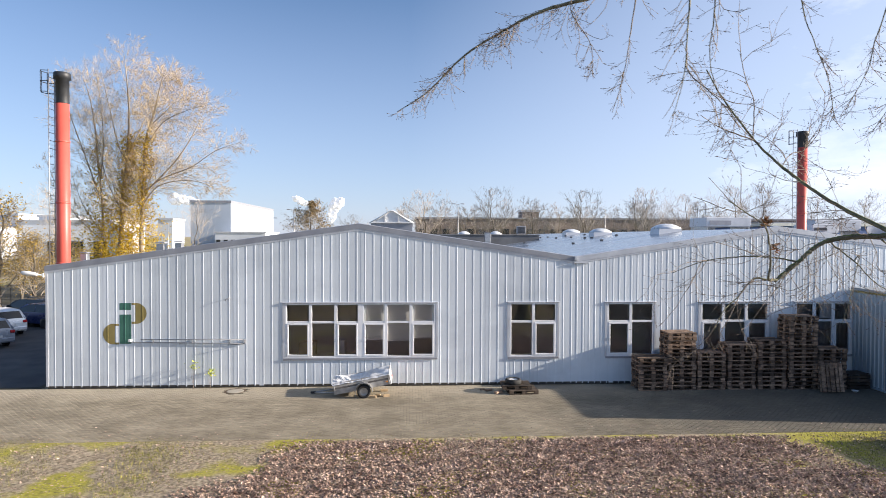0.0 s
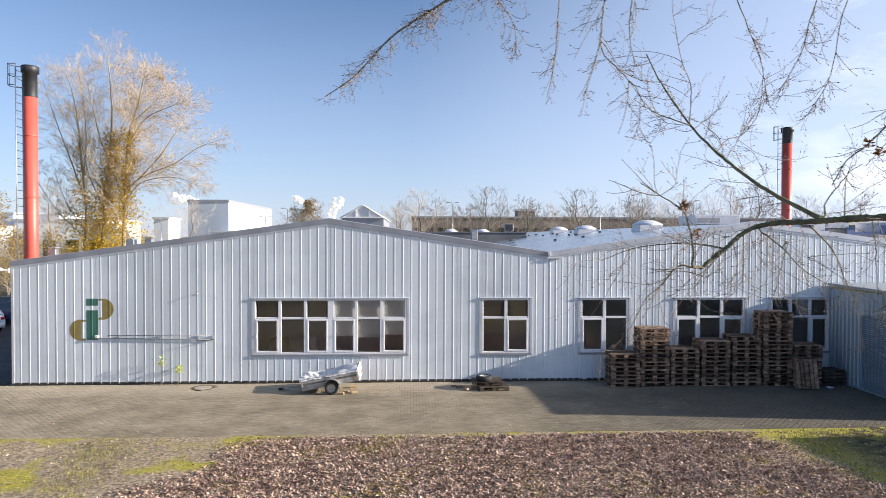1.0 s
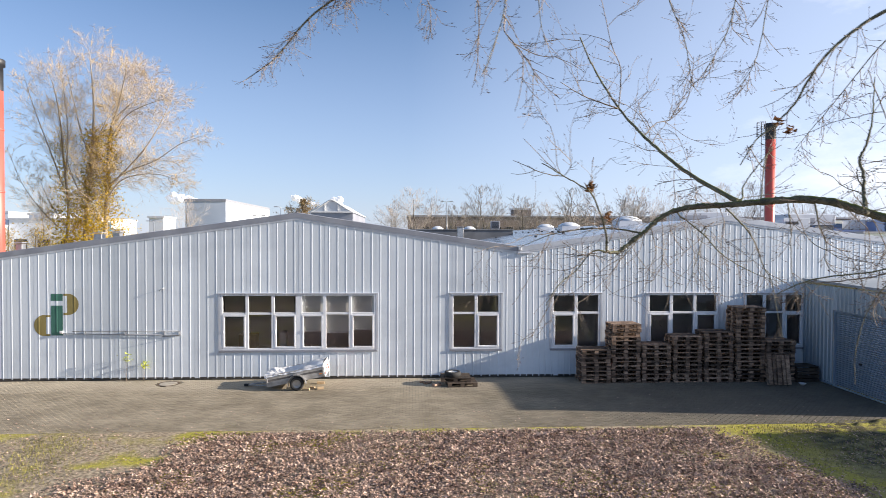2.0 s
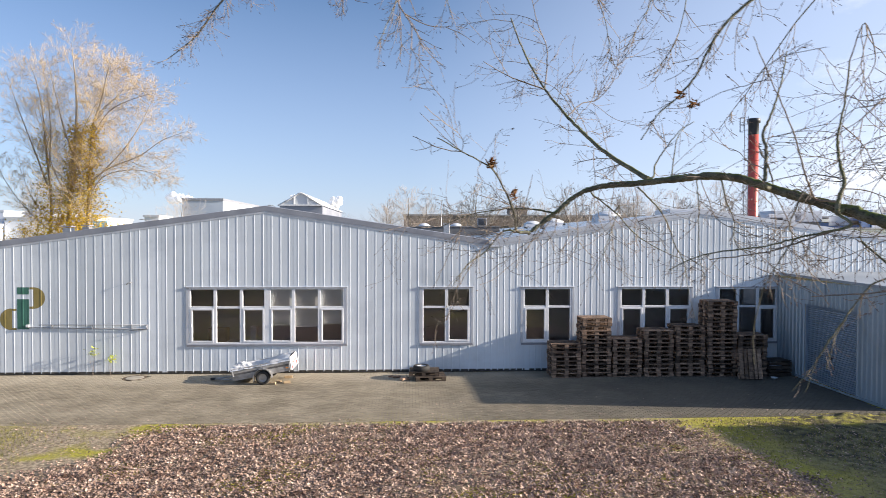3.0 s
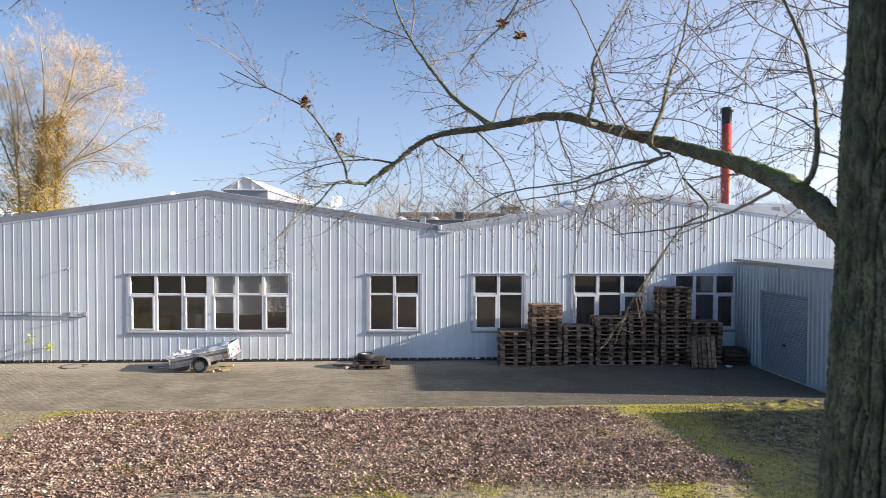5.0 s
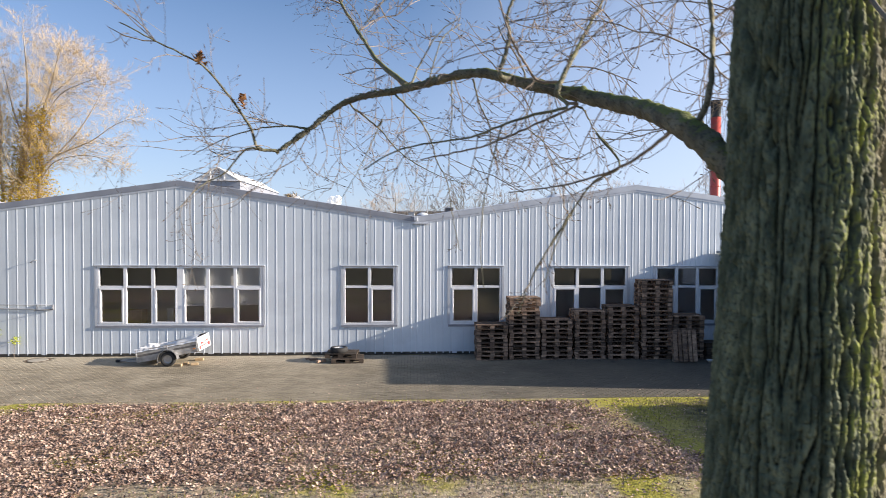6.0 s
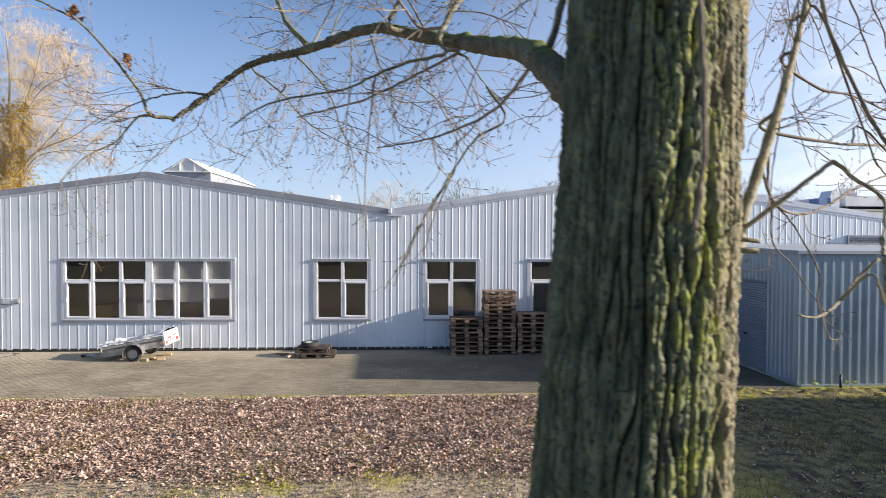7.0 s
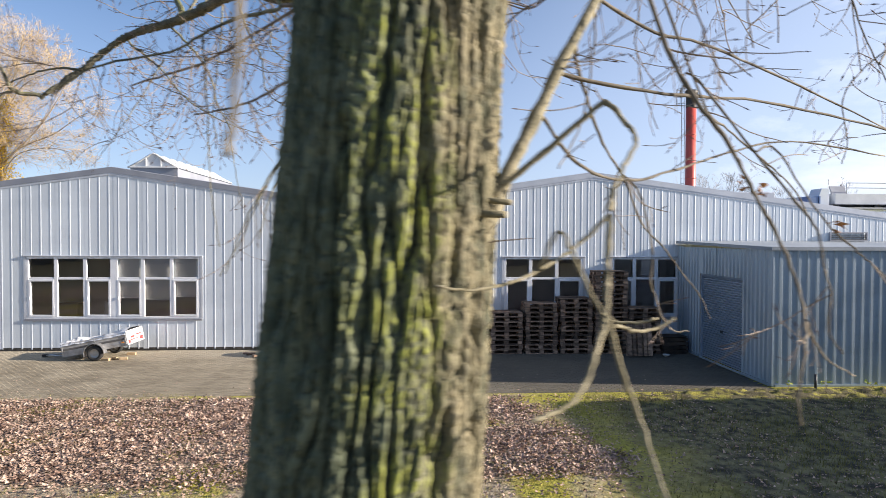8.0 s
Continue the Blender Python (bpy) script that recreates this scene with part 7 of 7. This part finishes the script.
def far_tree(name, seed, h, mat, lean, lift, spread, counts, r, label, first_bough=0.25, boughs=22, reach=0.42, leaves=None, leaf_count=0, leaf_size=0.16, least=0.0055):
    g = random.Random(seed)
    t = empty(name, 0, 0, 0)
    stem, p = [Vector((0, 0, -0.1))], Vector((0, 0, 0))
    n = 12
    for k in range(n):
        p = p + Vector((lean[0] * h / n + g.gauss(0, 0.012 * h), lean[1] * h / n + g.gauss(0, 0.012 * h), h / n))
        stem.append(p)
    vv, ff = tubes([(stem, r, r * 0.12)], 9)
    raw("trunk", vv, ff, M_FARBARK, t, True)
    lines, ends = [], []
    for k in range(boughs):
        f = first_bough + (0.97 - first_bough) * (k + g.random()) / boughs
        i = min(int(f * n), n - 1)
        s = stem[i].lerp(stem[i + 1], f * n - i)
        a = g.uniform(0, 2 * math.pi)
        rise = g.uniform(0.5, 1.3) if spread[0] < 0.45 else g.uniform(0.15, 0.7)
        w = Vector((math.cos(a), math.sin(a), rise)).normalized()
        bough(g, s, w, h * reach * (1.08 - f) ** 0.7 * g.uniform(0.7, 1.1), r * 0.30 * (1.1 - f), 0, lines, ends, lift, spread, counts, least, 0.10, (0.36, 0.66))
    for kind in (0, 1):
        vv, ff = tubes([q[:3] for q in lines if (q[3] > 1) == bool(kind)], 3)
        o = raw("bough_growth" if not kind else "crown", vv, ff, mat if kind else M_BOUGH, t)
        o["kind"] = "stuff"
    if leaves:
        vv, ff = [], []
        for _ in range(leaf_count):
            e = g.choice(ends)
            leaf_quads(vv, ff, (e.x + g.gauss(0, 0.25), e.y + g.gauss(0, 0.25), e.z + g.gauss(0, 0.25)), g.uniform(0.6, 1.3) * leaf_size, g.uniform(0, 6.28), g.uniform(-0.6, 0.6), g.uniform(-0.6, 0.6))
        o = raw("foliage", vv, ff, leaves, t)
        o["kind"] = "stuff"
    return tagged(t, label, "tree"), stem, ends


POP = "tall bare poplar with golden twigs and yellow leaves"
# each poplar: foot, seed, its stems (x and z along each, first and last radius, bough length), yellow leaves
POPLARS = (
    (-21.9, 46, 22, ((((0, 0), (0.05, 4), (0, 7.4), (-0.15, 11.3), (-0.3, 13.7), (-0.7, 15.9), (-1.1, 17.3)), 0.19, 0.02, 2.6), (((-0.05, 8.6), (-0.7, 11.5), (-1.3, 14.2), (-1.8, 16.6)), 0.09, 0.015, 2.0), (((0, 9.4), (0.6, 12), (0.9, 14.5), (0.9, 17)), 0.08, 0.015, 1.9), (((0, 6), (-1.0, 8), (-1.7, 10.5)), 0.06, 0.012, 1.8), (((0, 5.5), (-1.3, 7.0), (-2.3, 9.0), (-2.8, 11.5)), 0.06, 0.012, 1.6), (((0, 5.0), (0.8, 6.4), (1.2, 8.4)), 0.05, 0.012, 1.6)), 3000),
    (-20.2, 45, 21, ((((0, 0), (0.05, 4), (0.45, 8.9), (0.75, 11.3), (0.8, 14.3), (0.6, 16.6), (0.5, 18.6)), 0.30, 0.02, 2.7), (((0.75, 11.5), (1.3, 13.5), (1.9, 15.0), (2.4, 17.0)), 0.10, 0.015, 2.1), (((0.65, 10.6), (0.1, 12.5), (-0.4, 14.6), (-0.8, 17.6)), 0.10, 0.015, 2.1), (((0.3, 7.5), (-0.6, 9.6), (-1.1, 12), (-1.5, 14.8)), 0.08, 0.012, 1.9), (((0.5, 9), (1.2, 10.6), (1.7, 13.0), (1.8, 16.2)), 0.08, 0.012, 1.9)), 8500),
    (-18.1, 44, 23, ((((0, 0), (0, 5), (0.06, 8.6), (0.3, 12.3), (0.9, 14.3), (1.3, 16.2), (1.5, 17.0)), 0.27, 0.02, 2.0), (((0.1, 8.7), (0.9, 9.5), (2.3, 11.3), (3.4, 13.3), (4.2, 15.5)), 0.13, 0.02, 2.0), (((0.9, 9.5), (2.0, 10.0), (3.4, 10.6), (5.2, 11.7), (7.2, 12.4)), 0.10, 0.012, 1.7), (((0.15, 8.0), (1.2, 9.2), (3.0, 9.6), (4.6, 9.3), (5.2, 8.6)), 0.08, 0.01, 1.5), (((0.3, 12.0), (1.6, 13.6), (3.2, 14.4), (4.6, 14.8)), 0.08, 0.012, 1.6), (((0.6, 13.4), (2.0, 15.2), (3.0, 17)), 0.07, 0.012, 1.6), (((0, 7), (-0.5, 8.6), (-0.7, 10.5)), 0.06, 0.012, 1.4)), 5600),
)
for x, y, seed, stems, ivy in POPLARS:
    g = random.Random(seed)
    t = empty("poplar", 0, 0, 0)
    lines, ends = [], []
    for number, (xz, r0, r1, reach) in enumerate(stems):
        depth, sway = 0.0 if number == 0 else g.uniform(-0.35, 0.35), 0.12
        path = smooth_path([(px + g.gauss(0, sway * 0.5), depth * (pz - xz[0][1]), pz) for px, pz in xz], 4)
        vv, ff = tubes([(path, r0 * 0.62, r1 * 0.6)], 8 if number == 0 else 5)
        o = raw("trunk" if number == 0 else "limb", vv, ff, M_BOUGH, t, True)
        total = sum((b - a).length for a, b in zip(path, path[1:]))
        count = int(total * (7.4 if seed == 23 else 4.5))
        for k in range(count):
            f = (0.24 if number == 0 else 0.12) + (0.76 if number == 0 else 0.88) * (k + g.random()) / count
            i = min(int(f * (len(path) - 1)), len(path) - 2)
            d = (path[i + 1] - path[i]).normalized()
            w = side_way(g, d, g.uniform(0.5, 1.2))
            bough(g, path[i], w, (1.25 if seed == 23 else 1.0) * reach * (1.45 - 0.8 * f) * g.uniform(0.45, 1.2), 0.013 * (1.2 - f), 0, lines, ends, 0.07 if seed != 23 else 0.03, (0.4, 1.0), (7, 4), 0.0046, 0.10, (0.30, 0.58))
    for kind in (0, 1):
        vv, ff = tubes([q[:3] for q in lines if (q[3] > 0) == bool(kind)], 3)
        o = raw("bough_growth" if not kind else "crown", vv, ff, M_GOLDTWIG if kind else M_BOUGH, t)
        o["kind"] = "stuff"
    vv, ff = [], []
    for _ in range(900 if seed == 22 else 3800 if seed == 21 else 1500):
        q = g.choice(ends) + Vector((g.gauss(0, 0.12), g.gauss(0, 0.12), g.gauss(0, 0.12)))
        if g.random() < 1.25 - abs(q.x - 0.5) / 3.2:
            leaf_quads(vv, ff, q, g.uniform(0.04, 0.075), g.uniform(0, 6.28), g.uniform(-0.6, 0.6), g.uniform(-0.6, 0.6))
    raw("leaves", vv, ff, M_TANLEAF, t)["kind"] = "stuff"
    vv, ff = [], []
    path = smooth_path([(px, 0, pz) for px, pz in stems[0][0]], 4)
    for _ in range(ivy):
        z = 3.2 + 9.5 * g.random() ** 1.5
        s = min(path, key=lambda p: abs(p.z - z))
        wide = 0.34 + 0.68 * max(0.0, 1 - abs(z - 5.0) / 3.5)
        leaf_quads(vv, ff, (s.x + g.gauss(0, wide), g.gauss(0, wide), z + g.gauss(0, 0.3)), g.uniform(0.095, 0.19), g.uniform(0, 6.28), g.uniform(-0.6, 0.6), g.uniform(-0.6, 0.6))
    o = raw("ivy", vv, ff, M_YELLOW, t)
    o["label"], o["kind"] = "bright yellow climbing leaves on the trunk", "stuff"
    tagged(t, POP, "tree")
    t.matrix_world = pose(x, y, 0) @ Matrix.Diagonal((1, 1, 0.975, 1))

BARE = "bare broad-crowned tree on the far side"
bases = []
for seed, h in ((31, 12.5), (32, 11.0), (33, 13.5)):
    t, _, _ = far_tree("bare_tree", seed, h, M_FARTWIG, (0, 0), 0.06, (0.35, 0.8), (5, 4, 2), 0.16, BARE, 0.14, 22, 0.62, least=0.011)
    bases.append(t)
spots = [(4, 128), (12, 132), (22, 140), (30, 146), (40, 138), (47, 142), (54, 135), (60, 140), (68, 132), (75, 128), (84, 118), (92, 122), (37, 128), (16, 146), (-3, 140), (64, 120), (98, 112), (-14, 150), (-70, 125), (-78, 118), (-48, 140), (104, 100), (112, 95), (7, 138), (18, 128), (26, 130), (34, 134), (43, 148), (50, 128), (57, 146), (66, 146), (72, 140), (80, 136), (88, 130), (46, 122), (0, 131), (62, 130)]
g = random.Random(8)
for k, (x, y) in enumerate(spots):
    m = pose(x, y, 0, 0, 0, g.uniform(0, 360)) @ Matrix.Scale(g.uniform(0.82, 1.15), 4)
    if k < 3:
        bases[k].matrix_world = m
        bases[k]["group"] = "far bare trees"
    else:
        copy_thing(bases[k % 3], m)["group"] = "far bare trees"
t, _, _ = far_tree("russet_tree", 41, 14.0, M_FARTWIG, (0, 0), 0.0, (0.4, 1.0), (6, 5, 3), 0.35, "rounded tree still holding russet leaves", 0.14, 30, 0.62, surf("russet_leaf", (0.22, 0.15, 0.06), (0.34, 0.24, 0.10), 0.5, 0.8, 0.0, spread=0.3, island=True), 5000, 0.35)
t.matrix_world = pose(-26, 165, 0)
SHRUB = "leafless brown shrub with a few yellow leaves by the car park"
M_SHRUBTWIG = surf("olive_brown_shrub_twigs", (0.13, 0.105, 0.065), (0.24, 0.20, 0.125), 1.5, 0.85, 0.0)
t, _, _ = far_tree("shrub", 51, 4.6, M_SHRUBTWIG, (0, 0), 0.03, (0.35, 0.95), (5, 4, 2), 0.12, SHRUB, 0.06, 26, 0.62, M_TANLEAF, 1500, 0.11)
t.matrix_world = pose(-33.5, 56, 0)
for x, y, s, a in ((-28.6, 50, 1.2, 140), (-30.2, 52, 1.1, 250), (-31.5, 50, 1.75, 60), (-35.5, 53, 1.6, 10), (-38, 54, 1.1, 80), (-30, 60, 0.9, 200), (-43, 62, 1.3, 20), (-27, 58, 0.8, 130), (-36, 66, 1.2, 300), (-48, 70, 1.5, 33)):
    copy_thing(t, pose(x, y, 0, 0, 0, a) @ Matrix.Scale(s, 4))

# ---- steam over the works ----
M_STEAM = bpy.data.materials.new("glowing_steam")     # far backdrop with an added glow, to look bright as the sky's own clouds
M_STEAM.use_nodes = True
sb = M_STEAM.node_tree.nodes["Principled BSDF"]
sb.inputs["Base Color"].default_value, sb.inputs["Roughness"].default_value = (0.62, 0.62, 0.63, 1), 1.0
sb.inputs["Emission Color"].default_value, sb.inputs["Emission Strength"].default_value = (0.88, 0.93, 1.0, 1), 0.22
g = random.Random(77)
for x, z, line in ((-110, 50, ((-6, -22, 5.0), (-4, -12, 6.5), (-1, -3, 8.0), (3, 5, 9.5), (7, 8, 7.0), (9, 9, 4.5))),
                   (-160, 54, ((-9, 8, 3.5), (-4, 6, 6.0), (4, 1, 5.5), (14, -1, 4.0), (24, -2, 3.0), (30, -3, 2.0))),
                   (-330, 57, ((-14, 0, 7.0), (-4, 2, 10.0), (10, 0, 7.5), (24, -3, 5.0), (34, -5, 3.0)))):
    bm = bm_new()
    for (xa, za, ra), (xb, zb, rb) in zip(line, line[1:]):
        for k in range(34):
            f, r = (k + g.random()) / 34, (ra + (rb - ra) * k / 34) * g.choice((0.55, 0.38, 0.27, 0.2)) * g.uniform(0.85, 1.15)
            a, e = g.uniform(0, 6.28), ((ra + (rb - ra) * f) - 0.7 * r) * g.uniform(0.45, 1.12)
            c = Vector((xa + (xb - xa) * f + e * math.cos(a), g.gauss(0, 0.4) * ra, za + (zb - za) * f + 0.75 * e * math.sin(a)))
            got = bmesh.ops.create_icosphere(bm, subdivisions=2, radius=r, matrix=pose(*c))
            for v in got["verts"]:
                v.co += (v.co - c) * 0.3 * noise.fractal(v.co * 0.35 + Vector((x, 0, 0)), 1.0, 2.0, 4)
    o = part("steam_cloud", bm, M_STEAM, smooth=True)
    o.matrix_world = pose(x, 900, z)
    tagged(o, "white billowing steam plume far above the horizon", "cloud", kind="structure")

# ---- parked cars ----
M_CARGLASS = surf("dark_car_glass", (0.012, 0.014, 0.016), (0.02, 0.022, 0.025), 2, 0.06, 0.0)
M_REDLENS = surf("red_lamp_lens", (0.45, 0.015, 0.02), (0.55, 0.03, 0.03), 4, 0.2, 0.0)


def car_paint(name, c):
    return surf(name, c, tuple(v * 1.08 for v in c), 1.0, 0.25, 0.0, 0.2)


def car(x, y, rz, paint, label, ln=4.2, h=1.48):
    """A hatchback: a rounded shell with glazing, wheels, lamps, bumper and a blank plate."""
    c = empty("car", x, y, 0.0)
    half = 0.87
    belt = 0.94
    line = [(-ln / 2 + 0.03, 0.27), (-ln / 2 - 0.02, 0.50), (-ln / 2 + 0.01, 0.76), (-ln / 2 + 0.10, belt + 0.04), (-ln / 2 + 0.36, h - 0.12), (-ln / 2 + 0.56, h - 0.03),
            (-ln * 0.1, h), (ln * 0.06, h - 0.03), (ln * 0.13, h - 0.10), (ln * 0.27, belt + 0.03), (ln * 0.37, 0.90), (ln * 0.46, 0.76), (ln / 2, 0.58), (ln / 2 - 0.03, 0.27)]
    cross = (-1, -0.96, -0.84, -0.45, 0, 0.45, 0.84, 0.96, 1)

    def half_at(z):
        return half * (1.0 - 0.055 * abs(z - 0.6) / 0.35) if z < belt else half * (0.945 - 0.20 * (z - belt) / (h - belt))

    shells = {"body": bm_new(), "glazing": bm_new()}

    def skin(kind, corners):
        bm = shells[kind]
        bm.faces.new([bm.verts.new(q) for q in corners])

    def over(i, t):
        px, pz = line[i]
        return (px - (0.10 * t ** 4 if i > 9 else -0.06 * t ** 4 if i < 4 else 0.0), t * half_at(pz), pz - 0.035 * t ** 4)

    def beside(i, k, s):
        pz = line[i][1] - 0.035
        z = (pz, min(pz, belt), min(pz, 0.62), 0.27)[k]
        return (over(i, s)[0], s * half_at(z), z)

    for i in range(len(line) - 1):
        for t0, t1 in zip(cross, cross[1:]):
            skin("glazing" if i in (3, 8) and max(abs(t0), abs(t1)) < 0.95 else "body", (over(i, t0), over(i, t1), over(i + 1, t1), over(i + 1, t0)))
        for s in (-1, 1):
            for k in range(3):
                quad = [beside(i, k, s), beside(i + 1, k, s), beside(i + 1, k + 1, s), beside(i, k + 1, s)]
                if abs(quad[0][2] - quad[3][2]) + abs(quad[1][2] - quad[2][2]) > 0.01:
                    skin("glazing" if k == 0 and 3 <= i <= 8 else "body", quad)
    for kind, shell in shells.items():
        bmesh.ops.remove_doubles(shell, verts=shell.verts, dist=0.002)
        bmesh.ops.recalc_face_normals(shell, faces=shell.faces[:])
        o = part(kind, shell, paint if kind == "body" else M_CARGLASS, c, "" if kind == "body" else "dark tinted glazing", smooth=True)
    top = [line[3], line[5], line[6], line[7], line[9]]
    for s in (-1, 1):
        for xa, xb in ((0, 1), (2, 2), (3, 4)):
            bm = bm_new()
            a, b = top[xa], top[xb]
            if xa == xb:
                a, b = (top[2][0] - 0.05, 0.98), (top[2][0], h - 0.02)
            tube(bm, [(a[0], s * (half_at(a[1]) - 0.015), a[1] - 0.04), (b[0], s * (half_at(b[1]) - 0.02), b[1] - 0.05)], 0.04, 6)
            part("pillar", bm, paint, c)
        bm = bm_new()
        box(bm, -ln / 2 - 0.015, -ln / 2 + 0.10, s * 0.74 - 0.10, s * 0.74 + 0.10, 0.72, 0.86, 0.02)
        part("tail_light", bm, M_REDLENS, c, "red tail light")
        bm = bm_new()
        box(bm, ln * 0.2, ln * 0.2 + 0.12, s * (half + 0.02) - 0.06, s * (half + 0.02) + 0.06, 0.95, 1.07, 0.02)
        part("mirror", bm, paint, c)
        for wx in (-ln * 0.30, ln * 0.31):
            rim_wheel(c, wx, s * (half - 0.08), 0.31, 0.31, 0.2)
            bm = bm_new()
            lathe(bm, [(0.30, -0.02), (0.375, -0.015), (0.375, 0.015), (0.30, 0.02)], 28, pose(wx, s * (half - 0.025), 0.33, 90, 0, 0))
            part("wheel_arch", bm, M_BLACK, c)
    bm = bm_new()
    box(bm, -ln / 2 - 0.06, -ln / 2 + 0.08, -half + 0.05, half - 0.05, 0.30, 0.52, 0.04)
    part("bumper", bm, paint, c)
    bm = bm_new()
    box(bm, -ln / 2 - 0.07, -ln / 2 - 0.061, -0.26, 0.26, 0.55, 0.66, 0.002)
    part("plate_field", bm, M_WHITEP, c, "blank white plate")
    c.matrix_world = pose(x, y, -0.008, 0, 0, rz)
    return tagged(c, label, "car", "parked cars")


car(-21.85, 33.35, 146, car_paint("silver_car_paint", (0.30, 0.32, 0.36)), "silver-blue estate car parked on the asphalt", 4.4, 1.46)
car(-23.45, 37.2, 143, car_paint("white_car_paint", (0.84, 0.85, 0.86)), "white hatchback parked on the asphalt", 4.2, 1.48)
car(-22.6, 40.2, 158, car_paint("dark_blue_car_paint", (0.02, 0.035, 0.12)), "dark blue car parked on the asphalt", 4.5, 1.44)
car(-24.6, 42.6, 158, car_paint("black_car_paint", (0.02, 0.022, 0.026)), "black car parked behind the others", 4.6, 1.5)
car(-24.9, 44.2, 150, car_paint("black_car_paint", (0.02, 0.021, 0.024)), "black estate car parked on the asphalt", 4.6, 1.5)
car(-25.4, 48.0, 150, car_paint("grey_car_paint", (0.25, 0.28, 0.31)), "grey car parked on the asphalt", 4.4, 1.46)
bm = bm_new()
box(bm, -60, XL - 0.5, 24.3, 52, -0.1, -0.008)
tagged(part("road", bm, M_ASPH), "dark asphalt car park beside the hall", "road", kind="structure")
fence = empty("fence", -40, 53, 0)
for k in range(13):
    bm = bm_new()
    tube(bm, [(-20 + 2.5 * k, 0, 0), (-20 + 2.5 * k, 0, 1.6)], 0.03, 6)
    part("post", bm, M_BLACK, fence)
for zz in (0.3, 0.7, 1.1, 1.5):
    bm = bm_new()
    tube(bm, [(-20, 0, zz), (10, 0, zz)], 0.012, 4)
    part("wire", bm, M_BLACK, fence)
tagged(fence, "dark wire fence along the car park", "fence")

# neighbouring building beyond the lawn, which shades it
block_house("neighbour_hall", 26.0, 44.0, -14.0, 15.45, 3.87, M_SHED, "plain blue-grey metal hall beyond the lawn")

# unseen plain wall added far behind the camera, for the panes to mirror
bm = bm_new()
box(bm, -90, 60, -48.3, -48.0, -0.1, 7.0)
tagged(part("wall_behind", bm, surf("grey_brown_render", (0.16, 0.14, 0.12), (0.27, 0.24, 0.20), 0.8, 0.85, 0.2)), "added unseen grey-brown wall mirrored in the panes", "wall", kind="structure")

# ---- pavers, last ----
verts, faces = [], []
rng = random.Random(17)
PL, PW = 0.20, 0.10


def paver(x, y):
    z = rng.uniform(-0.002, 0.002)
    tx, ty = rng.gauss(0, 0.003), rng.gauss(0, 0.004)
    a, b = PL / 2 - 0.006, PW / 2 - 0.006
    i = len(verts)
    for s, zz in ((1.0, -0.012), (1.0, -0.003), (0.95, 0.0)):
        for u, v in ((-a, -b), (a, -b), (a, b), (-a, b)):
            verts.append((x + u * s, y + v * s, z + zz + tx * u * 2 + ty * v * 2))
    for r in (0, 4):
        for k in range(4):
            faces.append((i + r + k, i + r + (k + 1) % 4, i + r + 4 + (k + 1) % 4, i + r + 4 + k))
    faces.append((i + 8, i + 9, i + 10, i + 11))


row = 0
y = PY0 + PW / 2
single = []
while y < YW - 0.05:
    x = -22.0 + (PL / 2 if row % 2 else 0)
    while x < SX - 0.12:
        if row < 8 and 5.0 < x < 12.4 and len(single) < 300:
            single.append((x, y))
        elif not ((x + 6.06) ** 2 + (y - 23.42) ** 2 < 0.17):
            paver(x, y)
        x += PL
    y += PW
    row += 1
pav = bpy.data.objects["pavement"]
o = raw("pavers", verts, faces, M_PAVER, pav)
o["kind"] = "stuff"
verts, faces = [], []
paver(0, 0)
me = bpy.data.meshes.new("paver")
me.from_pydata(verts, [], faces)
me.materials.append(M_PAVER1)
for x, y in single:
    o = new("paver", me)
    o.parent = pav
    o.location = (x, y, rng.uniform(-0.003, 0.003))
